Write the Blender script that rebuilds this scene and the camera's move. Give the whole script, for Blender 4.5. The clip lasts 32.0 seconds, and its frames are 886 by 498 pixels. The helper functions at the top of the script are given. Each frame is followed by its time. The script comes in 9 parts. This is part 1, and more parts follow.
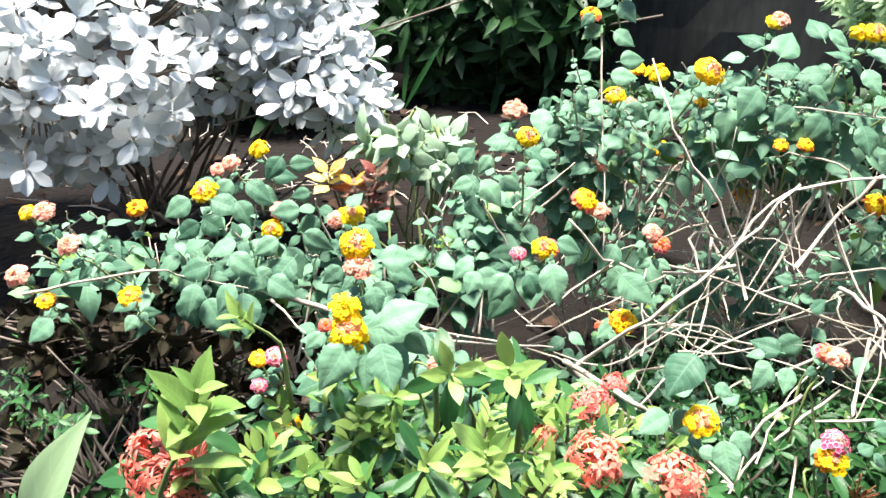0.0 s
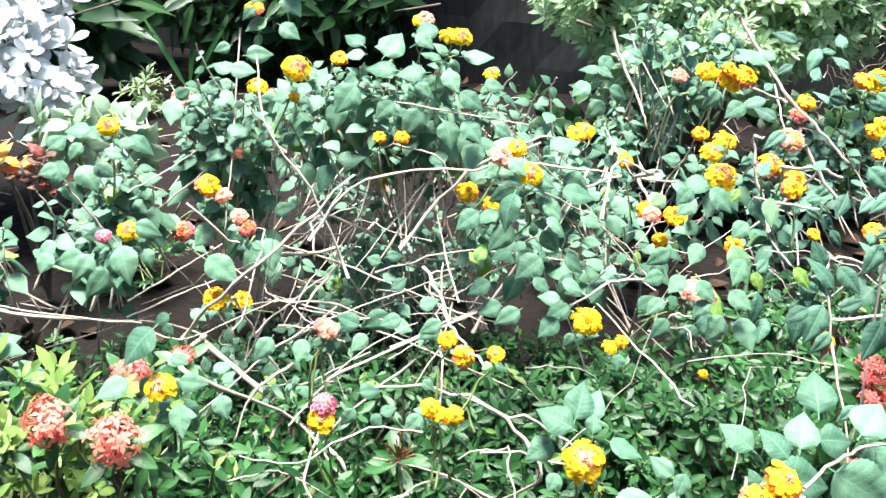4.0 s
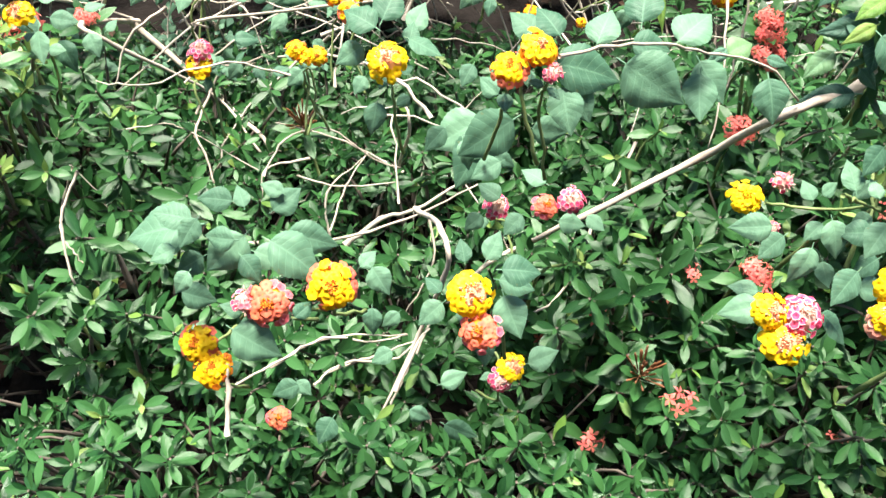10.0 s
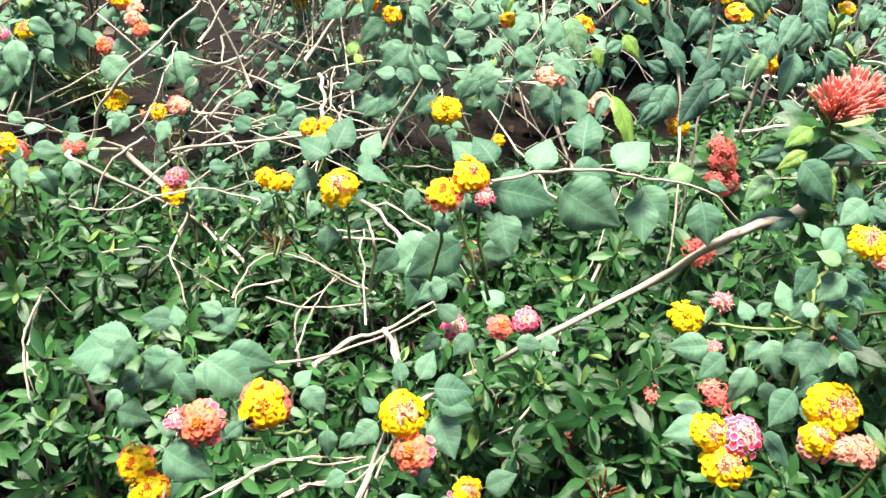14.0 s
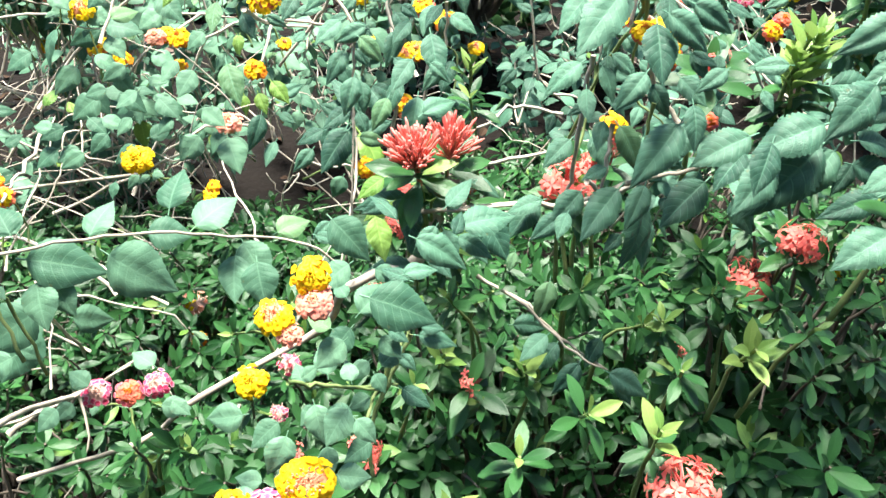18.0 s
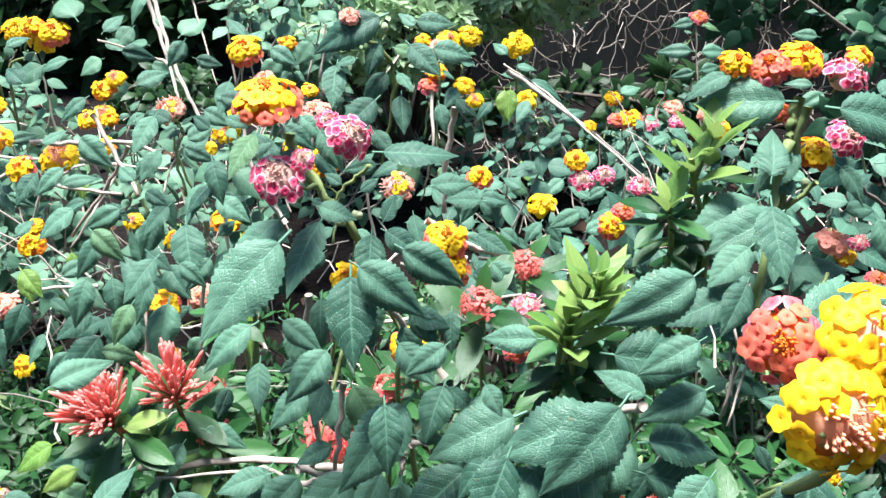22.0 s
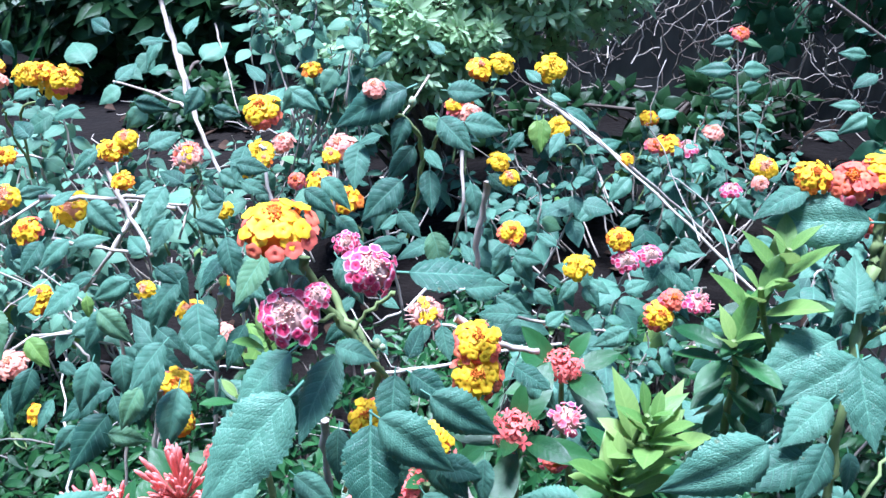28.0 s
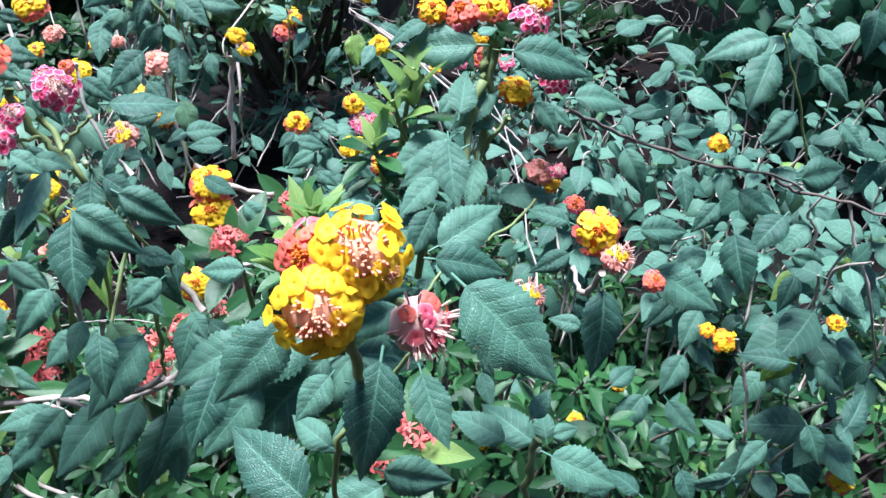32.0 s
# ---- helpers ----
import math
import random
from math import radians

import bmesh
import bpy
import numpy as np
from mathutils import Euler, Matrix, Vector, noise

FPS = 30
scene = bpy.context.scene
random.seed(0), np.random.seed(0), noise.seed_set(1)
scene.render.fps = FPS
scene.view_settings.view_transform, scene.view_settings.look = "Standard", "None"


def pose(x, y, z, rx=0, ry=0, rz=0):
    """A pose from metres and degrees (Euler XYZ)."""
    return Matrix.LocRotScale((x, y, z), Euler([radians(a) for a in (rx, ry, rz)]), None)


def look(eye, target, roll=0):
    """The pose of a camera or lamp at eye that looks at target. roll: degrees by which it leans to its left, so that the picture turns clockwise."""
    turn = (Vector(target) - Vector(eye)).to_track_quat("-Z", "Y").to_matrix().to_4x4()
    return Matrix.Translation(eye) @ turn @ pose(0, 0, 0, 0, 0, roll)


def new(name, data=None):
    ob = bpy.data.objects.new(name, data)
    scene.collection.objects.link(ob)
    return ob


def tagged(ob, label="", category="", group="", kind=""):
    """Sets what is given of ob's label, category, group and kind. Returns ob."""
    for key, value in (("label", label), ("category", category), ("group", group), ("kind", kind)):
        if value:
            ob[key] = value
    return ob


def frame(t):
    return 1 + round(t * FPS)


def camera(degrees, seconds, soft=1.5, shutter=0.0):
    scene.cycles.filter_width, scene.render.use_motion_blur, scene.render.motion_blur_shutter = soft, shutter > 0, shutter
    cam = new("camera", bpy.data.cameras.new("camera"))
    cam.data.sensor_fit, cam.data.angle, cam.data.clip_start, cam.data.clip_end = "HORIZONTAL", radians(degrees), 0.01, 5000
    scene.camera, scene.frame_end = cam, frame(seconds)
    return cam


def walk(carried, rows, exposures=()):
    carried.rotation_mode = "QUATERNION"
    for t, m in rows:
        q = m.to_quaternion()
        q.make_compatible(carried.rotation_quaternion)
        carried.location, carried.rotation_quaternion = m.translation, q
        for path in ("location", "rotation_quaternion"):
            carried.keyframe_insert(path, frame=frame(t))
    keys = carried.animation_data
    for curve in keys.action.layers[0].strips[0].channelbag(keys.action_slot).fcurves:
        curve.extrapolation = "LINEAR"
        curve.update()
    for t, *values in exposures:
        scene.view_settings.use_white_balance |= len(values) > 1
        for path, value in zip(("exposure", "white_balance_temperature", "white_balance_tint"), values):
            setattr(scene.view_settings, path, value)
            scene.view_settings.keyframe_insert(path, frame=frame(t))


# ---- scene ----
SKY, SUN = 0.085, 5.0
cam = camera(57.3, 32.0)
METRES, EYE, TILT, LEAN, TURN = 1.8, 0.78, -24.0, 0.0, 0.0
ROWS = [
    (0.0, 0.0, 0.0, 0.0, -0.0, 0.0, -0.0),
    (0.5, 0.0041, -0.0026, 0.003, -1.21, 0.45, 0.16),
    (1.0, 0.0138, -0.0053, 0.0043, -3.01, 0.52, 0.34),
    (1.5, 0.0322, -0.0122, 0.0079, -4.45, 1.33, 0.52),
    (2.0, 0.0617, -0.0224, 0.013, -4.67, 1.84, 0.97),
    (2.5, 0.1028, -0.0335, 0.0143, -3.65, 1.73, 0.39),
    (3.0, 0.1555, -0.0426, 0.0143, -5.59, 1.16, -0.02),
    (3.5, 0.1981, -0.0523, 0.0107, -5.94, 0.46, -0.59),
    (4.0, 0.2258, -0.0591, 0.0048, -6.09, -1.61, -0.26),
    (4.5, 0.2445, -0.0641, -0.0008, -6.89, -3.05, 1.24),
    (6.5, 0.3154, -0.0681, -0.0342, -6.38, -9.0, -0.23),
    (7.0, 0.3425, -0.0729, -0.0346, -3.86, -9.67, -0.52),
    (7.5, 0.3591, -0.0762, -0.0398, -1.55, -10.57, -0.86),
    (8.0, 0.3635, -0.0801, -0.0448, -0.46, -12.71, 0.22),
    (8.5, 0.3601, -0.0879, -0.0507, -0.53, -13.68, 0.08),
    (9.0, 0.3555, -0.0913, -0.0556, -0.74, -14.49, 0.5),
    (9.5, 0.349, -0.0877, -0.0642, -1.4, -15.07, -0.51),
    (10.0, 0.3425, -0.0783, -0.0757, -1.16, -16.55, -0.67),
    (10.5, 0.3393, -0.0706, -0.0811, -1.34, -17.0, -0.89),
    (11.0, 0.3376, -0.065, -0.0855, -1.93, -16.24, -1.47),
    (11.5, 0.3381, -0.0654, -0.0878, -1.79, -15.91, -1.34),
    (12.0, 0.3411, -0.0668, -0.0883, -1.92, -13.72, -1.47),
    (12.5, 0.3451, -0.0691, -0.0891, -1.29, -12.65, -1.33),
    (13.0, 0.3495, -0.0713, -0.0849, -0.9, -10.8, -0.73),
    (13.5, 0.3572, -0.0804, -0.0811, -0.56, -8.98, -0.46),
    (15.5, 0.4287, -0.0919, -0.0639, -0.2, -6.87, -0.82),
    (16.0, 0.4496, -0.0894, -0.0625, -2.49, -6.69, -0.24),
    (16.5, 0.4704, -0.085, -0.0645, -4.01, -7.07, 0.59),
    (17.0, 0.4926, -0.0829, -0.0652, -4.04, -6.78, 1.3),
    (17.5, 0.516, -0.081, -0.064, -4.08, -6.56, 1.09),
    (18.0, 0.5347, -0.0751, -0.0615, -4.07, -6.55, 1.89),
    (18.5, 0.5433, -0.0599, -0.0597, -5.69, -5.75, 1.95),
    (19.0, 0.5464, -0.0473, -0.0503, -6.14, -4.26, 1.79),
    (19.5, 0.5563, -0.0392, -0.0449, -7.56, -4.0, 1.2),
    (20.0, 0.5768, -0.0312, -0.0423, -7.27, -3.53, 1.92),
    (20.5, 0.6022, -0.0248, -0.0394, -5.91, -3.23, 1.82),
    (21.0, 0.6267, -0.0181, -0.0304, -4.36, -2.37, 0.72),
    (21.5, 0.6437, -0.0012, -0.0204, -3.44, -2.17, 1.51),
    (22.0, 0.6499, 0.012, -0.0061, -2.11, -1.39, 1.89),
    (22.5, 0.6516, 0.0253, 0.0056, -2.7, -0.99, 1.55),
    (23.0, 0.6518, 0.0327, 0.0112, -2.2, -1.75, 1.37),
    (23.5, 0.6481, 0.0459, 0.0152, -2.31, -3.79, 1.17),
    (24.0, 0.644, 0.0491, 0.021, -1.74, -3.16, 0.95),
    (24.5, 0.6404, 0.0494, 0.0249, -0.51, -3.15, 0.92),
    (25.0, 0.6387, 0.0485, 0.0275, 0.49, -2.76, 1.3),
    (25.5, 0.6384, 0.0486, 0.0307, -0.13, -2.3, 1.01),
    (27.5, 0.645, 0.0419, 0.0327, 0.09, -1.44, 1.43),
    (28.0, 0.6501, 0.0376, 0.0279, -0.26, -2.07, 1.34),
    (28.5, 0.6575, 0.0286, 0.0199, -0.62, -2.62, 0.87),
    (29.0, 0.6662, 0.0207, 0.0111, -2.19, -3.16, 1.68),
    (29.5, 0.6759, 0.0119, 0.0065, -2.81, -3.94, 2.37),
    (30.0, 0.6849, 0.0035, 0.0018, -3.79, -4.24, 3.18),
    (30.5, 0.6914, -0.0015, -0.0041, -5.07, -4.98, 3.19),
    (31.0, 0.6966, -0.0064, -0.0082, -5.79, -5.85, 3.43),
    (31.5, 0.7019, -0.0116, -0.0108, -6.99, -5.74, 3.77),
    (32.0, 0.7078, -0.0148, -0.0108, -7.03, -5.58, 4.2),
]
EXPOSURES = [(0.0, 2.1, 6700, 14), (4.0, 2.25, 6400, 14), (9.0, 2.0, 6700, 13), (13.0, 1.85, 7200, 14), (17.0, 2.05, 6300, 9), (19.0, 2.1, 6900, 9), (20.3, 2.25, 6800, 10), (21.2, 2.25, 6000, 9), (22.0, 1.7, 6100, 17), (23.0, 1.75, 5100, 17), (25.0, 1.6, 5150, 20), (28.2, 1.65, 4950, 22), (29.2, 1.8, 5300, 30), (30.0, 1.8, 5350, 30), (31.0, 1.4, 5100, 24), (32.0, 1.4, 5450, 22)]
walk(cam, [(t, pose(0, 0, EYE, TILT, LEAN, TURN) @ pose(METRES * x, METRES * y, METRES * z, 90 + pitch, roll, yaw)) for t, x, y, z, yaw, pitch, roll in ROWS], EXPOSURES)
# ---------------------------------------------------------------- world and light
world = bpy.data.worlds.new("world")
scene.world = world
world.use_nodes = True
wn = world.node_tree.nodes
sky = wn.new("ShaderNodeTexSky")
sky.sky_type, sky.sun_disc = "NISHITA", False
sky.sun_elevation, sky.sun_rotation = radians(82), radians(45)
wn["Background"].inputs["Strength"].default_value = SKY
world.node_tree.links.new(sky.outputs[0], wn["Background"].inputs["Color"])
sun = new("sun", bpy.data.lights.new("sun", "SUN"))
sun.data.energy, sun.data.angle, sun.data.color = SUN, radians(18), (1.0, 0.96, 0.9)
sun.matrix_world = look((0.0, 0.0, 5.0), (0.35, -0.15, 0.0))


# ---------------------------------------------------------------- materials
def nodes_of(name):
    mat = bpy.data.materials.new(name)
    mat.use_nodes = True
    nt = mat.node_tree
    return mat, nt, nt.nodes, nt.links, nt.nodes["Principled BSDF"], nt.nodes["Material Output"]


def math_node(nt, op, a, b=None, c=None):
    n = nt.nodes.new("ShaderNodeMath")
    n.operation = op
    for k, v in enumerate((a, b, c)):
        if v is None:
            continue
        if isinstance(v, (int, float)):
            n.inputs[k].default_value = v
        else:
            nt.links.new(v, n.inputs[k])
    return n.outputs[0]


def mix_colour(nt, fac, a, b, blend="MIX"):
    n = nt.nodes.new("ShaderNodeMix")
    n.data_type, n.blend_type = "RGBA", blend
    for sock, v in ((n.inputs[0], fac), (n.inputs[6], a), (n.inputs[7], b)):
        if isinstance(v, (int, float)):
            sock.default_value = v
        elif isinstance(v, tuple):
            sock.default_value = (*v, 1)
        else:
            nt.links.new(v, sock)
    return n.outputs[2]


def noise_node(nt, scale, detail=3.0, coord=None):
    n = nt.nodes.new("ShaderNodeTexNoise")
    n.inputs["Scale"].default_value, n.inputs["Detail"].default_value = scale, detail
    if coord is None:
        coord = nt.nodes.new("ShaderNodeTexCoord").outputs["Object"]
    nt.links.new(coord, n.inputs["Vector"])
    return n.outputs["Fac"]


def any_random(nt):
    """A random number for each leaf: from its object, and from its island where leaves are joined."""
    a = nt.nodes.new("ShaderNodeObjectInfo").outputs["Random"]
    b = nt.nodes.new("ShaderNodeNewGeometry").outputs["Random Per Island"]
    return math_node(nt, "FRACT", math_node(nt, "ADD", a, b))


def leaf_material(name, dark, light, odd=None, odd_share=0.05, veins=7.0, relief=0.5, rough=0.42, through_light=0.25, vein_light=0.25, gloss=0.35, spots=0.35, spot_colour=(0.16, 0.13, 0.04)):
    mat, nt, nodes, links, bsdf, out = nodes_of(name)
    uv = nodes.new("ShaderNodeUVMap").outputs[0]
    sep = nodes.new("ShaderNodeSeparateXYZ")
    links.new(uv, sep.inputs[0])
    across = math_node(nt, "ABSOLUTE", math_node(nt, "SUBTRACT", math_node(nt, "MULTIPLY", sep.outputs[0], 2.0), 1.0))
    run = math_node(nt, "SUBTRACT", math_node(nt, "MULTIPLY", sep.outputs[1], veins), math_node(nt, "MULTIPLY", across, 1.5))
    tri = math_node(nt, "MULTIPLY", math_node(nt, "ABSOLUTE", math_node(nt, "SUBTRACT", math_node(nt, "FRACT", run), 0.5)), 2.0)
    side = math_node(nt, "SMOOTH_MIN", math_node(nt, "MULTIPLY", tri, 8.0), 1.0, 0.3)
    rib = math_node(nt, "MINIMUM", math_node(nt, "MULTIPLY", across, 12.0), 1.0)
    height = math_node(nt, "MULTIPLY", side, rib)
    cells = nodes.new("ShaderNodeTexVoronoi")
    cells.inputs["Scale"].default_value = veins * 3.0
    links.new(uv, cells.inputs["Vector"])
    cells.feature = "DISTANCE_TO_EDGE"
    quilt = math_node(nt, "SQRT", math_node(nt, "MINIMUM", math_node(nt, "MULTIPLY", cells.outputs["Distance"], 2.6), 1.0))
    pillow = math_node(nt, "MULTIPLY", math_node(nt, "SQRT", tri), rib)
    height_all = math_node(nt, "ADD", math_node(nt, "MULTIPLY", pillow, 0.3), math_node(nt, "MULTIPLY", quilt, 0.26))
    bump = nodes.new("ShaderNodeBump")
    bump.inputs["Strength"].default_value, bump.inputs["Distance"].default_value = relief, 0.0012
    links.new(height_all, bump.inputs["Height"])
    rnd = any_random(nt)
    col = mix_colour(nt, math_node(nt, "POWER", rnd, 0.95), dark, light)
    if odd:
        pick = math_node(nt, "LESS_THAN", math_node(nt, "FRACT", math_node(nt, "MULTIPLY", rnd, 17.31)), odd_share)
        col = mix_colour(nt, pick, col, odd)
    blot = noise_node(nt, 3.2, 3.0, uv)
    col = mix_colour(nt, math_node(nt, "MULTIPLY", math_node(nt, "SUBTRACT", blot, 0.35), 0.5), col, light)
    col = mix_colour(nt, math_node(nt, "MULTIPLY", math_node(nt, "SUBTRACT", 1.0, height), vein_light), col, tuple(min(1.0, c * 1.9 + 0.02) for c in light))
    pits = noise_node(nt, 9.0, 1.0, uv)
    gone = math_node(nt, "MULTIPLY", math_node(nt, "GREATER_THAN", pits, 0.74), spots)
    col = mix_colour(nt, gone, col, spot_colour)
    links.new(col, bsdf.inputs["Base Color"])
    links.new(bump.outputs[0], bsdf.inputs["Normal"])
    bsdf.inputs["Roughness"].default_value = rough
    bsdf.inputs["Specular IOR Level"].default_value = gloss
    glow = nodes.new("ShaderNodeBsdfTranslucent")
    links.new(mix_colour(nt, 0.55, col, tuple(min(1.0, c * 1.6) for c in light)), glow.inputs["Color"])
    links.new(bump.outputs[0], glow.inputs["Normal"])
    mix = nodes.new("ShaderNodeMixShader")
    mix.inputs[0].default_value = through_light
    links.new(bsdf.outputs[0], mix.inputs[1])
    links.new(glow.outputs[0], mix.inputs[2])
    links.new(mix.outputs[0], out.inputs["Surface"])
    return mat


def petal_material(name, colour, second, edge=None, rough=0.55, through_light=0.3):
    mat, nt, nodes, links, bsdf, out = nodes_of(name)
    uv = nodes.new("ShaderNodeUVMap").outputs[0]
    sep = nodes.new("ShaderNodeSeparateXYZ")
    links.new(uv, sep.inputs[0])
    col = mix_colour(nt, math_node(nt, "MULTIPLY", any_random(nt), 0.8), colour, second)
    far = sep.outputs[1]
    throat = math_node(nt, "SUBTRACT", 1.0, math_node(nt, "MINIMUM", math_node(nt, "MULTIPLY", far, 4.5), 1.0))
    col = mix_colour(nt, math_node(nt, "MULTIPLY", throat, 0.6), col, tuple(c * k for c, k in zip(second, (1.0, 0.7, 0.8))))
    if edge:
        rim = math_node(nt, "MAXIMUM", math_node(nt, "SUBTRACT", math_node(nt, "MULTIPLY", far, 3.0), 2.0), 0.0)
        col = mix_colour(nt, math_node(nt, "MULTIPLY", rim, 0.7), col, edge)
    links.new(col, bsdf.inputs["Base Color"])
    bsdf.inputs["Roughness"].default_value, bsdf.inputs["Specular IOR Level"].default_value = rough, 0.25
    glow = nodes.new("ShaderNodeBsdfTranslucent")
    links.new(col, glow.inputs["Color"])
    mix = nodes.new("ShaderNodeMixShader")
    mix.inputs[0].default_value = through_light
    links.new(bsdf.outputs[0], mix.inputs[1])
    links.new(glow.outputs[0], mix.inputs[2])
    links.new(mix.outputs[0], out.inputs["Surface"])
    return mat


def rough_material(name, dark, light, scale, fine=90.0, rough=0.85, relief=0.4, depth=0.004, stretch=None):
    mat, nt, nodes, links, bsdf, out = nodes_of(name)
    coord = nodes.new("ShaderNodeTexCoord").outputs["Object"]
    if stretch:
        mp = nodes.new("ShaderNodeMapping")
        mp.inputs["Scale"].default_value = stretch
        links.new(coord, mp.inputs[0])
        coord = mp.outputs[0]
    big, small = noise_node(nt, scale, 4.0, coord), noise_node(nt, fine, 3.0, coord)
    fac = math_node(nt, "ADD", math_node(nt, "MULTIPLY", big, 0.75), math_node(nt, "MULTIPLY", small, 0.45))
    col = mix_colour(nt, math_node(nt, "MULTIPLY", math_node(nt, "SUBTRACT", fac, 0.3), 1.6), dark, light)
    rnd = any_random(nt)
    col = mix_colour(nt, math_node(nt, "MULTIPLY", rnd, 0.35), col, light)
    bump = nodes.new("ShaderNodeBump")
    bump.inputs["Strength"].default_value, bump.inputs["Distance"].default_value = relief, depth
    links.new(fac, bump.inputs["Height"])
    links.new(col, bsdf.inputs["Base Color"])
    links.new(bump.outputs[0], bsdf.inputs["Normal"])
    bsdf.inputs["Roughness"].default_value, bsdf.inputs["Specular IOR Level"].default_value = rough, 0.2
    return mat


M_LANTANA = leaf_material("lantana_leaf", (0.02, 0.072, 0.047), (0.095, 0.222, 0.142), odd=(0.10, 0.21, 0.095), odd_share=0.02, veins=8.0, relief=0.65, rough=0.45, gloss=0.3, through_light=0.12, vein_light=0.35)
M_LANTANA_SAGE = leaf_material("sage_lantana_leaf", (0.034, 0.10, 0.06), (0.132, 0.268, 0.165), odd=(0.14, 0.27, 0.12), odd_share=0.02, veins=8.0, relief=0.42, rough=0.5, gloss=0.2, through_light=0.12, vein_light=0.2)
M_LANTANA_OLD = leaf_material("lantana_leaf_yellowed", (0.10, 0.24, 0.04), (0.21, 0.34, 0.075), veins=7.5, relief=0.6, spots=0.25, vein_light=0.4, spot_colour=(0.3, 0.14, 0.06))
M_IXORA = leaf_material("ixora_leaf", (0.006, 0.040, 0.011), (0.04, 0.132, 0.037), odd=(0.12, 0.24, 0.045), odd_share=0.015, veins=10.0, relief=0.25, rough=0.33, through_light=0.12, vein_light=0.12, gloss=0.3, spots=0.1)
M_IXORA_NEW = leaf_material("ixora_new_leaf", (0.085, 0.21, 0.045), (0.25, 0.37, 0.10), veins=10.0, relief=0.3, rough=0.34, through_light=0.25, vein_light=0.2, gloss=0.4, spots=0.1)
M_SILVER = leaf_material("silver_leaf", (0.46, 0.51, 0.51), (0.70, 0.75, 0.75), veins=6.0, relief=0.25, rough=0.75, through_light=0.1, vein_light=0.05, gloss=0.1, spots=0.05)
M_PALE = leaf_material("pale_shrub_leaf", (0.20, 0.34, 0.17), (0.42, 0.58, 0.33), veins=5.0, relief=0.2, rough=0.45, through_light=0.35, vein_light=0.1, spots=0.1)
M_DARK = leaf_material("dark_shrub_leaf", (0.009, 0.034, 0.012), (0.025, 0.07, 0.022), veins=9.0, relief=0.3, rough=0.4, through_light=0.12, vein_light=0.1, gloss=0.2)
M_HEDGE = leaf_material("hedge_leaf", (0.016, 0.066, 0.032), (0.055, 0.15, 0.075), veins=8.0, relief=0.3, rough=0.45, through_light=0.12, vein_light=0.1, gloss=0.2)
M_DEAD = leaf_material("dead_leaf", (0.018, 0.011, 0.007), (0.07, 0.042, 0.026), odd=(0.15, 0.11, 0.09), odd_share=0.1, veins=6.0, relief=0.6, rough=0.8, through_light=0.05, vein_light=0.1, gloss=0.15)
M_BUDGREEN = rough_material("green_bud", (0.22, 0.33, 0.14), (0.5, 0.58, 0.36), 60.0, 400.0, rough=0.5, depth=0.0003)
# Leaf browns taken almost to black, standing in for shade beneath the lantana.
M_WITHERED_SHADED = leaf_material("withered_leaf_shaded", (0.010, 0.011, 0.006), (0.035, 0.03, 0.018), odd=(0.07, 0.05, 0.035), odd_share=0.08, veins=6.0, relief=0.6, rough=0.85, through_light=0.05, vein_light=0.1, gloss=0.1)
M_CROTON = leaf_material("croton_leaf", (0.50, 0.40, 0.09), (0.66, 0.56, 0.20), odd=(0.42, 0.22, 0.05), odd_share=0.15, veins=7.0, relief=0.4, rough=0.4, through_light=0.2)
M_CROTON_ORANGE = leaf_material("croton_leaf_orange", (0.58, 0.19, 0.03), (0.66, 0.36, 0.05), odd=(0.40, 0.09, 0.05), odd_share=0.4, veins=7.0, relief=0.4, rough=0.4, through_light=0.2)
M_CROTON_BROWN = leaf_material("croton_leaf_brown", (0.075, 0.035, 0.025), (0.22, 0.13, 0.085), odd=(0.16, 0.03, 0.025), odd_share=0.3, veins=7.0, relief=0.5, rough=0.45)
M_SEEDLING = leaf_material("seedling_leaf", (0.13, 0.24, 0.15), (0.33, 0.46, 0.31), veins=7.0, relief=0.4, rough=0.5, through_light=0.2, vein_light=0.25)
M_CANE = rough_material("lantana_cane", (0.20, 0.165, 0.12), (0.58, 0.52, 0.43), 30.0, 300.0, rough=0.75, depth=0.0008)
M_GREENSTEM = rough_material("green_stem", (0.10, 0.17, 0.05), (0.24, 0.30, 0.12), 40.0, 300.0, rough=0.6, depth=0.0005)
M_BARK = rough_material("bark", (0.05, 0.04, 0.03), (0.2, 0.17, 0.14), 25.0, 200.0, rough=0.9, depth=0.002)
M_DRYTWIG = rough_material("dry_twig", (0.24, 0.205, 0.155), (0.64, 0.59, 0.50), 30.0, 250.0, rough=0.85, depth=0.0006)
# Soil set near black: the shade in the gaps is put into its colour.
M_SOIL_SHADED = rough_material("soil", (0.0025, 0.002, 0.0015), (0.0095, 0.0068, 0.005), 6.0, 60.0, rough=0.95, relief=0.9, depth=0.02)
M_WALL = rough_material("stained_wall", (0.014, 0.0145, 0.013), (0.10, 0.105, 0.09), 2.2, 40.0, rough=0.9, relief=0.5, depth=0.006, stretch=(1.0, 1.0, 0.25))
M_YELLOW = petal_material("yellow_petal", (0.90, 0.66, 0.014), (0.87, 0.52, 0.012))
M_ORANGE = petal_material("orange_petal", (0.78, 0.27, 0.015), (0.74, 0.17, 0.03))
M_CORAL = petal_material("coral_petal", (0.80, 0.22, 0.10), (0.76, 0.15, 0.12))
M_PINK = petal_material("pink_petal", (0.75, 0.16, 0.16), (0.72, 0.10, 0.18), edge=(0.85, 0.45, 0.42))
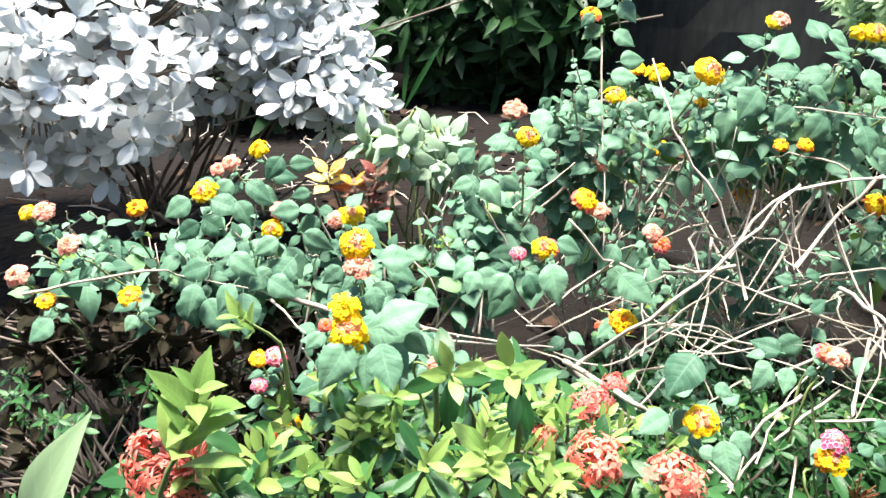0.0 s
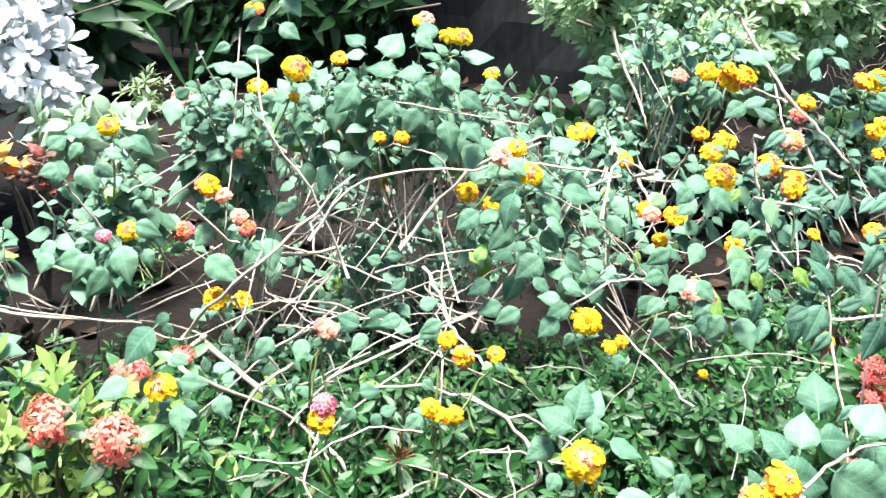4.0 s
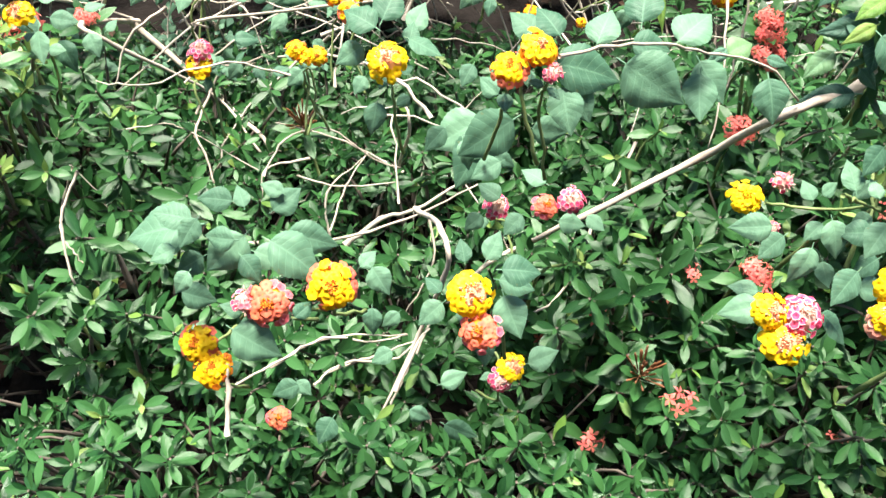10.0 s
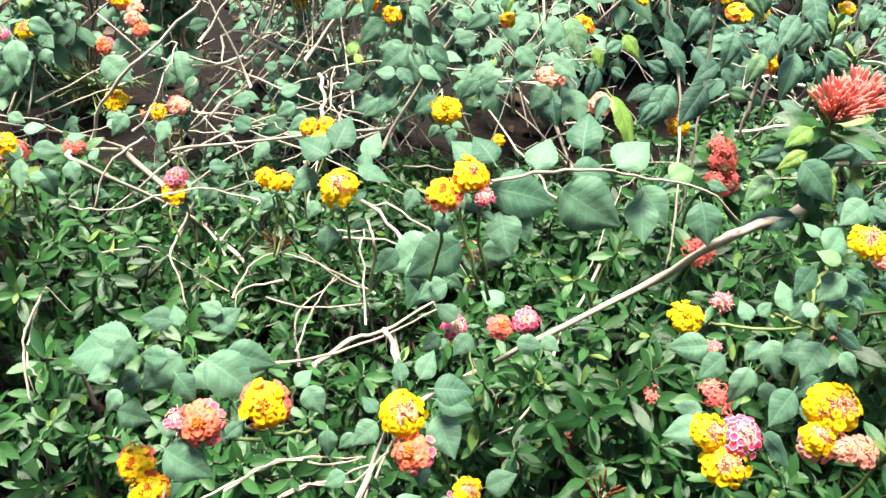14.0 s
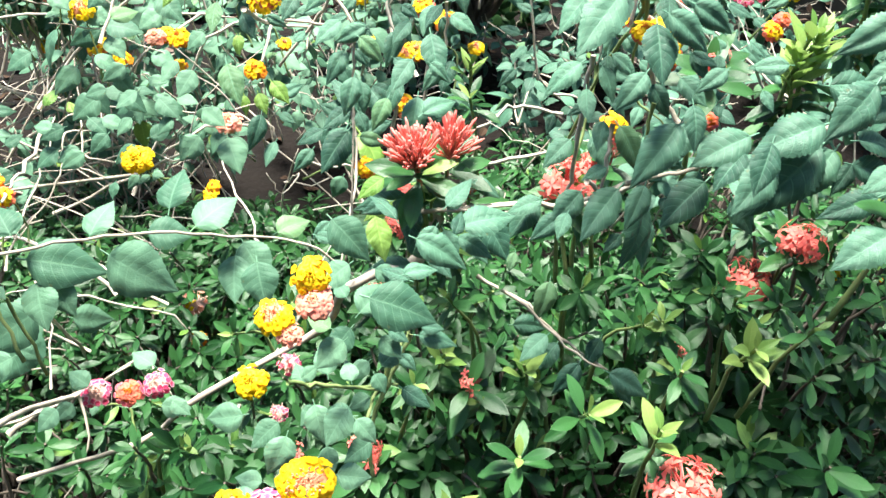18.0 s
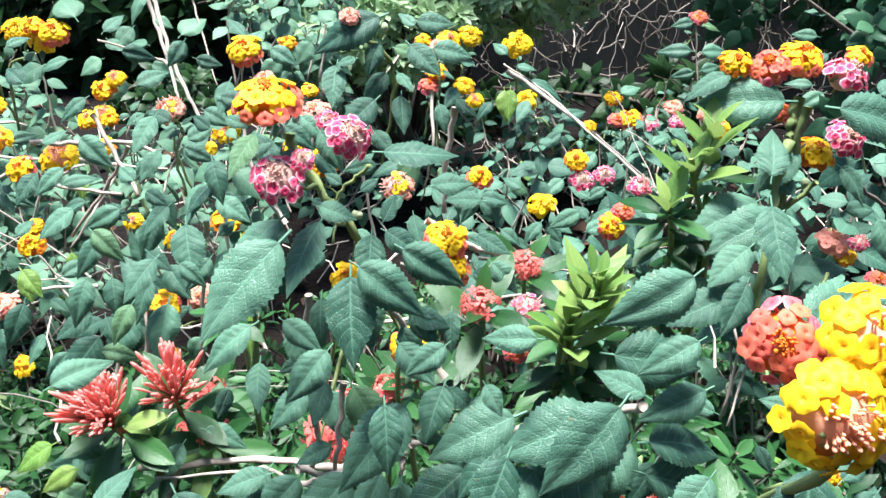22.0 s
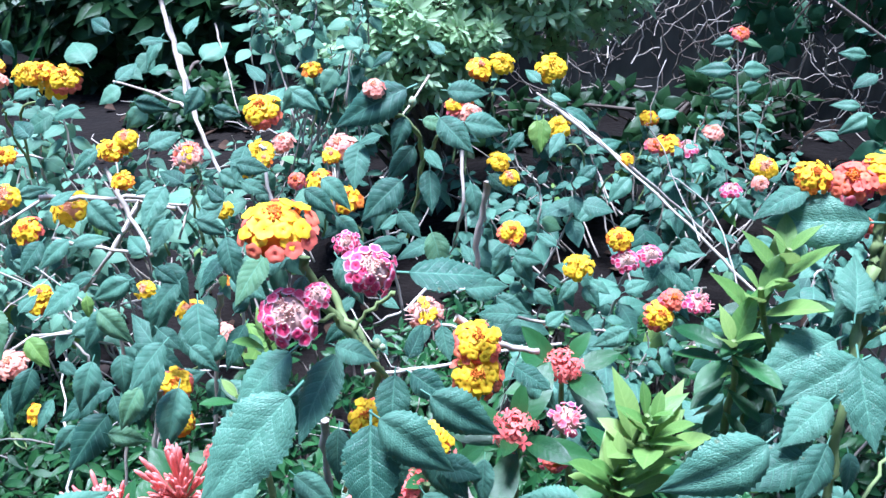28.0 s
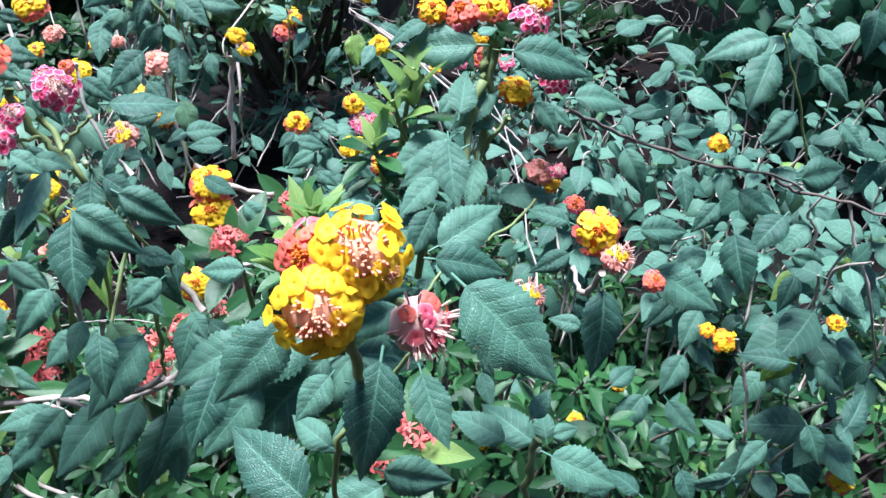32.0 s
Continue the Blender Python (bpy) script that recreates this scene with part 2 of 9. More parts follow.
M_SALMON = petal_material("salmon_petal", (0.80, 0.38, 0.25), (0.78, 0.26, 0.20), edge=(0.85, 0.5, 0.4))
M_MAGENTA = petal_material("magenta_petal", (0.75, 0.06, 0.16), (0.78, 0.12, 0.21), edge=(0.95, 0.86, 0.88))
M_PEACH = petal_material("peach_bud", (0.93, 0.52, 0.30), (0.90, 0.42, 0.24))
M_CREAM = petal_material("cream_tube", (0.78, 0.58, 0.45), (0.75, 0.45, 0.4))
M_IXRED = petal_material("ixora_red_petal", (0.82, 0.24, 0.18), (0.76, 0.13, 0.13), edge=(0.86, 0.36, 0.29))
M_IXPINK = petal_material("ixora_coral_petal", (0.80, 0.26, 0.18), (0.76, 0.17, 0.12), edge=(0.86, 0.45, 0.36))
M_IXBUD = petal_material("ixora_bud", (0.84, 0.27, 0.23), (0.86, 0.42, 0.35))
M_BROWN = petal_material("dried_flower", (0.28, 0.12, 0.05), (0.2, 0.09, 0.05))


# ---------------------------------------------------------------- mesh helpers
class Soup:
    """Gathers many copies of small templates into one mesh."""

    def __init__(self):
        self.v, self.f, self.uv, self.m, self.n = [], [], [], [], 0

    def add(self, template, m, slot=0):
        v, f, uv = template
        a = np.array(m)
        self.v.append(v @ a[:3, :3].T + a[:3, 3])
        self.f.append(f + self.n)
        self.uv.append(uv)
        self.m.append(np.full(len(f), slot))
        self.n += len(v)

    def mesh(self, name, materials, smooth=True):
        me = bpy.data.meshes.new(name)
        if not self.v:
            return me
        v, f, uv = np.concatenate(self.v), np.concatenate(self.f), np.concatenate(self.uv)
        me.vertices.add(len(v))
        me.vertices.foreach_set("co", v.ravel())
        me.loops.add(3 * len(f))
        me.loops.foreach_set("vertex_index", f.ravel().astype(np.int32))
        me.polygons.add(len(f))
        me.polygons.foreach_set("loop_start", np.arange(0, 3 * len(f), 3, dtype=np.int32))
        me.polygons.foreach_set("material_index", np.concatenate(self.m).astype(np.int32))
        me.polygons.foreach_set("use_smooth", np.full(len(f), smooth))
        layer = me.uv_layers.new(name="UVMap")
        layer.data.foreach_set("uv", uv[f.ravel()].ravel())
        for mat in materials:
            me.materials.append(mat)
        me.update(calc_edges=True)
        return me


def leaf_template(width, long=12, wide=6, fold=0.25, curl=0.25, ripple=0.0, teeth=0.0, shape="ovate", stalk=0.1, side=0.0, dome=0.95):
    """A leaf of length 1 along +y, with its upper face to +z and a short stalk."""
    v, uv = [], []
    for i in range(long + 1):
        s = i / long
        if shape == "ovate":
            w = width * (math.sin(math.pi * s ** 0.74) ** 0.85) * (1 - 0.42 * s ** 3)
        elif shape == "elliptic":
            w = width * math.sin(math.pi * min(1, s ** 0.95)) ** 0.8
        elif shape == "spoon":
            w = width * math.sin(math.pi * min(1, s ** 1.2)) ** 0.8
        elif shape == "blunt":
            w = width * math.sin(math.pi * min(1, s ** 1.35)) ** 0.55
        elif shape == "obovate":
            w = width * math.sin(math.pi * s ** 1.5) ** 0.8
        else:
            w = width * math.sin(math.pi * s ** 0.8) ** 1.1
        w = max(w, 0.004)
        for j in range(wide + 1):
            u = 2 * j / wide - 1
            edge = 1 + (teeth * (1 if i % 2 else -1) if abs(u) > 0.99 and 0 < i < long else 0)
            x = u * w * edge + side * s * s
            z = fold * (1.7 * abs(u) - dome * u * u) * w - curl * s * s * 0.5 + ripple * math.sin(s * 19 + (3 if u > 0 else 0)) * abs(u) * w
            v.append((x, stalk + s * (1 - stalk), z))
            uv.append((0.5 + u / 2, s))
    f = []
    for i in range(long):
        for j in range(wide):
            a = i * (wide + 1) + j
            b, c, d = a + 1, a + wide + 2, a + wide + 1
            f += [(a, b, c), (a, c, d)]
    n = len(v)
    r = 0.012
    v += [(-r, 0, 0), (r, 0, 0), (0, 0, -2 * r), (-r, stalk * 1.3, 0), (r, stalk * 1.3, 0), (0, stalk * 1.3, -2 * r)]
    uv += [(0.5, 0.0)] * 6
    f += [(n, n + 1, n + 4), (n, n + 4, n + 3), (n + 1, n + 2, n + 5), (n + 1, n + 5, n + 4), (n + 2, n, n + 3), (n + 2, n + 3, n + 5)]
    return np.array(v, float), np.array(f), np.array(uv, float)


def tube_template(points, radii, sides=6):
    """A round stem through points, as a template."""
    pts = [Vector(p) for p in points]
    v, f, uv = [], [], []
    ref = Vector((0.31, 0.52, 0.8))
    for i, p in enumerate(pts):
        d = (pts[min(i + 1, len(pts) - 1)] - pts[max(i - 1, 0)]).normalized()
        x = d.cross(ref)
        x = x.normalized() if x.length > 1e-4 else Vector((1, 0, 0))
        y = d.cross(x)
        for k in range(sides):
            a = 2 * math.pi * k / sides
            q = p + radii[i] * (math.cos(a) * x + math.sin(a) * y)
            v.append(tuple(q))
            uv.append((k / sides, i / max(1, len(pts) - 1)))
    for i in range(len(pts) - 1):
        for k in range(sides):
            a, b = i * sides + k, i * sides + (k + 1) % sides
            f += [(a, b, b + sides), (a, b + sides, a + sides)]
    for base in (0, (len(pts) - 1) * sides):
        f += [(base, base + k, base + k + 1) for k in range(1, sides - 1)]
    return np.array(v, float), np.array(f), np.array(uv, float)


def smooth_path(points, steps=6, wobble=0.0, rng=random):
    """A smooth line through a few points, slightly crooked."""
    p = [Vector(q) for q in points]
    p = [2 * p[0] - p[1]] + p + [2 * p[-1] - p[-2]]
    out = []
    for i in range(1, len(p) - 2):
        for k in range(steps):
            t = k / steps
            a, b, c, d = p[i - 1], p[i], p[i + 1], p[i + 2]
            q = 0.5 * (2 * b + (c - a) * t + (2 * a - 5 * b + 4 * c - d) * t * t + (3 * b - a - 3 * c + d) * t ** 3)
            if wobble and (i > 1 or k):
                q += Vector([rng.gauss(0, wobble) for _ in range(3)])
            out.append(q)
    return out + [p[-2]]


def place(base, along, up, size):
    """The pose of a template at base, its +y along, its +z near up."""
    y = Vector(along).normalized()
    x = y.cross(Vector(up))
    x = x.normalized() if x.length > 1e-4 else y.orthogonal().normalized()
    z = x.cross(y)
    m = Matrix((x, y, z)).transposed().to_4x4() @ Matrix.Diagonal((size, size, size, 1))
    m.translation = base
    return m


def part(name, data, parent, label="", kind=""):
    ob = new(name, data)
    ob.parent = parent
    if label or kind:
        tagged(ob, label=label, kind=kind)
    return ob


def thing(name, at, label, category, group="", kind=""):
    ob = new(name)
    ob.empty_display_size = 0.05
    ob.location = at
    return tagged(ob, label, category, group, kind)


def part_at(name, data, parent, m, label=""):
    """A part at the world pose m under an Empty that is only shifted."""
    ob = new(name, data)
    ob.parent = parent
    ob.matrix_parent_inverse = Matrix.Translation(-parent.location)
    ob.matrix_basis = m
    if label:
        tagged(ob, label=label)
    return ob


def jig(rng, s):
    return Vector((rng.gauss(0, s), rng.gauss(0, s), rng.gauss(0, s)))


def ground_z(x, y):
    k = max(0.0, min(1.0, (y - 0.75) / 0.9))
    j = max(0.0, min(1.0, (y - 0.5) / 0.5))
    return 0.12 * k * k * (3 - 2 * k) - 0.17 * (1 - j * j * (3 - 2 * j))


# ---------------------------------------------------------------- setting
def build_ground():
    xs = np.concatenate([[-400, -60, -12], np.arange(-3, 4.6, 0.07), [14, 60, 400]])
    ys = np.concatenate([[-400, -60, -12, -3], np.arange(-0.6, 3.9, 0.07), [14, 60, 400]])
    v, f, uv = [], [], []
    for y in ys:
        for x in xs:
            z = ground_z(x, y) + (0.012 * noise.noise((x * 6, y * 6, 0)) + 0.007 * noise.noise((x * 22, y * 22, 3)) if abs(x) < 8 and abs(y) < 8 else 0)
            v.append((x, y, z))
            uv.append((x, y))
    w = len(xs)
    for j in range(len(ys) - 1):
        for i in range(w - 1):
            a = j * w + i
            f += [(a, a + 1, a + w + 1), (a, a + w + 1, a + w)]
    s = Soup()
    s.add((np.array(v, float), np.array(f), np.array(uv, float)), Matrix())
    tagged(new("ground", s.mesh("ground", [M_SOIL_SHADED])), "bare brown garden soil with crumbs and fallen leaves, shade put into its dark colour", "ground", kind="structure")


build_ground()


def build_wall():
    a, b = Vector((-2.6, 4.15, 0)), Vector((4.2, 1.4, 0))
    d = (b - a).normalized()
    n = Vector((d.y, -d.x, 0))
    bm = bmesh.new()
    cols, rows, high = 60, 16, 2.4
    grid = [[bm.verts.new(a + (b - a) * (i / cols) + n * 0.02 * noise.noise((i * 0.5, j * 0.6, 1)) + Vector((0, 0, high * j / rows - 0.1))) for i in range(cols + 1)] for j in range(rows + 1)]
    back = [[bm.verts.new(a + (b - a) * k - n * 0.18 + Vector((0, 0, z))) for k in (0, 1)] for z in (-0.1, high - 0.1)]
    for j in range(rows):
        for i in range(cols):
            bm.faces.new((grid[j][i], grid[j][i + 1], grid[j + 1][i + 1], grid[j + 1][i]))
    bm.faces.new((back[0][0], back[1][0], back[1][1], back[0][1]))
    bm.faces.new((*grid[-1], back[1][1], back[1][0]))
    bm.faces.new([grid[j][0] for j in range(rows, -1, -1)] + [back[0][0], back[1][0]])
    bm.faces.new([grid[j][-1] for j in range(rows + 1)] + [back[1][1], back[0][1]])
    me = bpy.data.meshes.new("wall_back")
    bm.to_mesh(me)
    bm.free()
    me.materials.append(M_WALL)
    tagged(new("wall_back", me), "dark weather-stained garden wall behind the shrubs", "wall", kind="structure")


build_wall()


def build_front_wall():
    """An unseen wall added behind the camera to block low sky light from the front."""
    bm = bmesh.new()
    bmesh.ops.create_cube(bm, size=1.0, matrix=Matrix.Translation((0.6, -2.1, 1.5)) @ Matrix.Diagonal((9.0, 0.2, 3.4, 1)))
    bmesh.ops.bevel(bm, geom=bm.edges[:], offset=0.01, segments=1, affect="EDGES")
    me = bpy.data.meshes.new("wall_front")
    bm.to_mesh(me)
    bm.free()
    me.materials.append(M_WALL)
    tagged(new("wall_front", me), "unseen plain wall added behind the camera to block low sky light", "wall", kind="structure")


build_front_wall()

# ---------------------------------------------------------------- leaf shapes
LANTANA_T = [leaf_template(0.235 + 0.022 * (k % 3), 30, 8, 0.3 + 0.07 * k, 0.15 + 0.17 * k, 0.05, 0.05, "ovate", 0.13, 0.04 * (k - 2), 1.85) for k in range(5)]
LANTANA_LOW = [leaf_template(0.3, 6, 4, 0.4, 0.15 + 0.25 * k, 0.0, 0.0, "ovate", 0.12, 0.0, 1.75) for k in range(3)]
IXORA_T = [leaf_template(0.155 + 0.012 * k, 7, 4, 0.30, 0.05 + 0.18 * k, 0.0, 0.0, "spoon", 0.05) for k in range(4)]
IXORA_LOW = [leaf_template(0.16, 5, 2, 0.3, 0.1 + 0.2 * k, 0.0, 0.0, "spoon", 0.05) for k in range(2)]
SILVER_T = [leaf_template(0.205 + 0.015 * k, 7, 4, 0.2, 0.1 + 0.15 * k, 0.0, 0.0, "blunt", 0.1) for k in range(3)]
PALE_T = [leaf_template(0.14, 3, 2, 0.3, 0.1 + 0.2 * k, 0.0, 0.0, "obovate", 0.05) for k in range(2)]
DARK_T = [leaf_template(0.14, 6, 2, 0.3, 0.3 + 0.3 * k, 0.0, 0.0, "lance", 0.06) for k in range(2)]
DEAD_T = [leaf_template(0.3, 6, 4, 0.5 * (-1) ** k, 0.5 - 0.5 * k, 0.25, 0.0, "ovate", 0.1) for k in range(3)]


def shared(name, templates, material):
    out = []
    for t in templates:
        s = Soup()
        s.add(t, Matrix())
        out.append(s.mesh(name, [material]))
    return out


SAGE_T = [leaf_template(0.32 + 0.025 * (k % 3), 24, 6, 0.26 + 0.05 * k, 0.15 + 0.17 * k, 0.04, 0.025, "ovate", 0.13, 0.04 * (k - 2), 1.85) for k in range(5)]
SAGE_MESH = shared("sage_lantana_leaf", SAGE_T, M_LANTANA_SAGE)
LANTANA_MESH = shared("lantana_leaf", LANTANA_T, M_LANTANA)
OLD_MESH = shared("lantana_leaf_old", LANTANA_T[1:4], M_LANTANA_OLD)
IXORA_MESH = shared("ixora_leaf", IXORA_T, M_IXORA)
NEW_MESH = shared("ixora_leaf_new", [leaf_template(0.185, 8, 4, 0.35, 0.05 + 0.15 * k, 0.03, 0.0, "spoon" if k % 2 else "lance", 0.04) for k in range(4)], M_IXORA_NEW)
CROTON_MESH = [shared("croton_leaf", LANTANA_T[:3], m) for m in (M_CROTON, M_CROTON_ORANGE, M_CROTON_BROWN)]
SILVER_MESH = shared("silver_leaf", SILVER_T, M_SILVER)


# ---------------------------------------------------------------- plants
class Plant:
    """One bush: its Empty, its own leaves as parts, and the rest of its leaves and twigs joined."""

    def __init__(self, name, at, label, category, meshes, low, materials, most=300):
        self.at = Vector(at)
        self.ob = thing(name, at, label, category, {"lantana_bush": "lantana bushes in the bed", "ixora_bush": "ixora bushes in the bed"}.get(name, ""))
        self.meshes, self.low, self.materials, self.most, self.count = meshes, low, materials, most, 0
        self.rest, self.twigs, self.rng = Soup(), Soup(), random.Random(name + str(at))

    def leaf(self, base, along, up, size, hero=False, slot=0):
        m = place(base, along, up, size)
        if hero and self.count < self.most:
            part_at("leaf", self.rng.choice(self.meshes[slot]), self.ob, m)
            self.count += 1
        else:
            self.rest.add(self.rng.choice(self.low), m, slot)

    def stem(self, points, r0, r1, material, name="stem", own=True, steps=5, wobble=0.0008, sides=6):
        path = smooth_path(points, steps, wobble, self.rng)
        n = len(path) - 1
        t = tube_template(path, [(r0 + (r1 - r0) * i / n) * (1 + (0.22 if i % 5 == 0 else 0.0) + self.rng.uniform(-0.08, 0.08)) for i in range(n + 1)], sides)
        if own:
            s = Soup()
            s.add(t, Matrix.Translation(-self.at))
            part(name, s.mesh(name, [material]), self.ob)
        else:
            self.twigs.add(t, Matrix(), 0)
        return path

    def finish(self, twig_material, low_names="foliage"):
        shift = Matrix.Translation(-self.at)
        for soup, name, mats in ((self.rest, low_names, self.materials), (self.twigs, "twig_mass", [twig_material])):
            if soup.v:
                me = soup.mesh(name, mats)
                me.transform(shift)
                part(name, me, self.ob, kind="stuff")


LANTANA = []
IXORA = []


def lantana_bush(x, y, label):
    p = Plant("lantana_bush", (x, y, ground_z(x, y)), label, "shrub", [SAGE_MESH if x < 0.95 else LANTANA_MESH, OLD_MESH], LANTANA_LOW, [M_LANTANA_SAGE if x < 0.95 else M_LANTANA, M_LANTANA_OLD])
    LANTANA.append(p)
    rng = p.rng
    for k in range(3):
        a = rng.uniform(0, 6.28)
        top = p.at + Vector((math.cos(a) * rng.uniform(0.05, 0.2), math.sin(a) * rng.uniform(0.05, 0.16), rng.uniform(0.16, 0.3)))
        p.stem([p.at + jig(rng, 0.012), p.at * 0.6 + top * 0.4 + jig(rng, 0.02), top], 0.003, 0.0006, M_CANE, "cane")
    return p


def ixora_bush(x, y, label):
    p = Plant("ixora_bush", (x, y, ground_z(x, y)), label, "shrub", [IXORA_MESH, NEW_MESH], IXORA_LOW, [M_IXORA, M_IXORA_NEW])
    IXORA.append(p)
    return p


def nearest(plants, at):
    return min(plants, key=lambda p: (p.at.x - at[0]) ** 2 + 0.6 * (p.at.y - at[1]) ** 2)


def sprig(tip, normal, pairs=4, size=0.045, hero=False, length=0.2, plant=None, bare=0.02, down=None):
    """A lantana shoot that ends at tip: its stem bends back to its bush, with leaves in crossed pairs."""
    tip, normal = Vector(tip), Vector(normal).normalized()
    plant = plant or nearest(LANTANA, tip)
    rng = plant.rng
    root = Vector((plant.at.x, plant.at.y + 0.03, plant.at.z + 0.05))
    way = Vector(down).normalized() if down else (root - tip + jig(rng, 0.08)).normalized()
    pts = [tip, tip - normal * 0.03 * (size / 0.045), tip - normal * length * 0.25 + way * length * 0.2, tip - normal * length * 0.25 + way * length * 0.75]
    pts[2:] = [q + jig(rng, 0.008) for q in pts[2:]]
    r = 0.0006 + 0.012 * size
    path = plant.stem(pts, r * 0.8, r * 1.5, M_GREENSTEM if hero else M_CANE, own=hero)
    turn = rng.uniform(0, 3.14)
    along, node, k = 0.0, bare, 0
    for a, b in zip(path, path[1:]):
        seg = (b - a).length
        while node < along + seg and k < pairs:
            q = a + (b - a) * ((node - along) / seg)
            d = (a - b).normalized()
            x = d.orthogonal().normalized()
            y = d.cross(x)
            big = size * min(1.0, 0.5 + 0.25 * k) * rng.uniform(0.8, 1.15)
            for side in (0, math.pi):
                o = math.cos(turn + side) * x + math.sin(turn + side) * y
                go = o * 0.85 + d * (0.35 - 0.1 * k) + Vector((0, -0.18, -0.22 - 0.09 * k)) + jig(rng, 0.16)
                up = Vector((0, -0.55, 0.8)) + 0.3 * d + jig(rng, 0.2)
                old = 1 if rng.random() < 0.006 + 0.006 * k else 0
                plant.leaf(q, go, up, big, hero, old)
            turn += math.pi / 2 + rng.gauss(0, 0.25)
            k += 1
            node += size * rng.uniform(0.4, 0.62)
        along += seg


def clump(center, radii, count, size=0.045, pairs=4, face=(0, -0.45, 0.8), hero=False):
    """Many lantana shoots within an egg-shaped part of the foliage."""
    c = Vector(center)
    rng = nearest(LANTANA, c).rng
    for _ in range(count):
        d = jig(rng, 1).normalized() * rng.uniform(0.35, 1.0)
        tip = c + Vector((d.x * radii[0], d.y * radii[1], d.z * radii[2]))
        if tip.z < 0.08:
            continue
        sprig(tip, Vector(face) + d * 0.5 + jig(rng, 0.2), pairs, size * rng.uniform(0.75, 1.2), hero, rng.uniform(0.12, 0.24))


def leaf_at(x, y, z, dx, dy, dz, size, old=0, up=(0, -0.7, 0.71)):
    """One large lantana leaf on its own."""
    plant = nearest(LANTANA, (x, y))
    rng = plant.rng
    plant.count -= 1
    plant.leaf(Vector((x, y, z)), (dx, dy, dz), Vector(up) + jig(rng, 0.22), size, True, old)


def cane(*points, thick=0.004, thin=0.002, material=None, wobble=0.0007):
    """A bare woody cane through the points given, thick end first."""
    plant = nearest(LANTANA, points[len(points) // 2])
    plant.stem(points, thick * 1.08, thin * 1.08, material or M_CANE, "cane", True, 5, wobble, 7)


# ---------------------------------------------------------------- lantana flowers
def floret_template(lobes=5, bend=0.12, notch=0.2):
    """A small flat round-lobed flower of radius 1 on a thin tube that goes down 2.2."""
    v, uv, f = [(0, 0, -0.22)], [(0.5, 0.0)], []
    n = lobes * 3
    rings = ((0.2, -0.06), (0.6, 0.06), (1.0, -bend))
    for r, z in rings:
        for k in range(n):
            a = 2 * math.pi * k / n
            s = 1 - (notch * abs(math.cos(a * lobes / 2)) ** 4 if r == 1.0 else 0)
            v.append((r * s * math.cos(a), r * s * math.sin(a), z + 0.04 * math.sin(a * lobes) * r))
            uv.append((k / n, r))
    for k in range(n):
        b = (k + 1) % n
        f.append((0, 1 + k, 1 + b))
        for q in range(2):
            c, d = 1 + q * n, 1 + (q + 1) * n
            f += [(c + k, d + k, d + b), (c + k, d + b, c + b)]
    m = len(v)
    for z, r in ((-0.05, 0.2), (-2.2, 0.13)):
        for k in range(4):
            v.append((r * math.cos(k * 1.571), r * math.sin(k * 1.571), z))
            uv.append((0, 0.3))
    for k in range(4):
        b = (k + 1) % 4
        f += [(m + k, m + b, m + 4 + b), (m + k, m + 4 + b, m + 4 + k)]
    return np.array(v, float), np.array(f), np.array(uv, float)


def bud_template():
    """A small closed bud on a tube, height 1."""
    prof = [(0.0, 0.055), (0.55, 0.075), (0.74, 0.15), (0.9, 0.14), (1.0, 0.05)]
    v, f, uv = [], [], []
    for z, r in prof:
        for k in range(5):
            v.append((r * math.cos(k * 1.2566), r * math.sin(k * 1.2566), z))
            uv.append((k / 5, 0.3 + 0.6 * z))
    for i in range(len(prof) - 1):
        for k in range(5):
            a, b = i * 5 + k, i * 5 + (k + 1) % 5
            f += [(a, b, b + 5), (a, b + 5, a + 5)]
    t = (len(prof) - 1) * 5
    f += [(t, t + k, t + k + 1) for k in range(1, 4)]
    return np.array(v, float), np.array(f), np.array(uv, float)


FLORETS = [floret_template(5, 0.14, 0.14), floret_template(4, 0.2, 0.2), floret_template(5, -0.06, 0.16)]
BUD = bud_template()
BUD_BALL = tube_template([(0, 0, z) for z in (-1, -0.85, -0.5, 0, 0.5, 0.85, 1)], [0.12, 0.5, 0.85, 1.0, 0.85, 0.5, 0.1], 9)


def on_dome(polar, azimuth, r, flat=0.8):
    d = Vector((math.sin(polar) * math.cos(azimuth), math.sin(polar) * math.sin(azimuth), math.cos(polar)))
    return Vector((d.x * r, d.y * r, d.z * r * flat)), d


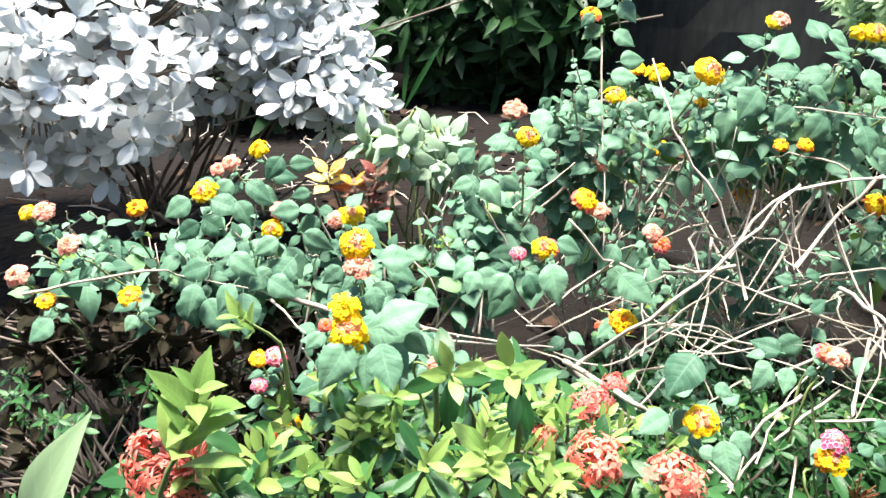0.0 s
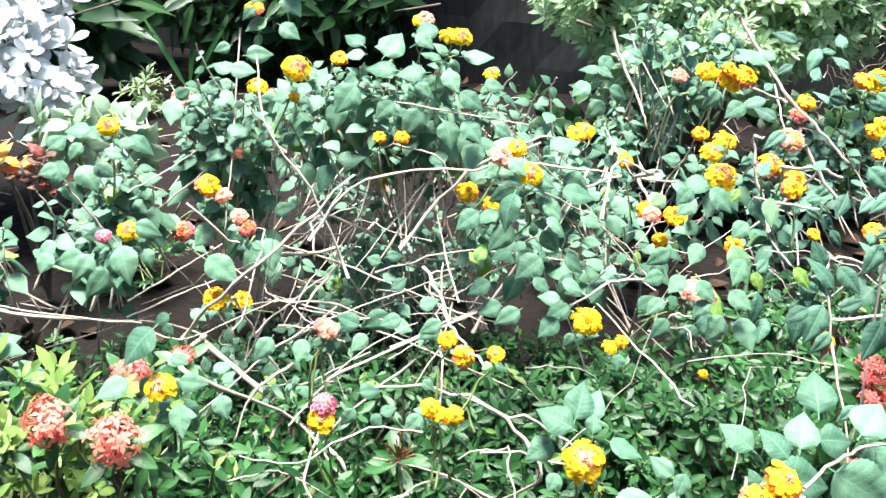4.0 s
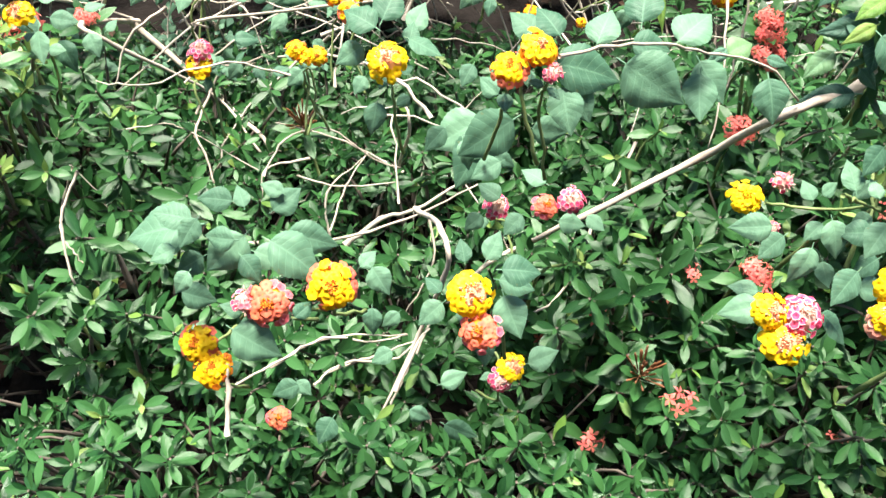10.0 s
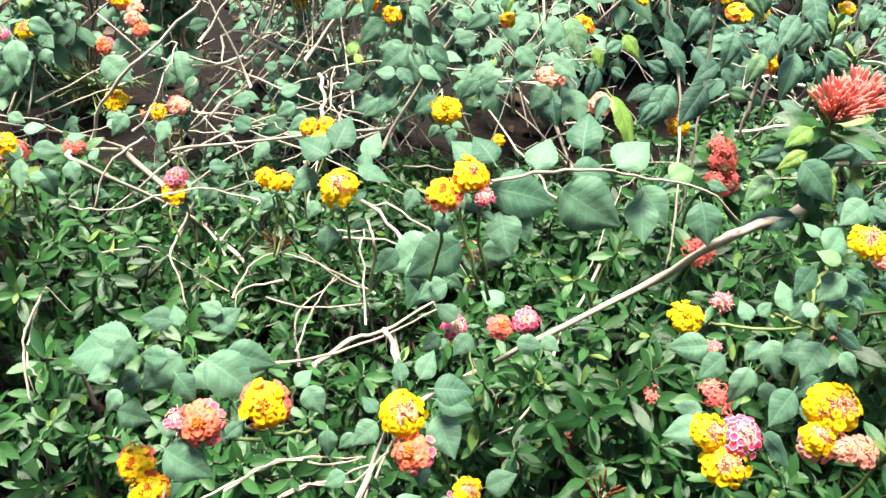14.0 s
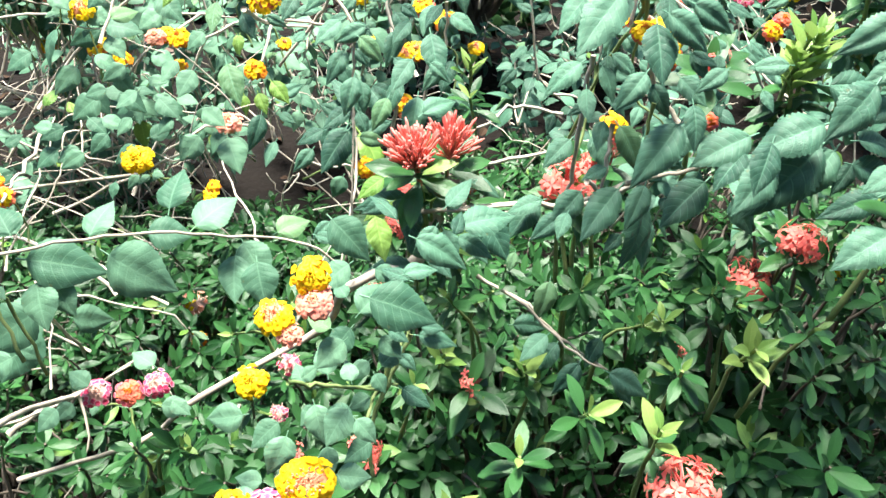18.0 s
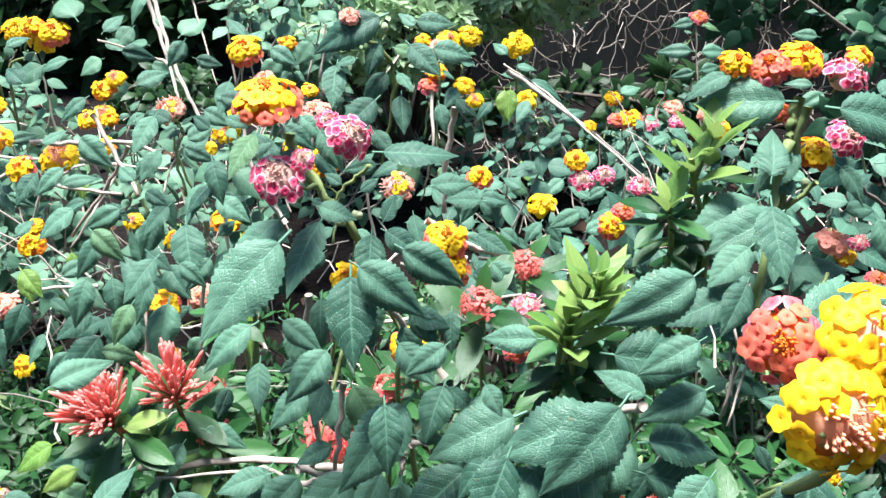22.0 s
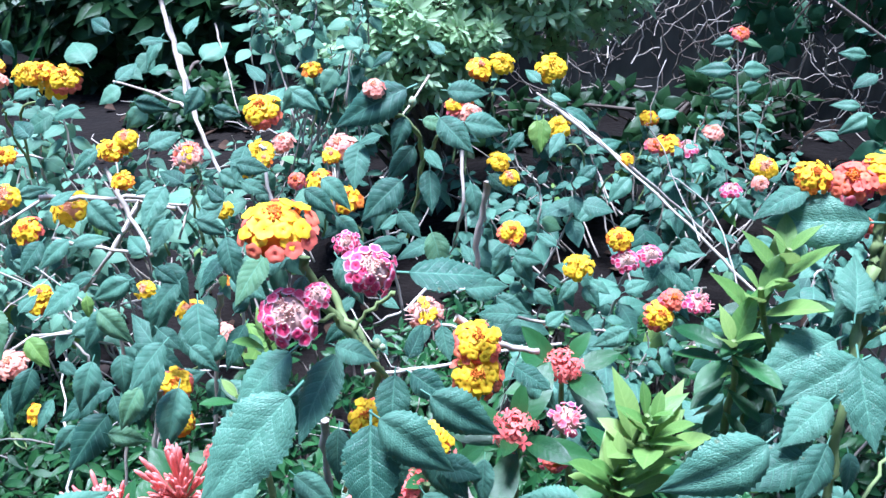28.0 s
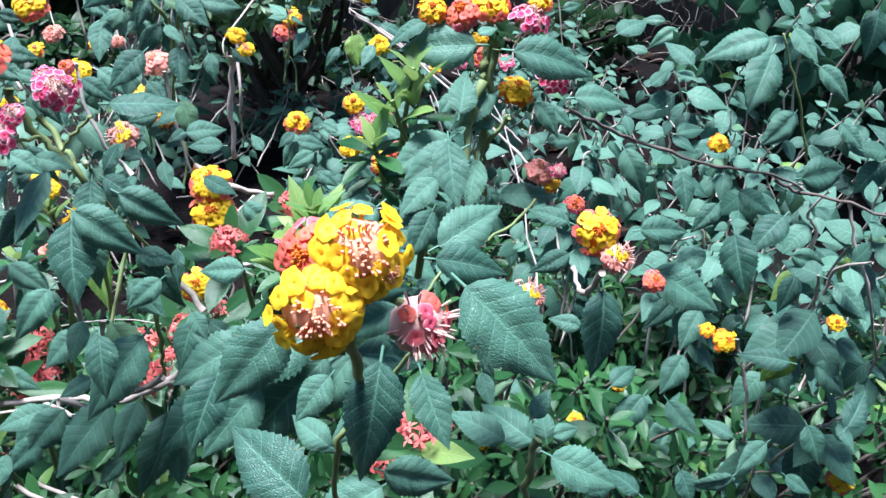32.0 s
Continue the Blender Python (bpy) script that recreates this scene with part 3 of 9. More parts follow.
def head_meshes(seed, outer, middle, inner, style):
    """Three meshes of one flower head of diameter 1, its dome to +z: outer florets, inner florets, buds with their green base."""
    rng = random.Random(seed)
    out, mid, bud = Soup(), Soup(), Soup()
    r = 0.44
    for polar, count, soup, rad in ((1.3, 12, out, 0.12), (0.95, 11, out, 0.118), (0.6, 8, mid, 0.114), (0.28, 4, mid, 0.11)):
        start = rng.uniform(0, 6)
        if style == "full" and 0.9 < polar < 1.0:
            soup = mid
        for k in range(count):
            if style == "spent" and rng.random() < 0.6:
                continue
            if style == "ring" and (polar < 0.3 or polar < 0.7 and rng.random() < 0.35):
                continue
            if rng.random() < 0.05:
                continue
            p, d = on_dome(polar + rng.gauss(0, 0.06), start + 6.283 * k / count + rng.gauss(0, 0.08), r * rng.uniform(0.93, 1.08))
            p += d * rng.gauss(0, 0.025)
            d = (d + Vector((0, 0, 0.35)) + jig(rng, 0.16)).normalized()
            m = place(p, d.orthogonal(), d, rad * rng.uniform(0.9, 1.18)) @ Matrix.Rotation(rng.uniform(0, 6), 4, "Z")
            soup.add(rng.choice(FLORETS), m)
    for k in range(62 if style != "spent" else 40):
        polar = rng.uniform(0, 0.3 if style == "full" else 0.62) if style != "spent" else rng.uniform(0, 1.3)
        a = rng.uniform(0, 6.28)
        p, d = on_dome(polar, a, r * (0.82 if style != "spent" else 0.4))
        bud.add(BUD, place(p, d.orthogonal(), d, rng.uniform(0.1, 0.145) if style != "spent" else rng.uniform(0.3, 0.42)) @ Matrix.Diagonal((1, 1, 1, 1) if style != "spent" else (0.3, 0.3, 1, 1)), 0)
    for k in range(10):
        p, d = on_dome(rng.uniform(0.4, 1.5), rng.uniform(0, 6.28), r * 0.35)
        bud.add(BUD, place(Vector((0, 0, -0.08)), d.orthogonal(), d, r * 0.9), 1)
    bud.add(BUD_BALL, Matrix.Translation((0, 0, 0.02)) @ Matrix.Diagonal((0.36, 0.36, 0.3, 1)), 0)
    bud.add(tube_template([(0, 0, 0.12), (0, 0, -0.1), (0.01, 0, -0.42)], [0.16, 0.05, 0.028], 7), Matrix(), 1)
    return (out.mesh("outer_florets", [outer]), mid.mesh("inner_florets", [middle]), bud.mesh("buds", [inner, M_GREENSTEM]))


KINDS = {
    "yellow": ((M_YELLOW, M_YELLOW, M_YELLOW, "full"), "bright yellow lantana flower head"),
    "yellow_peach": ((M_YELLOW, M_YELLOW, M_PEACH, "ring"), "yellow lantana flower head with a peach bud centre"),
    "yellow_coral": ((M_CORAL, M_YELLOW, M_ORANGE, "full"), "lantana flower head, yellow within and coral at the rim"),
    "orange": ((M_ORANGE, M_YELLOW, M_ORANGE, "full"), "orange lantana flower head"),
    "salmon": ((M_SALMON, M_SALMON, M_PEACH, "full"), "pale salmon-pink lantana flower head"),
    "coral": ((M_PINK, M_CORAL, M_ORANGE, "full"), "coral-pink lantana flower head"),
    "magenta": ((M_MAGENTA, M_MAGENTA, M_CREAM, "ring"), "magenta lantana flower head with pale petal edges"),
    "spent": ((M_SALMON, M_YELLOW, M_CREAM, "spent"), "half-withered lantana flower head with bare tubes"),
    "spent_coral": ((M_CORAL, M_PINK, M_CREAM, "spent"), "half-withered coral lantana flower head with pale bare tubes"),
    "spent_pink": ((M_MAGENTA, M_PINK, M_CREAM, "spent"), "half-withered pink lantana flower head"),
}
HEADS = {k: [head_meshes(k + str(n), *spec) for n in range(3)] for k, (spec, _) in KINDS.items()}
HEADS["yellow"][1:] = [head_meshes("yellow4", M_YELLOW, M_YELLOW, M_PEACH, "ring"), head_meshes("yellow5", M_ORANGE, M_YELLOW, M_PEACH, "full")]


def flower(kind, x, y, z, size, nx=0.0, ny=-0.55, nz=0.8, pairs=2, leaf=0.0, length=0.1, flat=1.0):
    """A lantana head with its dome centre at a place, on its own leafy shoot."""
    at = Vector((x, y, z))
    plant = nearest(LANTANA, at)
    rng = plant.rng
    n = (Vector((nx, ny, nz)) + jig(rng, 0.1)).normalized()
    out, mid, bud = rng.choice(HEADS[kind])
    m = place(at - n * 0.15 * size, n.orthogonal(), n, size) @ Matrix.Rotation(rng.uniform(0, 6), 4, "Z") @ Matrix.Diagonal((1, 1, flat, 1))
    ob = part_at("flower_head", out, plant.ob, m, KINDS[kind][1])
    for name, me in (("inner_floret_ring", mid), ("bud_centre", bud)):
        if len(me.vertices):
            part(name, me, ob)
    if pairs > 1 and x > 0.3 and y < 0.9:
        pairs = 0 if x > 0.7 and y < 0.8 else 1
    if pairs:
        sprig(at - n * 0.42 * size, n, pairs, leaf or min(0.042, 0.02 + size * 0.5), True, length, plant, bare=0.012 + 0.3 * size)


def green_bud(x, y, z, size):
    """A small round unopened head on a short stalk."""
    at = Vector((x, y, z))
    plant = nearest(LANTANA, at)
    s = Soup()
    s.add(BUD_BALL, Matrix.Translation(at - plant.at) @ Matrix.Diagonal((size / 2, size / 2, size * 0.65, 1)))
    bud = part("bud", s.mesh("bud", [M_BUDGREEN]), plant.ob, "pale green unopened round bud")
    k = Soup()
    k.add(tube_template([at - plant.at - Vector((0, 0, size * 0.5)), at - plant.at - Vector((0.004, -0.012, size * 2))], [0.0007, 0.0009], 5), Matrix())
    part("stalk", k.mesh("stalk", [M_GREENSTEM]), bud)


# ---------------------------------------------------------------- ixora
def star_template():
    """A four-petalled star of radius 1 on a long thin tube that goes down 2.6."""
    v, f, uv = [(0, 0, 0)], [], [(0.5, 0.0)]
    for k in range(4):
        a = k * math.pi / 2
        c, s = math.cos(a), math.sin(a)
        n = len(v)
        for r, w, z in ((0.15, 0.10, 0.0), (0.55, 0.27, 0.07), (1.0, 0.03, -0.1)):
            for side in (-1, 1):
                v.append((r * c - side * w * s, r * s + side * w * c, z))
                uv.append((0.5 + side * w, r))
        f += [(0, n, n + 1), (n, n + 2, n + 3), (n, n + 3, n + 1), (n + 2, n + 4, n + 5), (n + 2, n + 5, n + 3)]
    m = len(v)
    for z, r in ((0, 0.09), (-2.6, 0.06)):
        for k in range(4):
            v.append((r * math.cos(k * 1.571), r * math.sin(k * 1.571), z))
            uv.append((0, 0.1))
    for k in range(4):
        b = (k + 1) % 4
        f += [(m + k, m + b, m + 4 + b), (m + k, m + 4 + b, m + 4 + k)]
    return np.array(v, float), np.array(f), np.array(uv, float)


STAR = star_template()


def ixora_mesh(seed, style):
    rng = random.Random(seed)
    s, tubes = Soup(), Soup()
    base = Vector((0, 0, -0.45))
    count = {"full": 36, "few": 5, "bud": 80, "dry": 30}[style]
    for k in range(count):
        polar, a = (math.acos(1 - rng.random() * 0.8), rng.uniform(0, 6.283)) if style != "few" else (rng.uniform(0.1, 0.9), 6.283 * k / count)
        d = Vector((math.sin(polar) * math.cos(a), math.sin(polar) * math.sin(a), math.cos(polar)))
        if style in ("full", "few"):
            tip = base + Vector((d.x, d.y, d.z * 0.9)) * rng.uniform(0.46, 0.6)
            face = (d + jig(rng, 0.25)).normalized()
            s.add(STAR, place(tip, face.orthogonal(), face, 0.19 * rng.uniform(0.85, 1.15)) @ Matrix.Rotation(rng.uniform(0, 1.6), 4, "Z"))
            tubes.add(tube_template([base, base * 0.6 + tip * 0.4 + jig(rng, 0.02), tip - face * 0.05], [0.012, 0.014, 0.014], 4), Matrix())
        else:
            d = Vector((d.x * 0.5, d.y * 0.5, d.z + 0.35)).normalized()
            m = place(base + d * 0.12, d.orthogonal(), d, 0.75 * rng.uniform(0.75, 1.1))
            if style == "bud" and rng.random() < 0.06:
                s.add(STAR, place(base + d * 0.85, d.orthogonal(), (d + jig(rng, 0.5)).normalized(), 0.08))
            s.add((BUD[0] * np.array((0.26, 0.26, 1.0)), BUD[1], BUD[2]), m)
    tubes.add(tube_template([base + Vector((0, 0, 0.06)), base, base - Vector((0.02, 0, 0.5))], [0.06, 0.035, 0.03], 6), Matrix())
    mats = {"full": M_IXPINK, "few": M_IXRED, "bud": M_IXBUD, "dry": M_BROWN}
    return s, tubes, mats[style]


IX_LABEL = {"full": "coral ixora flower cluster of four-petalled stars", "red": "red ixora flower cluster of four-petalled stars", "few": "a few small red ixora stars", "bud": "fan of red ixora buds not yet open", "dry": "dried brown ixora cluster"}
IX_MESH = {}
for style in ("full", "few", "bud", "dry"):
    IX_MESH[style] = []
    for n in range(3):
        s, tubes, mat = ixora_mesh(style + str(n), style)
        IX_MESH[style].append((s.mesh("stars", [mat]), tubes.mesh("tubes", [M_BROWN if style == "dry" else M_IXPINK if style == "bud" else M_IXBUD])))
IX_MESH["red"] = []
for a, b in IX_MESH["full"]:
    c = a.copy()
    c.materials[0] = M_IXRED
    IX_MESH["red"].append((c, b))


def ixora_flower(style, x, y, z, size, nx=0.0, ny=-0.5, nz=0.85, pairs=4, leaf=0.042, new_leaf=0):
    at = Vector((x, y, z))
    plant = nearest(IXORA, at)
    rng = plant.rng
    n = (Vector((nx, ny, nz)) + jig(rng, 0.08)).normalized()
    stars, tubes = rng.choice(IX_MESH[style])
    m = place(at, n.orthogonal(), n, size) @ Matrix.Rotation(rng.uniform(0, 6), 4, "Z")
    ob = part_at("flower_head", stars, plant.ob, m, IX_LABEL[style])
    part("flower_stalk", tubes, ob)
    if pairs:
        shoot(at - n * 0.55 * size, n, pairs, leaf, True, new_leaf, plant, length=0.14)


def shoot(tip, axis, pairs=5, size=0.042, hero=False, fresh=0, plant=None, length=0.12, bud=False):
    """An ixora shoot: leaves in crossed pairs, crowded towards the tip."""
    tip, axis = Vector(tip), Vector(axis).normalized()
    plant = plant or nearest(IXORA, tip)
    rng = plant.rng
    root = Vector((plant.at.x, plant.at.y, plant.at.z))
    back = (root - tip).normalized()
    end = tip - axis * length * 0.6 + back * length * 0.4
    plant.stem([tip, tip - axis * length * 0.4 + jig(rng, 0.004), end], 0.0012, 0.0024, M_GREENSTEM if hero else M_BARK, own=hero, steps=3, sides=5)
    x = axis.orthogonal().normalized()
    y = axis.cross(x)
    turn, node = rng.uniform(0, 6), 0.002
    for k in range(pairs):
        q = tip - axis * node
        lift = max(0.1, 1.15 - 0.42 * k) + (0.3 + 0.3 * k if fresh > k else 0.0)
        big = size * (0.6, 0.9, 1.05, 1.0, 0.95, 0.9, 0.85, 0.8)[min(k, 7)] * rng.uniform(0.85, 1.12)
        for s in (0, math.pi):
            a = turn + s + rng.gauss(0, 0.15)
            o = math.cos(a) * x + math.sin(a) * y
            go = o + axis * (lift + rng.gauss(0, 0.12)) + Vector((0, 0, -0.05 * k))
            slot = 1 if (fresh > k) or rng.random() < 0.012 else 0
            plant.leaf(q, go, axis * 1.2 - o * 0.4 + jig(rng, 0.1), big, hero, slot)
        turn += math.pi / 2 + rng.gauss(0, 0.1)
        node += size * (0.26 if fresh > 2 else 0.1 if k < 4 else 0.26)


def hedge(center, radii, count, size=0.042, face=(0, -0.4, 0.75), pairs=5, hero=False, fresh=0):
    """Many ixora shoots over an egg-shaped part of a bush."""
    c = Vector(center)
    rng = nearest(IXORA, c).rng
    for _ in range(count):
        d = jig(rng, 1).normalized() * rng.uniform(0.45, 1.0)
        tip = c + Vector((d.x * radii[0], d.y * radii[1], d.z * radii[2]))
        if tip.z > ground_z(tip.x, tip.y) + 0.03:
            shoot(tip, Vector(face) + d * 0.45 + jig(rng, 0.25), pairs, size * rng.uniform(0.8, 1.15), hero, fresh, length=rng.uniform(0.07, 0.13))


# ---------------------------------------------------------------- the bushes of the bed
lantana_bush(-0.38, 1.05, "lantana bush with pink and yellow flowers over leaf litter")
lantana_bush(-0.02, 0.82, "lantana bush with large yellow and salmon flower heads")
lantana_bush(0.24, 1.18, "tall lantana bush with bare canes and yellow flowers")
lantana_bush(0.5, 1.05, "lantana bush with a tangle of bare pale twigs")
lantana_bush(0.42, 0.55, "low lantana with orange and coral flower heads above the ixora")
lantana_bush(0.78, 0.95, "dense lantana bush with many yellow flower heads")
lantana_bush(0.72, 0.42, "trailing lantana cane with grey-green leaves and yellow flowers")
lantana_bush(0.98, 0.62, "lantana bush with large blue-green leaves")
lantana_bush(0.92, 1.15, "lantana bush with orange and yellow flowers at the back")
lantana_bush(1.18, 0.48, "lantana bush with magenta and yellow flower heads")
lantana_bush(1.2, 0.95, "lantana bush with yellow flowers in the shade")
lantana_bush(1.5, 1.2, "lantana bush with pink and orange flowers before the dark wall")
lantana_bush(1.36, 0.36, "lantana bush with large multicoloured flower heads")
lantana_bush(1.62, 0.6, "lantana bush with large dark green leaves")
lantana_bush(1.85, 0.95, "shaded lantana bush with few orange flowers")
ixora_bush(-0.08, 0.5, "ixora bush with yellow-green young leaves and coral flower clusters")
ixora_bush(0.18, 0.62, "ixora bush with glossy dark green leaves")
ixora_bush(0.32, 0.34, "low ixora bush with glossy leaves in the shade")
ixora_bush(0.62, 0.48, "ixora bush beneath lantana canes")
ixora_bush(0.85, 0.42, "ixora bush with glossy leaves and small red stars")
ixora_bush(1.02, 0.5, "ixora bush with red flower clusters and bud fans")
ixora_bush(1.2, 0.36, "ixora bush with light green young leaves and red flowers")
ixora_bush(1.32, 0.42, "ixora bush with upright light green shoots")


# ---------------------------------------------------------------- canes of the lantanas
cane((-0.484, 0.832, 0.353), (-0.348, 0.843, 0.377), (-0.313, 0.890, 0.347), (-0.192, 0.880, 0.325), thick=0.0016, thin=0.0006)
cane((-0.211, 0.883, 0.319), (-0.133, 0.682, 0.388), thick=0.0016, thin=0.0006)
cane((-0.192, 0.880, 0.325), (-0.099, 0.867, 0.300), (-0.010, 0.858, 0.278), (0.110, 1.005, 0.179), (0.175, 0.996, 0.160), thick=0.0031, thin=0.0012)
cane((0.037, 1.063, 0.368), (0.084, 1.041, 0.318), (0.172, 1.052, 0.194), (0.215, 1.031, 0.138), thick=0.0016, thin=0.0006)
cane((0.175, 0.971, 0.168), (0.262, 0.925, 0.112), (0.373, 0.815, 0.079), (0.398, 0.794, 0.052), thick=0.0047, thin=0.0018)
cane((0.175, 0.996, 0.160), (0.193, 0.760, 0.267), (0.237, 0.748, 0.241), (0.322, 0.820, 0.134), (0.391, 0.749, 0.087), thick=0.0036, thin=0.0014)
cane((0.175, 1.099, 0.389), (0.110, 1.075, 0.338), (0.078, 1.066, 0.315), thick=0.0016, thin=0.0006)
cane((0.211, 0.924, 0.346), (0.164, 1.065, 0.224), (0.072, 1.049, 0.186), thick=0.0021, thin=0.0008)
cane((0.245, 0.527, 0.216), (0.234, 0.504, 0.186), (0.251, 0.448, 0.178), (0.261, 0.426, 0.150), thick=0.0013, thin=0.0005)
cane((0.282, 1.024, 0.123), (0.326, 0.920, 0.208), (0.386, 0.932, 0.235), (0.557, 0.995, 0.270), thick=0.0021, thin=0.0008)
cane((0.308, 0.848, 0.128), (0.286, 0.812, 0.082), (0.319, 0.754, 0.010), (0.327, 0.739, -0.010), thick=0.0023, thin=0.0009)
cane((0.340, 0.645, 0.341), (0.297, 0.632, 0.312), (0.276, 0.610, 0.263), thick=0.0018, thin=0.0007)
cane((0.397, 1.209, 0.212), (0.518, 1.192, 0.174), (0.517, 0.981, 0.242), (0.603, 0.973, 0.225), thick=0.0026, thin=0.0010)
cane((0.402, 0.545, 0.096), (0.485, 0.530, 0.110), (0.555, 0.534, 0.125), (0.619, 0.543, 0.148), (0.676, 0.555, 0.176), thick=0.0021, thin=0.0008)
cane((0.436, 1.060, 0.444), (0.413, 1.023, 0.359), (0.382, 1.007, 0.324), thick=0.0016, thin=0.0006)
cane((0.443, 1.228, 0.255), (0.345, 0.944, 0.262), (0.322, 0.920, 0.208), thick=0.0021, thin=0.0008)
cane((0.471, 0.672, 0.130), (0.415, 0.663, 0.119), (0.411, 0.640, 0.090), thick=0.0016, thin=0.0006)
cane((0.471, 0.330, 0.124), (0.522, 0.347, 0.146), (0.600, 0.349, 0.150), thick=0.0016, thin=0.0006)
cane((0.477, 0.169, 0.235), (0.478, 0.190, 0.262), (0.477, 0.201, 0.275), thick=0.0018, thin=0.0014)
cane((0.503, 0.559, 0.082), (0.500, 0.598, 0.131), (0.544, 0.680, 0.132), thick=0.0016, thin=0.0006)
cane((0.521, 0.559, 0.082), (0.563, 0.581, 0.104), (0.605, 0.589, 0.115), (0.676, 0.614, 0.148), thick=0.0034, thin=0.0013)
cane((0.521, 0.326, 0.119), (0.566, 0.336, 0.132), (0.611, 0.345, 0.145), thick=0.0016, thin=0.0006)
cane((0.525, 1.070, 0.400), (0.459, 1.004, 0.317), (0.409, 0.981, 0.242), thick=0.0023, thin=0.0009)
cane((0.529, 1.070, 0.400), (0.550, 1.018, 0.319), (0.592, 0.986, 0.248), thick=0.0023, thin=0.0009)
cane((0.581, 0.647, 0.091), (0.581, 0.666, 0.114), (0.600, 0.560, 0.248), (0.591, 0.580, 0.273), thick=0.0026, thin=0.0010)
cane((0.588, 0.970, 0.213), (0.388, 0.640, 0.332), (0.383, 0.636, 0.322), thick=0.0021, thin=0.0008)
cane((0.589, 0.666, 0.114), (0.515, 0.685, 0.147), (0.427, 0.700, 0.165), thick=0.0016, thin=0.0006)
cane((0.590, 0.298, 0.127), (0.611, 0.345, 0.145), (0.571, 0.287, 0.071), thick=0.0016, thin=0.0006)
cane((0.605, 0.589, 0.115), (0.632, 0.356, 0.270), (0.634, 0.331, 0.238), (0.611, 0.349, 0.150), (0.565, 0.287, 0.071), thick=0.0029, thin=0.0011)
cane((0.619, 0.543, 0.148), (0.627, 0.512, 0.099), (0.591, 0.479, 0.039), thick=0.0016, thin=0.0006)
cane((0.626, 0.991, 0.451), (0.725, 0.941, 0.456), (0.771, 0.933, 0.453), thick=0.0021, thin=0.0008)
cane((0.725, 0.941, 0.456), (0.670, 0.835, 0.435), (0.649, 0.821, 0.401), thick=0.0016, thin=0.0006)
cane((0.795, 0.868, 0.480), (0.810, 0.982, 0.431), (0.870, 0.977, 0.427), thick=0.0031, thin=0.0012)
cane((0.813, 1.198, 0.607), (0.828, 1.174, 0.559), (0.853, 1.121, 0.497), (0.863, 1.106, 0.466), thick=0.0031, thin=0.0012)
cane((0.813, 0.981, 0.431), (0.808, 0.883, 0.411), (0.779, 0.866, 0.372), thick=0.0021, thin=0.0008)
cane((0.930, 0.665, 0.433), (0.931, 0.623, 0.364), (0.914, 0.535, 0.308), (0.904, 0.505, 0.258), thick=0.0016, thin=0.0006)
cane((0.982, 0.348, 0.370), (0.971, 0.338, 0.352), (0.943, 0.272, 0.342), (0.940, 0.254, 0.313), thick=0.0018, thin=0.0007, material=M_GREENSTEM)
cane((1.007, 0.453, 0.401), (0.989, 0.431, 0.372), (0.925, 0.417, 0.353), (0.893, 0.488, 0.261), (0.775, 0.452, 0.213), (0.697, 0.479, 0.134), (0.655, 0.330, 0.238), thick=0.0049, thin=0.0019)
cane((1.036, 0.408, 0.366), (1.075, 0.392, 0.345), (1.117, 0.368, 0.309), (1.143, 0.358, 0.298), thick=0.0016, thin=0.0006)
cane((1.115, 0.409, 0.625), (1.128, 0.399, 0.609), (1.143, 0.372, 0.602), (1.155, 0.428, 0.523), (1.183, 0.410, 0.493), thick=0.0018, thin=0.0007, material=M_GREENSTEM)
cane((1.134, 0.452, 0.532), (1.121, 0.426, 0.485), (1.105, 0.403, 0.440), thick=0.0016, thin=0.0006, material=M_GREENSTEM)
cane((1.156, 0.717, 0.414), (1.189, 0.710, 0.409), (1.199, 0.703, 0.399), thick=0.0016, thin=0.0006)
cane((1.160, 1.297, 0.496), (1.120, 1.169, 0.465), (1.129, 1.154, 0.436), thick=0.0016, thin=0.0006)
cane((1.160, 0.364, 0.478), (1.105, 0.376, 0.447), (1.077, 0.399, 0.438), (1.010, 0.404, 0.431), thick=0.0018, thin=0.0007)
cane((1.190, 0.716, 0.582), (1.188, 0.688, 0.534), (1.178, 0.745, 0.468), thick=0.0016, thin=0.0006)
cane((1.310, 1.155, 0.495), (1.345, 1.144, 0.474), (1.414, 1.069, 0.431), (1.516, 1.102, 0.338), (1.547, 1.086, 0.307), thick=0.0034, thin=0.0013)
cane((1.362, 0.399, 0.655), (1.352, 0.382, 0.609), (1.344, 0.366, 0.589), (1.334, 0.352, 0.561), thick=0.0021, thin=0.0008, material=M_GREENSTEM)
cane((1.114, 0.383, 0.649), (1.121, 0.379, 0.629), (1.131, 0.378, 0.615), (1.142, 0.378, 0.594), (1.129, 0.413, 0.543), (1.111, 0.448, 0.463), thick=0.0020, thin=0.0011, material=M_GREENSTEM)
cane((1.151, 0.379, 0.633), (1.141, 0.380, 0.626), (1.131, 0.378, 0.615), thick=0.0009, thin=0.0007, material=M_GREENSTEM)
cane((1.111, 0.360, 0.629), (1.124, 0.372, 0.627), (1.126, 0.379, 0.618), thick=0.0009, thin=0.0007, material=M_GREENSTEM)
cane((0.895, 0.930, 0.670), (0.915, 0.886, 0.629), (0.935, 0.840, 0.590), (0.958, 0.795, 0.563), (0.981, 0.758, 0.535), thick=0.0022, thin=0.0014)
cane((0.932, 0.838, 0.585), (0.898, 0.851, 0.596), (0.859, 0.860, 0.606), thick=0.0016, thin=0.0010)
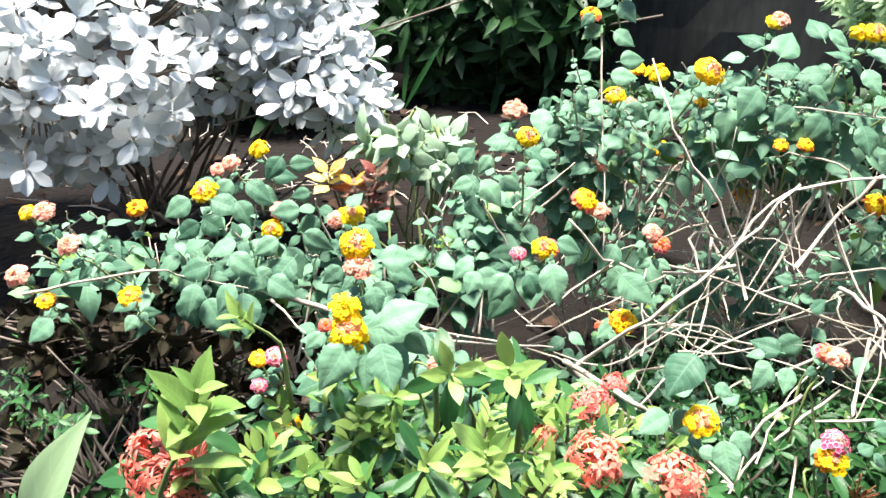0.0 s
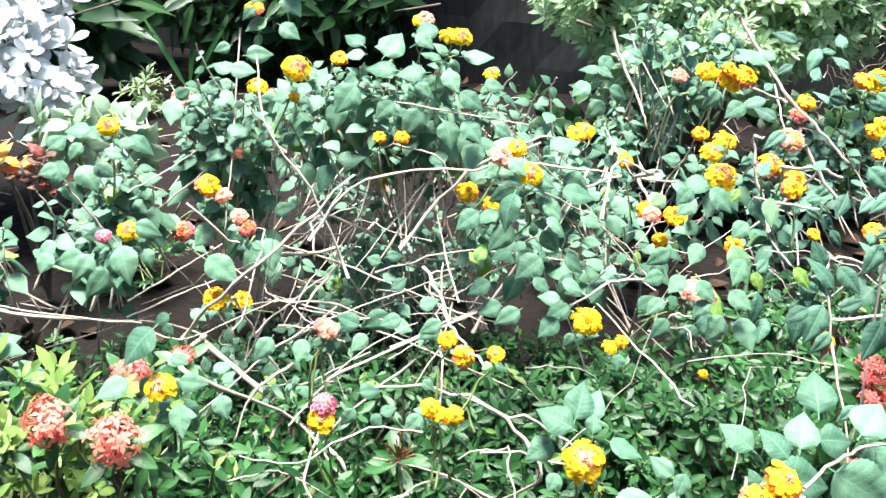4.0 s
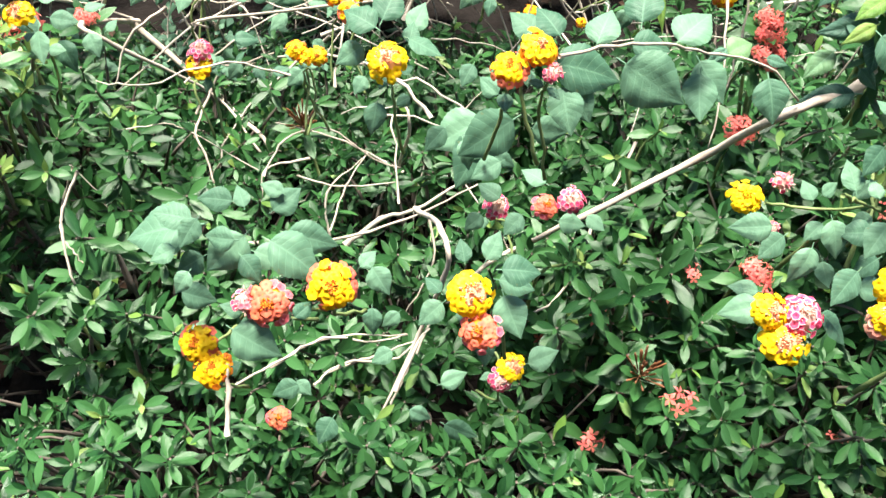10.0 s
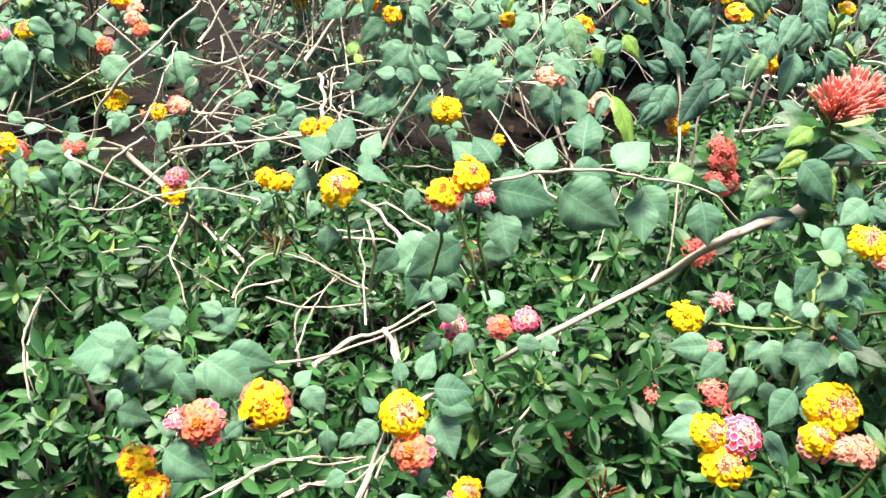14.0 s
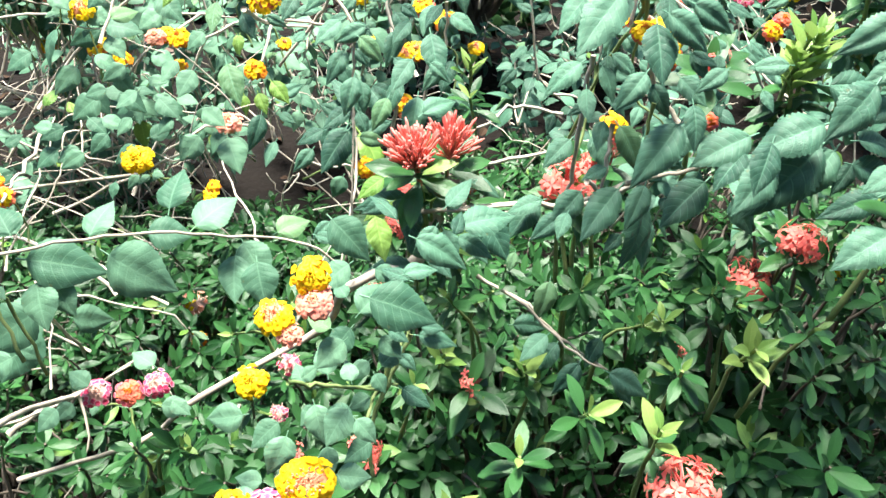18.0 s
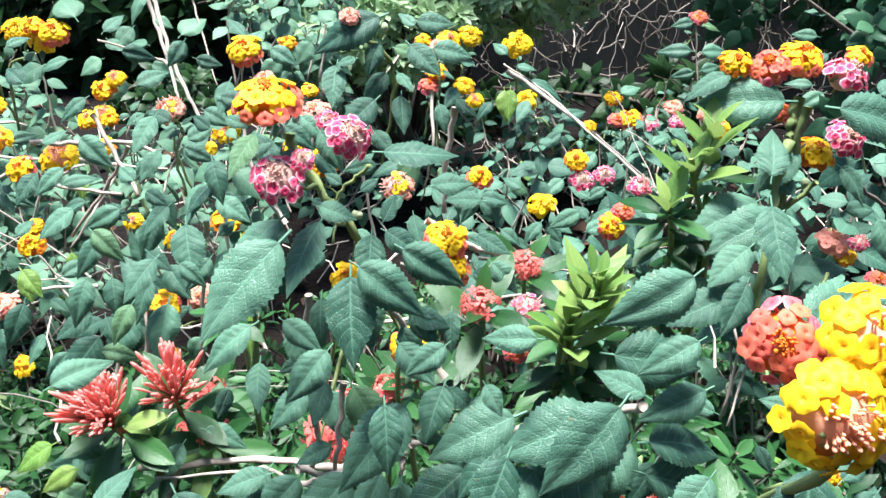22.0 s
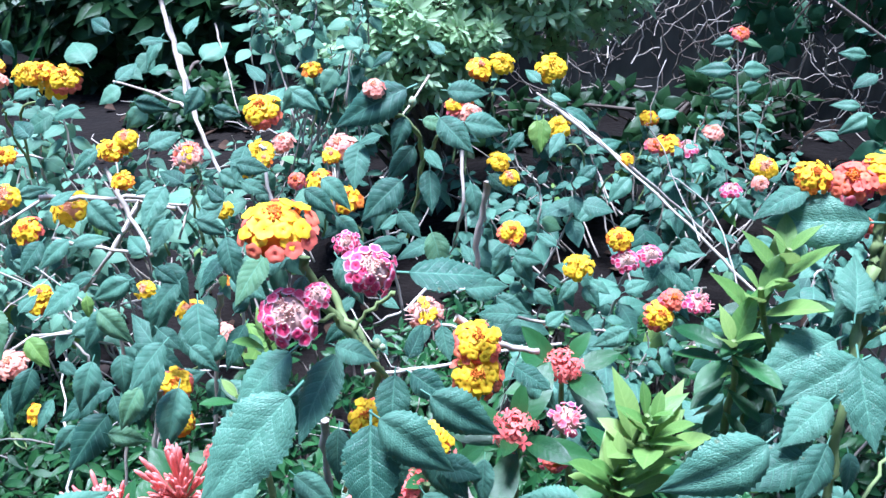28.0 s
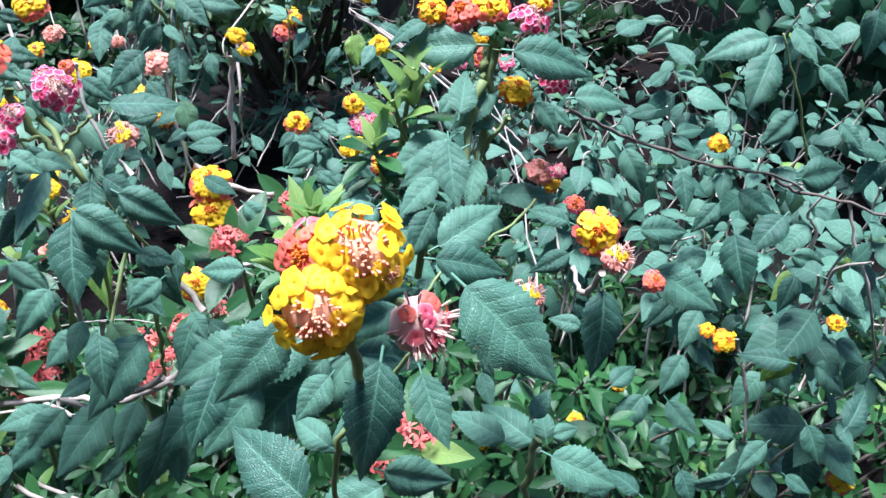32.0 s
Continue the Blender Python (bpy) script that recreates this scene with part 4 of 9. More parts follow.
cane((0.840, 0.708, 0.548), (0.879, 0.713, 0.544), (0.924, 0.719, 0.541), (0.948, 0.714, 0.533), thick=0.0022, thin=0.0016)
cane((0.920, 0.717, 0.540), (0.891, 0.722, 0.499), (0.849, 0.727, 0.450), thick=0.0018, thin=0.0014)
cane((1.579, 0.841, 0.291), (1.544, 0.881, 0.327), (1.500, 0.921, 0.365), (1.446, 0.985, 0.411), (1.401, 1.043, 0.442), (1.358, 1.096, 0.478), (1.303, 1.135, 0.510), thick=0.0020, thin=0.0010)
cane((1.232, 0.724, 0.414), (1.279, 0.723, 0.404), (1.324, 0.712, 0.402), thick=0.0016, thin=0.0010)
cane((1.142, 0.562, 0.660), (1.157, 0.568, 0.642), (1.159, 0.579, 0.613), (1.148, 0.589, 0.560), thick=0.0016, thin=0.0010, material=M_GREENSTEM)
cane((1.179, 0.560, 0.649), (1.167, 0.565, 0.633), (1.159, 0.579, 0.613), thick=0.0012, thin=0.0010, material=M_GREENSTEM)
cane((1.013, 0.589, 0.519), (1.006, 0.589, 0.481), (0.995, 0.577, 0.398), thick=0.0018, thin=0.0014)
cane((0.975, 0.544, 0.469), (0.967, 0.538, 0.431), (0.960, 0.532, 0.395), thick=0.0018, thin=0.0014)
cane((0.820, 0.739, 0.388), (0.834, 0.734, 0.369), (0.830, 0.735, 0.335), thick=0.0014, thin=0.0010)
cane((1.715, 1.553, 0.480), (1.723, 1.540, 0.395), (1.734, 1.515, 0.295), (1.760, 1.500, 0.221), thick=0.0014, thin=0.0010)
cane((1.357, 0.392, 0.653), (1.351, 0.382, 0.637), (1.342, 0.367, 0.615), (1.332, 0.346, 0.577), (1.329, 0.338, 0.551), thick=0.0022, thin=0.0016, material=M_GREENSTEM)
cane((1.360, 0.386, 0.654), (1.356, 0.383, 0.624), (1.351, 0.379, 0.598), (1.353, 0.378, 0.573), thick=0.0018, thin=0.0012, material=M_GREENSTEM)
cane((1.365, 0.374, 0.620), (1.354, 0.380, 0.601), (1.354, 0.384, 0.584), thick=0.0012, thin=0.0010, material=M_GREENSTEM)
cane((1.202, 0.568, 0.608), (1.195, 0.566, 0.570), (1.193, 0.562, 0.531), thick=0.0022, thin=0.0016)
cane((1.178, 0.475, 0.563), (1.201, 0.472, 0.548), (1.226, 0.480, 0.536), thick=0.0020, thin=0.0016)
cane((1.185, 0.389, 0.505), (1.168, 0.398, 0.526), (1.155, 0.387, 0.553), (1.153, 0.363, 0.576), thick=0.0018, thin=0.0014)
cane((1.130, 0.379, 0.511), (1.125, 0.370, 0.482), (1.120, 0.364, 0.460), thick=0.0016, thin=0.0012)
cane((1.106, 0.348, 0.480), (1.122, 0.358, 0.467), (1.140, 0.365, 0.468), (1.162, 0.379, 0.462), thick=0.0018, thin=0.0012)
cane((1.160, 0.378, 0.461), (1.158, 0.371, 0.454), thick=0.0018, thin=0.0012)
cane((1.417, 0.439, 0.598), (1.460, 0.479, 0.567), (1.499, 0.479, 0.550), (1.541, 0.475, 0.535), (1.584, 0.470, 0.526), (1.637, 0.496, 0.493), thick=0.0013, thin=0.0009, material=M_BARK)
cane((1.594, 0.484, 0.516), (1.620, 0.486, 0.502), (1.648, 0.464, 0.500), (1.689, 0.450, 0.485), thick=0.0013, thin=0.0010, material=M_BARK)
cane((1.647, 0.465, 0.501), (1.655, 0.453, 0.467), (1.663, 0.439, 0.435), (1.694, 0.447, 0.362), thick=0.0013, thin=0.0010)
cane((1.383, 0.379, 0.567), (1.359, 0.350, 0.565), (1.327, 0.314, 0.571), (1.305, 0.273, 0.576), thick=0.0008, thin=0.0006, material=M_GREENSTEM)
cane((1.271, 0.163, 0.637), (1.274, 0.179, 0.613), (1.274, 0.216, 0.563), (1.262, 0.222, 0.539), (1.260, 0.227, 0.502), thick=0.0016, thin=0.0012, material=M_GREENSTEM)
cane((1.295, 0.185, 0.624), (1.294, 0.196, 0.604), (1.281, 0.214, 0.576), thick=0.0010, thin=0.0008, material=M_GREENSTEM)
cane((1.395, 0.292, 0.568), (1.396, 0.321, 0.537), (1.395, 0.339, 0.544), thick=0.0016, thin=0.0012)
cane((1.346, 0.218, 0.535), (1.343, 0.218, 0.519), (1.343, 0.222, 0.495), thick=0.0018, thin=0.0014, material=M_GREENSTEM)
cane((1.613, 0.470, 0.514), (1.603, 0.467, 0.547), (1.588, 0.470, 0.593), (1.571, 0.469, 0.630), thick=0.0010, thin=0.0006, material=M_GREENSTEM)
cane((1.587, 0.479, 0.373), (1.596, 0.468, 0.333), (1.596, 0.453, 0.284), thick=0.0014, thin=0.0012)
cane((0.938, 0.593, 0.521), (0.935, 0.587, 0.471), (0.931, 0.570, 0.406), (0.926, 0.549, 0.346), (0.917, 0.535, 0.305), thick=0.0012, thin=0.0010)
cane((0.895, 0.715, 0.570), (0.913, 0.700, 0.541), (0.936, 0.673, 0.509), thick=0.0020, thin=0.0016)
cane((1.114, 0.391, 0.559), (1.111, 0.397, 0.516), (1.109, 0.405, 0.459), (1.104, 0.404, 0.434), thick=0.0018, thin=0.0014)
cane((1.161, 0.385, 0.524), (1.158, 0.383, 0.491), (1.155, 0.383, 0.464), thick=0.0014, thin=0.0012, material=M_GREENSTEM)
cane((1.165, 0.389, 0.461), (1.144, 0.399, 0.445), (1.114, 0.410, 0.428), (1.073, 0.427, 0.423), (1.029, 0.430, 0.419), (0.990, 0.431, 0.417), thick=0.0024, thin=0.0018)
cane((1.274, 0.320, 0.532), (1.262, 0.334, 0.518), (1.230, 0.355, 0.497), (1.199, 0.372, 0.477), (1.165, 0.389, 0.461), thick=0.0022, thin=0.0014)
cane((1.038, 0.424, 0.355), (1.083, 0.412, 0.330), (1.110, 0.398, 0.304), (1.144, 0.374, 0.287), thick=0.0014, thin=0.0010)
cane((0.976, 0.317, 0.375), (0.962, 0.307, 0.349), (0.949, 0.296, 0.324), thick=0.0016, thin=0.0012, material=M_GREENSTEM)
cane((0.894, 0.244, 0.395), (0.916, 0.260, 0.378), (0.951, 0.283, 0.353), thick=0.0014, thin=0.0010, material=M_GREENSTEM)
cane((1.026, 0.601, 0.548), (1.025, 0.598, 0.502), (1.023, 0.596, 0.465), thick=0.0014, thin=0.0010)
cane((0.671, 0.694, 0.490), (0.694, 0.737, 0.540), (0.728, 0.725, 0.531), thick=0.0016, thin=0.0012)
cane((0.844, 0.705, 0.512), (0.872, 0.698, 0.509), (0.916, 0.691, 0.504), thick=0.0016, thin=0.0012)
cane((1.124, 0.706, 0.560), (1.127, 0.702, 0.503), (1.137, 0.698, 0.430), thick=0.0014, thin=0.0012)
cane((1.081, 0.762, 0.554), (1.075, 0.751, 0.503), thick=0.0014, thin=0.0012)
cane((0.704, 0.300, 0.465), (0.744, 0.333, 0.456), (0.793, 0.367, 0.441), (0.849, 0.402, 0.416), (0.897, 0.413, 0.400), (0.932, 0.414, 0.368), thick=0.0012, thin=0.0008)
cane((0.969, 0.312, 0.389), (0.959, 0.301, 0.355), (0.944, 0.281, 0.311), (0.944, 0.268, 0.282), thick=0.0018, thin=0.0014, material=M_GREENSTEM)
cane((0.888, 0.328, 0.325), (0.924, 0.323, 0.324), (0.965, 0.302, 0.340), thick=0.0012, thin=0.0010, material=M_GREENSTEM)
cane((0.369, 0.686, 0.237), (0.349, 0.635, 0.199), (0.360, 0.612, 0.176), (0.371, 0.587, 0.152), thick=0.0014, thin=0.0010)
cane((0.262, 0.626, 0.198), (0.308, 0.643, 0.197), (0.337, 0.646, 0.184), (0.422, 0.597, 0.164), thick=0.0009, thin=0.0006)
cane((0.473, 0.560, 0.183), (0.521, 0.558, 0.170), (0.582, 0.589, 0.154), thick=0.0011, thin=0.0007)
cane((0.438, 0.554, 0.186), (0.461, 0.580, 0.217), (0.509, 0.592, 0.224), (0.556, 0.595, 0.183), (0.588, 0.607, 0.161), thick=0.0011, thin=0.0007)
cane((0.512, 0.512, 0.143), (0.527, 0.559, 0.169), (0.550, 0.598, 0.189), thick=0.0011, thin=0.0007)
cane((0.296, 0.435, 0.275), (0.283, 0.410, 0.249), (0.284, 0.395, 0.230), (0.293, 0.370, 0.193), thick=0.0013, thin=0.0009)
cane((0.284, 0.394, 0.228), (0.292, 0.389, 0.216), (0.299, 0.385, 0.206), thick=0.0008, thin=0.0006)
cane((0.447, 0.266, 0.166), (0.482, 0.302, 0.160), (0.521, 0.336, 0.156), (0.570, 0.352, 0.137), (0.600, 0.371, 0.126), thick=0.0012, thin=0.0008)
cane((0.515, 0.305, 0.128), (0.540, 0.328, 0.132), (0.591, 0.341, 0.126), (0.622, 0.375, 0.130), thick=0.0012, thin=0.0008)
cane((0.625, 0.396, 0.123), (0.596, 0.353, 0.082), (0.570, 0.309, 0.048), thick=0.0014, thin=0.0009)
cane((-0.066, 0.724, 0.356), (-0.028, 0.781, 0.338), (0.064, 0.823, 0.294), (0.132, 0.838, 0.278), thick=0.0016, thin=0.0009)
cane((0.296, 0.991, 0.317), (0.372, 0.968, 0.304), (0.453, 0.933, 0.285), (0.535, 0.890, 0.268), (0.586, 0.859, 0.259), thick=0.0016, thin=0.0009)
cane((0.549, 0.889, 0.277), (0.536, 0.951, 0.313), (0.524, 1.009, 0.375), (0.516, 1.052, 0.419), thick=0.0013, thin=0.0007)
cane((0.537, 0.865, 0.291), (0.519, 0.822, 0.250), (0.481, 0.785, 0.210), thick=0.0013, thin=0.0007)
cane((0.538, 0.868, 0.298), (0.575, 0.848, 0.340), (0.614, 0.821, 0.377), thick=0.0012, thin=0.0006)
cane((0.455, 1.111, 0.434), (0.431, 1.062, 0.372), (0.393, 1.026, 0.316), (0.341, 0.961, 0.277), (0.306, 0.889, 0.241), thick=0.0012, thin=0.0006)
cane((0.407, 1.124, 0.430), (0.379, 1.078, 0.375), (0.329, 1.052, 0.341), thick=0.0010, thin=0.0006)
cane((0.478, 1.061, 0.407), (0.479, 1.017, 0.354), (0.479, 0.977, 0.319), thick=0.0010, thin=0.0006)
cane((0.509, 1.046, 0.395), (0.456, 1.017, 0.337), (0.405, 0.964, 0.292), thick=0.0010, thin=0.0006)
cane((0.455, 1.062, 0.389), (0.471, 1.012, 0.339), (0.471, 0.972, 0.304), thick=0.0010, thin=0.0006)
cane((0.045, 0.898, 0.444), (0.071, 0.901, 0.397), (0.106, 0.901, 0.349), (0.134, 0.901, 0.307), thick=0.0012, thin=0.0006)
cane((0.105, 0.879, 0.287), (0.165, 0.925, 0.310), (0.220, 0.955, 0.336), thick=0.0012, thin=0.0006)
cane((0.104, 0.868, 0.269), (0.163, 0.889, 0.288), (0.224, 0.916, 0.305), (0.287, 0.940, 0.325), thick=0.0012, thin=0.0006)
cane((0.091, 0.989, 0.398), (0.138, 1.019, 0.419), (0.178, 1.047, 0.442), thick=0.0010, thin=0.0006)
cane((-0.041, 0.817, 0.409), (-0.010, 0.806, 0.378), (-0.006, 0.802, 0.328), thick=0.0010, thin=0.0005)
cane((0.229, 1.196, 0.588), (0.224, 1.118, 0.478), (0.222, 1.048, 0.398), (0.216, 0.999, 0.332), thick=0.0013, thin=0.0007)
cane((0.346, 1.109, 0.514), (0.428, 1.069, 0.516), (0.513, 1.029, 0.515), (0.591, 0.984, 0.515), (0.637, 0.950, 0.517), thick=0.0013, thin=0.0007)
cane((0.861, 1.251, 0.588), (0.880, 1.207, 0.542), (0.906, 1.140, 0.490), thick=0.0013, thin=0.0007)
cane((0.772, 1.043, 0.488), (0.787, 0.999, 0.460), (0.799, 0.959, 0.441), thick=0.0010, thin=0.0006)
cane((0.299, 0.890, 0.241), (0.357, 0.879, 0.245), (0.434, 0.886, 0.256), (0.534, 0.886, 0.262), thick=0.0012, thin=0.0006)
cane((0.132, 0.835, 0.273), (0.186, 0.807, 0.272), (0.237, 0.830, 0.280), (0.301, 0.874, 0.293), thick=0.0010, thin=0.0006)
cane((0.328, 0.685, 0.228), (0.375, 0.751, 0.248), (0.431, 0.806, 0.264), (0.489, 0.848, 0.269), thick=0.0010, thin=0.0006)

# ---------------------------------------------------------------- large single leaves
leaf_at(-0.445, 0.822, 0.329, -0.73, -0.53, -0.44, 0.042)
leaf_at(-0.348, 0.831, 0.350, -0.85, -0.49, -0.19, 0.034)
leaf_at(-0.332, 1.029, 0.372, 0.79, -0.43, -0.43, 0.045)
leaf_at(-0.327, 1.001, 0.408, -0.83, -0.39, -0.39, 0.046)
leaf_at(-0.315, 1.015, 0.402, 0.94, -0.25, -0.24, 0.052)
leaf_at(-0.313, 0.980, 0.384, -0.81, -0.42, -0.41, 0.042)
leaf_at(-0.295, 0.835, 0.359, 0.23, -0.46, -0.86, 0.048)
leaf_at(-0.294, 1.080, 0.410, -0.55, -0.60, -0.59, 0.044)
leaf_at(-0.280, 0.829, 0.373, -0.16, -0.70, -0.69, 0.043)
leaf_at(-0.279, 1.017, 0.401, 0.62, -0.56, -0.55, 0.045)
leaf_at(-0.276, 0.832, 0.353, 0.54, -0.53, -0.65, 0.057)
leaf_at(-0.276, 0.888, 0.365, -0.96, -0.21, -0.20, 0.049)
leaf_at(-0.266, 1.050, 0.404, 0.91, -0.29, -0.28, 0.047)
leaf_at(-0.261, 0.998, 0.432, 0.91, -0.29, -0.28, 0.044)
leaf_at(-0.259, 0.883, 0.382, 0.85, -0.38, -0.37, 0.045)
leaf_at(-0.241, 1.049, 0.421, 0.98, 0.15, 0.15, 0.041)
leaf_at(-0.237, 0.860, 0.348, 0.12, -0.71, -0.70, 0.059)
leaf_at(-0.232, 0.853, 0.410, -0.94, -0.24, -0.24, 0.041)
leaf_at(-0.232, 0.817, 0.378, -0.53, -0.60, -0.60, 0.041)
leaf_at(-0.229, 0.920, 0.394, -0.99, -0.10, -0.10, 0.050)
leaf_at(-0.221, 1.088, 0.423, 0.98, 0.15, 0.15, 0.042)
leaf_at(-0.213, 1.043, 0.455, -0.49, -0.62, -0.61, 0.041)
leaf_at(-0.210, 0.862, 0.361, 0.85, -0.38, -0.37, 0.044)
leaf_at(-0.205, 0.893, 0.360, -0.73, -0.49, -0.48, 0.044)
leaf_at(-0.193, 0.908, 0.383, 0.54, -0.60, -0.59, 0.047)
leaf_at(-0.192, 0.887, 0.401, -0.82, -0.40, -0.40, 0.040)
leaf_at(-0.174, 0.883, 0.380, -0.64, -0.55, -0.54, 0.049)
leaf_at(-0.168, 0.876, 0.413, 0.84, -0.38, -0.38, 0.044)
leaf_at(-0.165, 0.900, 0.432, -0.99, -0.12, -0.12, 0.042)
leaf_at(-0.158, 0.930, 0.442, -0.96, -0.19, -0.18, 0.029)
leaf_at(-0.152, 0.948, 0.404, -0.75, -0.47, -0.46, 0.037)
leaf_at(-0.114, 0.883, 0.438, 0.64, 0.55, 0.54, 0.030)
leaf_at(-0.108, 0.877, 0.419, 0.84, -0.39, -0.38, 0.044)
leaf_at(-0.099, 0.931, 0.410, 0.88, -0.34, -0.34, 0.035)
leaf_at(-0.089, 0.542, 0.470, -0.77, -0.45, -0.45, 0.022)
leaf_at(-0.085, 0.640, 0.479, -0.76, -0.46, -0.45, 0.025)
leaf_at(-0.082, 0.912, 0.410, 0.80, 0.43, 0.42, 0.027)
leaf_at(-0.067, 0.559, 0.464, 0.99, -0.09, -0.09, 0.049)
leaf_at(-0.067, 0.526, 0.475, -0.49, -0.62, -0.61, 0.046)
leaf_at(-0.065, 0.674, 0.450, 0.53, -0.60, -0.59, 0.035)
leaf_at(-0.061, 0.619, 0.473, 0.26, -0.69, -0.68, 0.028)
leaf_at(-0.059, 0.639, 0.485, 0.99, 0.09, 0.09, 0.037)
leaf_at(-0.057, 0.523, 0.465, -0.13, -0.52, -0.84, 0.031)
leaf_at(-0.055, 0.661, 0.468, 0.98, -0.14, -0.14, 0.034)
leaf_at(-0.052, 0.529, 0.480, 0.91, 0.07, 0.42, 0.044)
leaf_at(-0.052, 0.660, 0.445, 0.32, -0.67, -0.67, 0.043)
leaf_at(-0.046, 0.513, 0.482, 0.19, -0.70, -0.69, 0.041)
leaf_at(-0.046, 0.542, 0.464, 0.44, -0.64, -0.63, 0.037)
leaf_at(-0.040, 0.523, 0.465, 0.18, -0.69, -0.70, 0.027)
leaf_at(-0.031, 0.539, 0.470, 0.80, -0.43, -0.43, 0.025)
leaf_at(-0.031, 0.630, 0.455, -0.35, 0.67, 0.66, 0.018)
leaf_at(-0.028, 0.647, 0.451, 0.90, -0.31, -0.30, 0.028)
leaf_at(0.009, 0.522, 0.454, -0.12, -0.71, -0.70, 0.028)
leaf_at(0.018, 0.922, 0.480, 0.66, 0.54, 0.53, 0.033)
leaf_at(0.028, 0.941, 0.435, 0.57, -0.59, -0.58, 0.041)
leaf_at(0.037, 0.929, 0.470, -0.33, -0.67, -0.66, 0.043)
leaf_at(0.038, 0.862, 0.385, -0.78, -0.44, -0.44, 0.036)
leaf_at(0.039, 0.905, 0.464, -0.97, -0.18, -0.18, 0.030)
leaf_at(0.040, 0.831, 0.386, -0.42, -0.65, -0.64, 0.032)
leaf_at(0.043, 0.950, 0.454, 0.67, -0.53, -0.52, 0.046)
leaf_at(0.059, 0.937, 0.489, -0.51, -0.61, -0.60, 0.029)
leaf_at(0.064, 0.864, 0.367, 0.08, -0.65, -0.75, 0.036)
leaf_at(0.065, 0.939, 0.458, 0.87, -0.35, -0.35, 0.035)
leaf_at(0.071, 0.862, 0.362, -0.99, -0.11, -0.11, 0.044)
leaf_at(0.079, 0.858, 0.371, -0.50, -0.62, -0.61, 0.043)
leaf_at(0.079, 0.981, 0.489, -0.94, -0.25, -0.24, 0.025)
leaf_at(0.083, 0.912, 0.511, -0.98, -0.12, 0.13, 0.035)
leaf_at(0.087, 0.918, 0.495, -0.66, 0.53, 0.53, 0.034)
leaf_at(0.091, 0.894, 0.336, -0.55, -0.60, -0.59, 0.056)
leaf_at(0.092, 0.896, 0.375, -1.00, 0.01, 0.01, 0.038)
leaf_at(0.094, 0.899, 0.487, 1.00, -0.01, -0.01, 0.029)
leaf_at(0.097, 0.864, 0.367, 0.49, -0.53, -0.69, 0.040)
leaf_at(0.100, 0.979, 0.482, 0.94, -0.23, -0.23, 0.041)
leaf_at(0.103, 0.898, 0.198, 0.82, -0.41, -0.40, 0.029)
leaf_at(0.106, 0.907, 0.362, -0.99, -0.11, -0.11, 0.046)
leaf_at(0.106, 0.879, 0.368, -0.08, -0.71, -0.70, 0.054)
leaf_at(0.109, 0.906, 0.499, 0.98, -0.19, -0.09, 0.024)
leaf_at(0.119, 0.839, 0.395, 0.24, -0.69, -0.68, 0.054)
leaf_at(0.127, 0.862, 0.406, 0.97, -0.16, -0.16, 0.037)
leaf_at(0.133, 1.128, 0.493, 0.80, 0.43, 0.42, 0.034)
leaf_at(0.133, 0.883, 0.216, -0.69, 0.52, 0.51, 0.023)
leaf_at(0.134, 0.879, 0.367, 0.51, -0.61, -0.60, 0.028)
leaf_at(0.141, 1.120, 0.503, -0.19, -0.70, -0.69, 0.051)
leaf_at(0.142, 1.153, 0.477, 0.86, -0.36, -0.35, 0.041)
leaf_at(0.148, 0.872, 0.257, 0.68, -0.52, -0.51, 0.022)
leaf_at(0.156, 0.894, 0.260, -0.84, -0.38, -0.38, 0.029)
leaf_at(0.167, 0.954, 0.233, 0.81, -0.42, -0.41, 0.030)
leaf_at(0.195, 0.573, 0.373, -0.89, -0.43, -0.17, 0.037)
leaf_at(0.195, 1.040, 0.331, -0.60, -0.57, -0.56, 0.046)
leaf_at(0.202, 0.604, 0.355, 0.61, -0.57, -0.56, 0.034)
leaf_at(0.209, 0.883, 0.358, 0.69, -0.41, -0.60, 0.059)
leaf_at(0.209, 0.632, 0.354, 0.97, 0.17, 0.17, 0.027)
leaf_at(0.210, 0.582, 0.372, -0.51, -0.61, -0.60, 0.022)
leaf_at(0.210, 1.034, 0.369, -0.83, -0.40, -0.39, 0.032)
leaf_at(0.214, 1.092, 0.426, -0.97, -0.18, -0.18, 0.037)
leaf_at(0.219, 0.594, 0.422, -0.69, -0.53, -0.49, 0.049)
leaf_at(0.220, 1.065, 0.452, 0.59, 0.58, 0.57, 0.048)
leaf_at(0.220, 1.093, 0.552, 0.97, -0.16, -0.16, 0.043)
leaf_at(0.220, 1.180, 0.522, -0.86, 0.37, 0.36, 0.042)
leaf_at(0.221, 0.632, 0.312, 0.46, -0.63, -0.62, 0.040)
leaf_at(0.222, 1.100, 0.500, -1.00, 0.00, 0.00, 0.026)
leaf_at(0.222, 0.618, 0.341, 0.98, -0.15, -0.15, 0.034)
leaf_at(0.223, 1.092, 0.399, 1.00, -0.01, -0.01, 0.036)
leaf_at(0.224, 1.142, 0.573, -0.93, -0.26, -0.25, 0.029)
leaf_at(0.225, 1.114, 0.418, 0.98, -0.14, -0.14, 0.055)
leaf_at(0.225, 1.143, 0.514, -1.00, 0.00, 0.00, 0.036)
leaf_at(0.226, 1.103, 0.302, -0.46, -0.63, -0.62, 0.044)
leaf_at(0.227, 1.146, 0.470, -0.78, -0.45, -0.44, 0.049)
leaf_at(0.227, 1.124, 0.350, 0.54, -0.60, -0.59, 0.048)
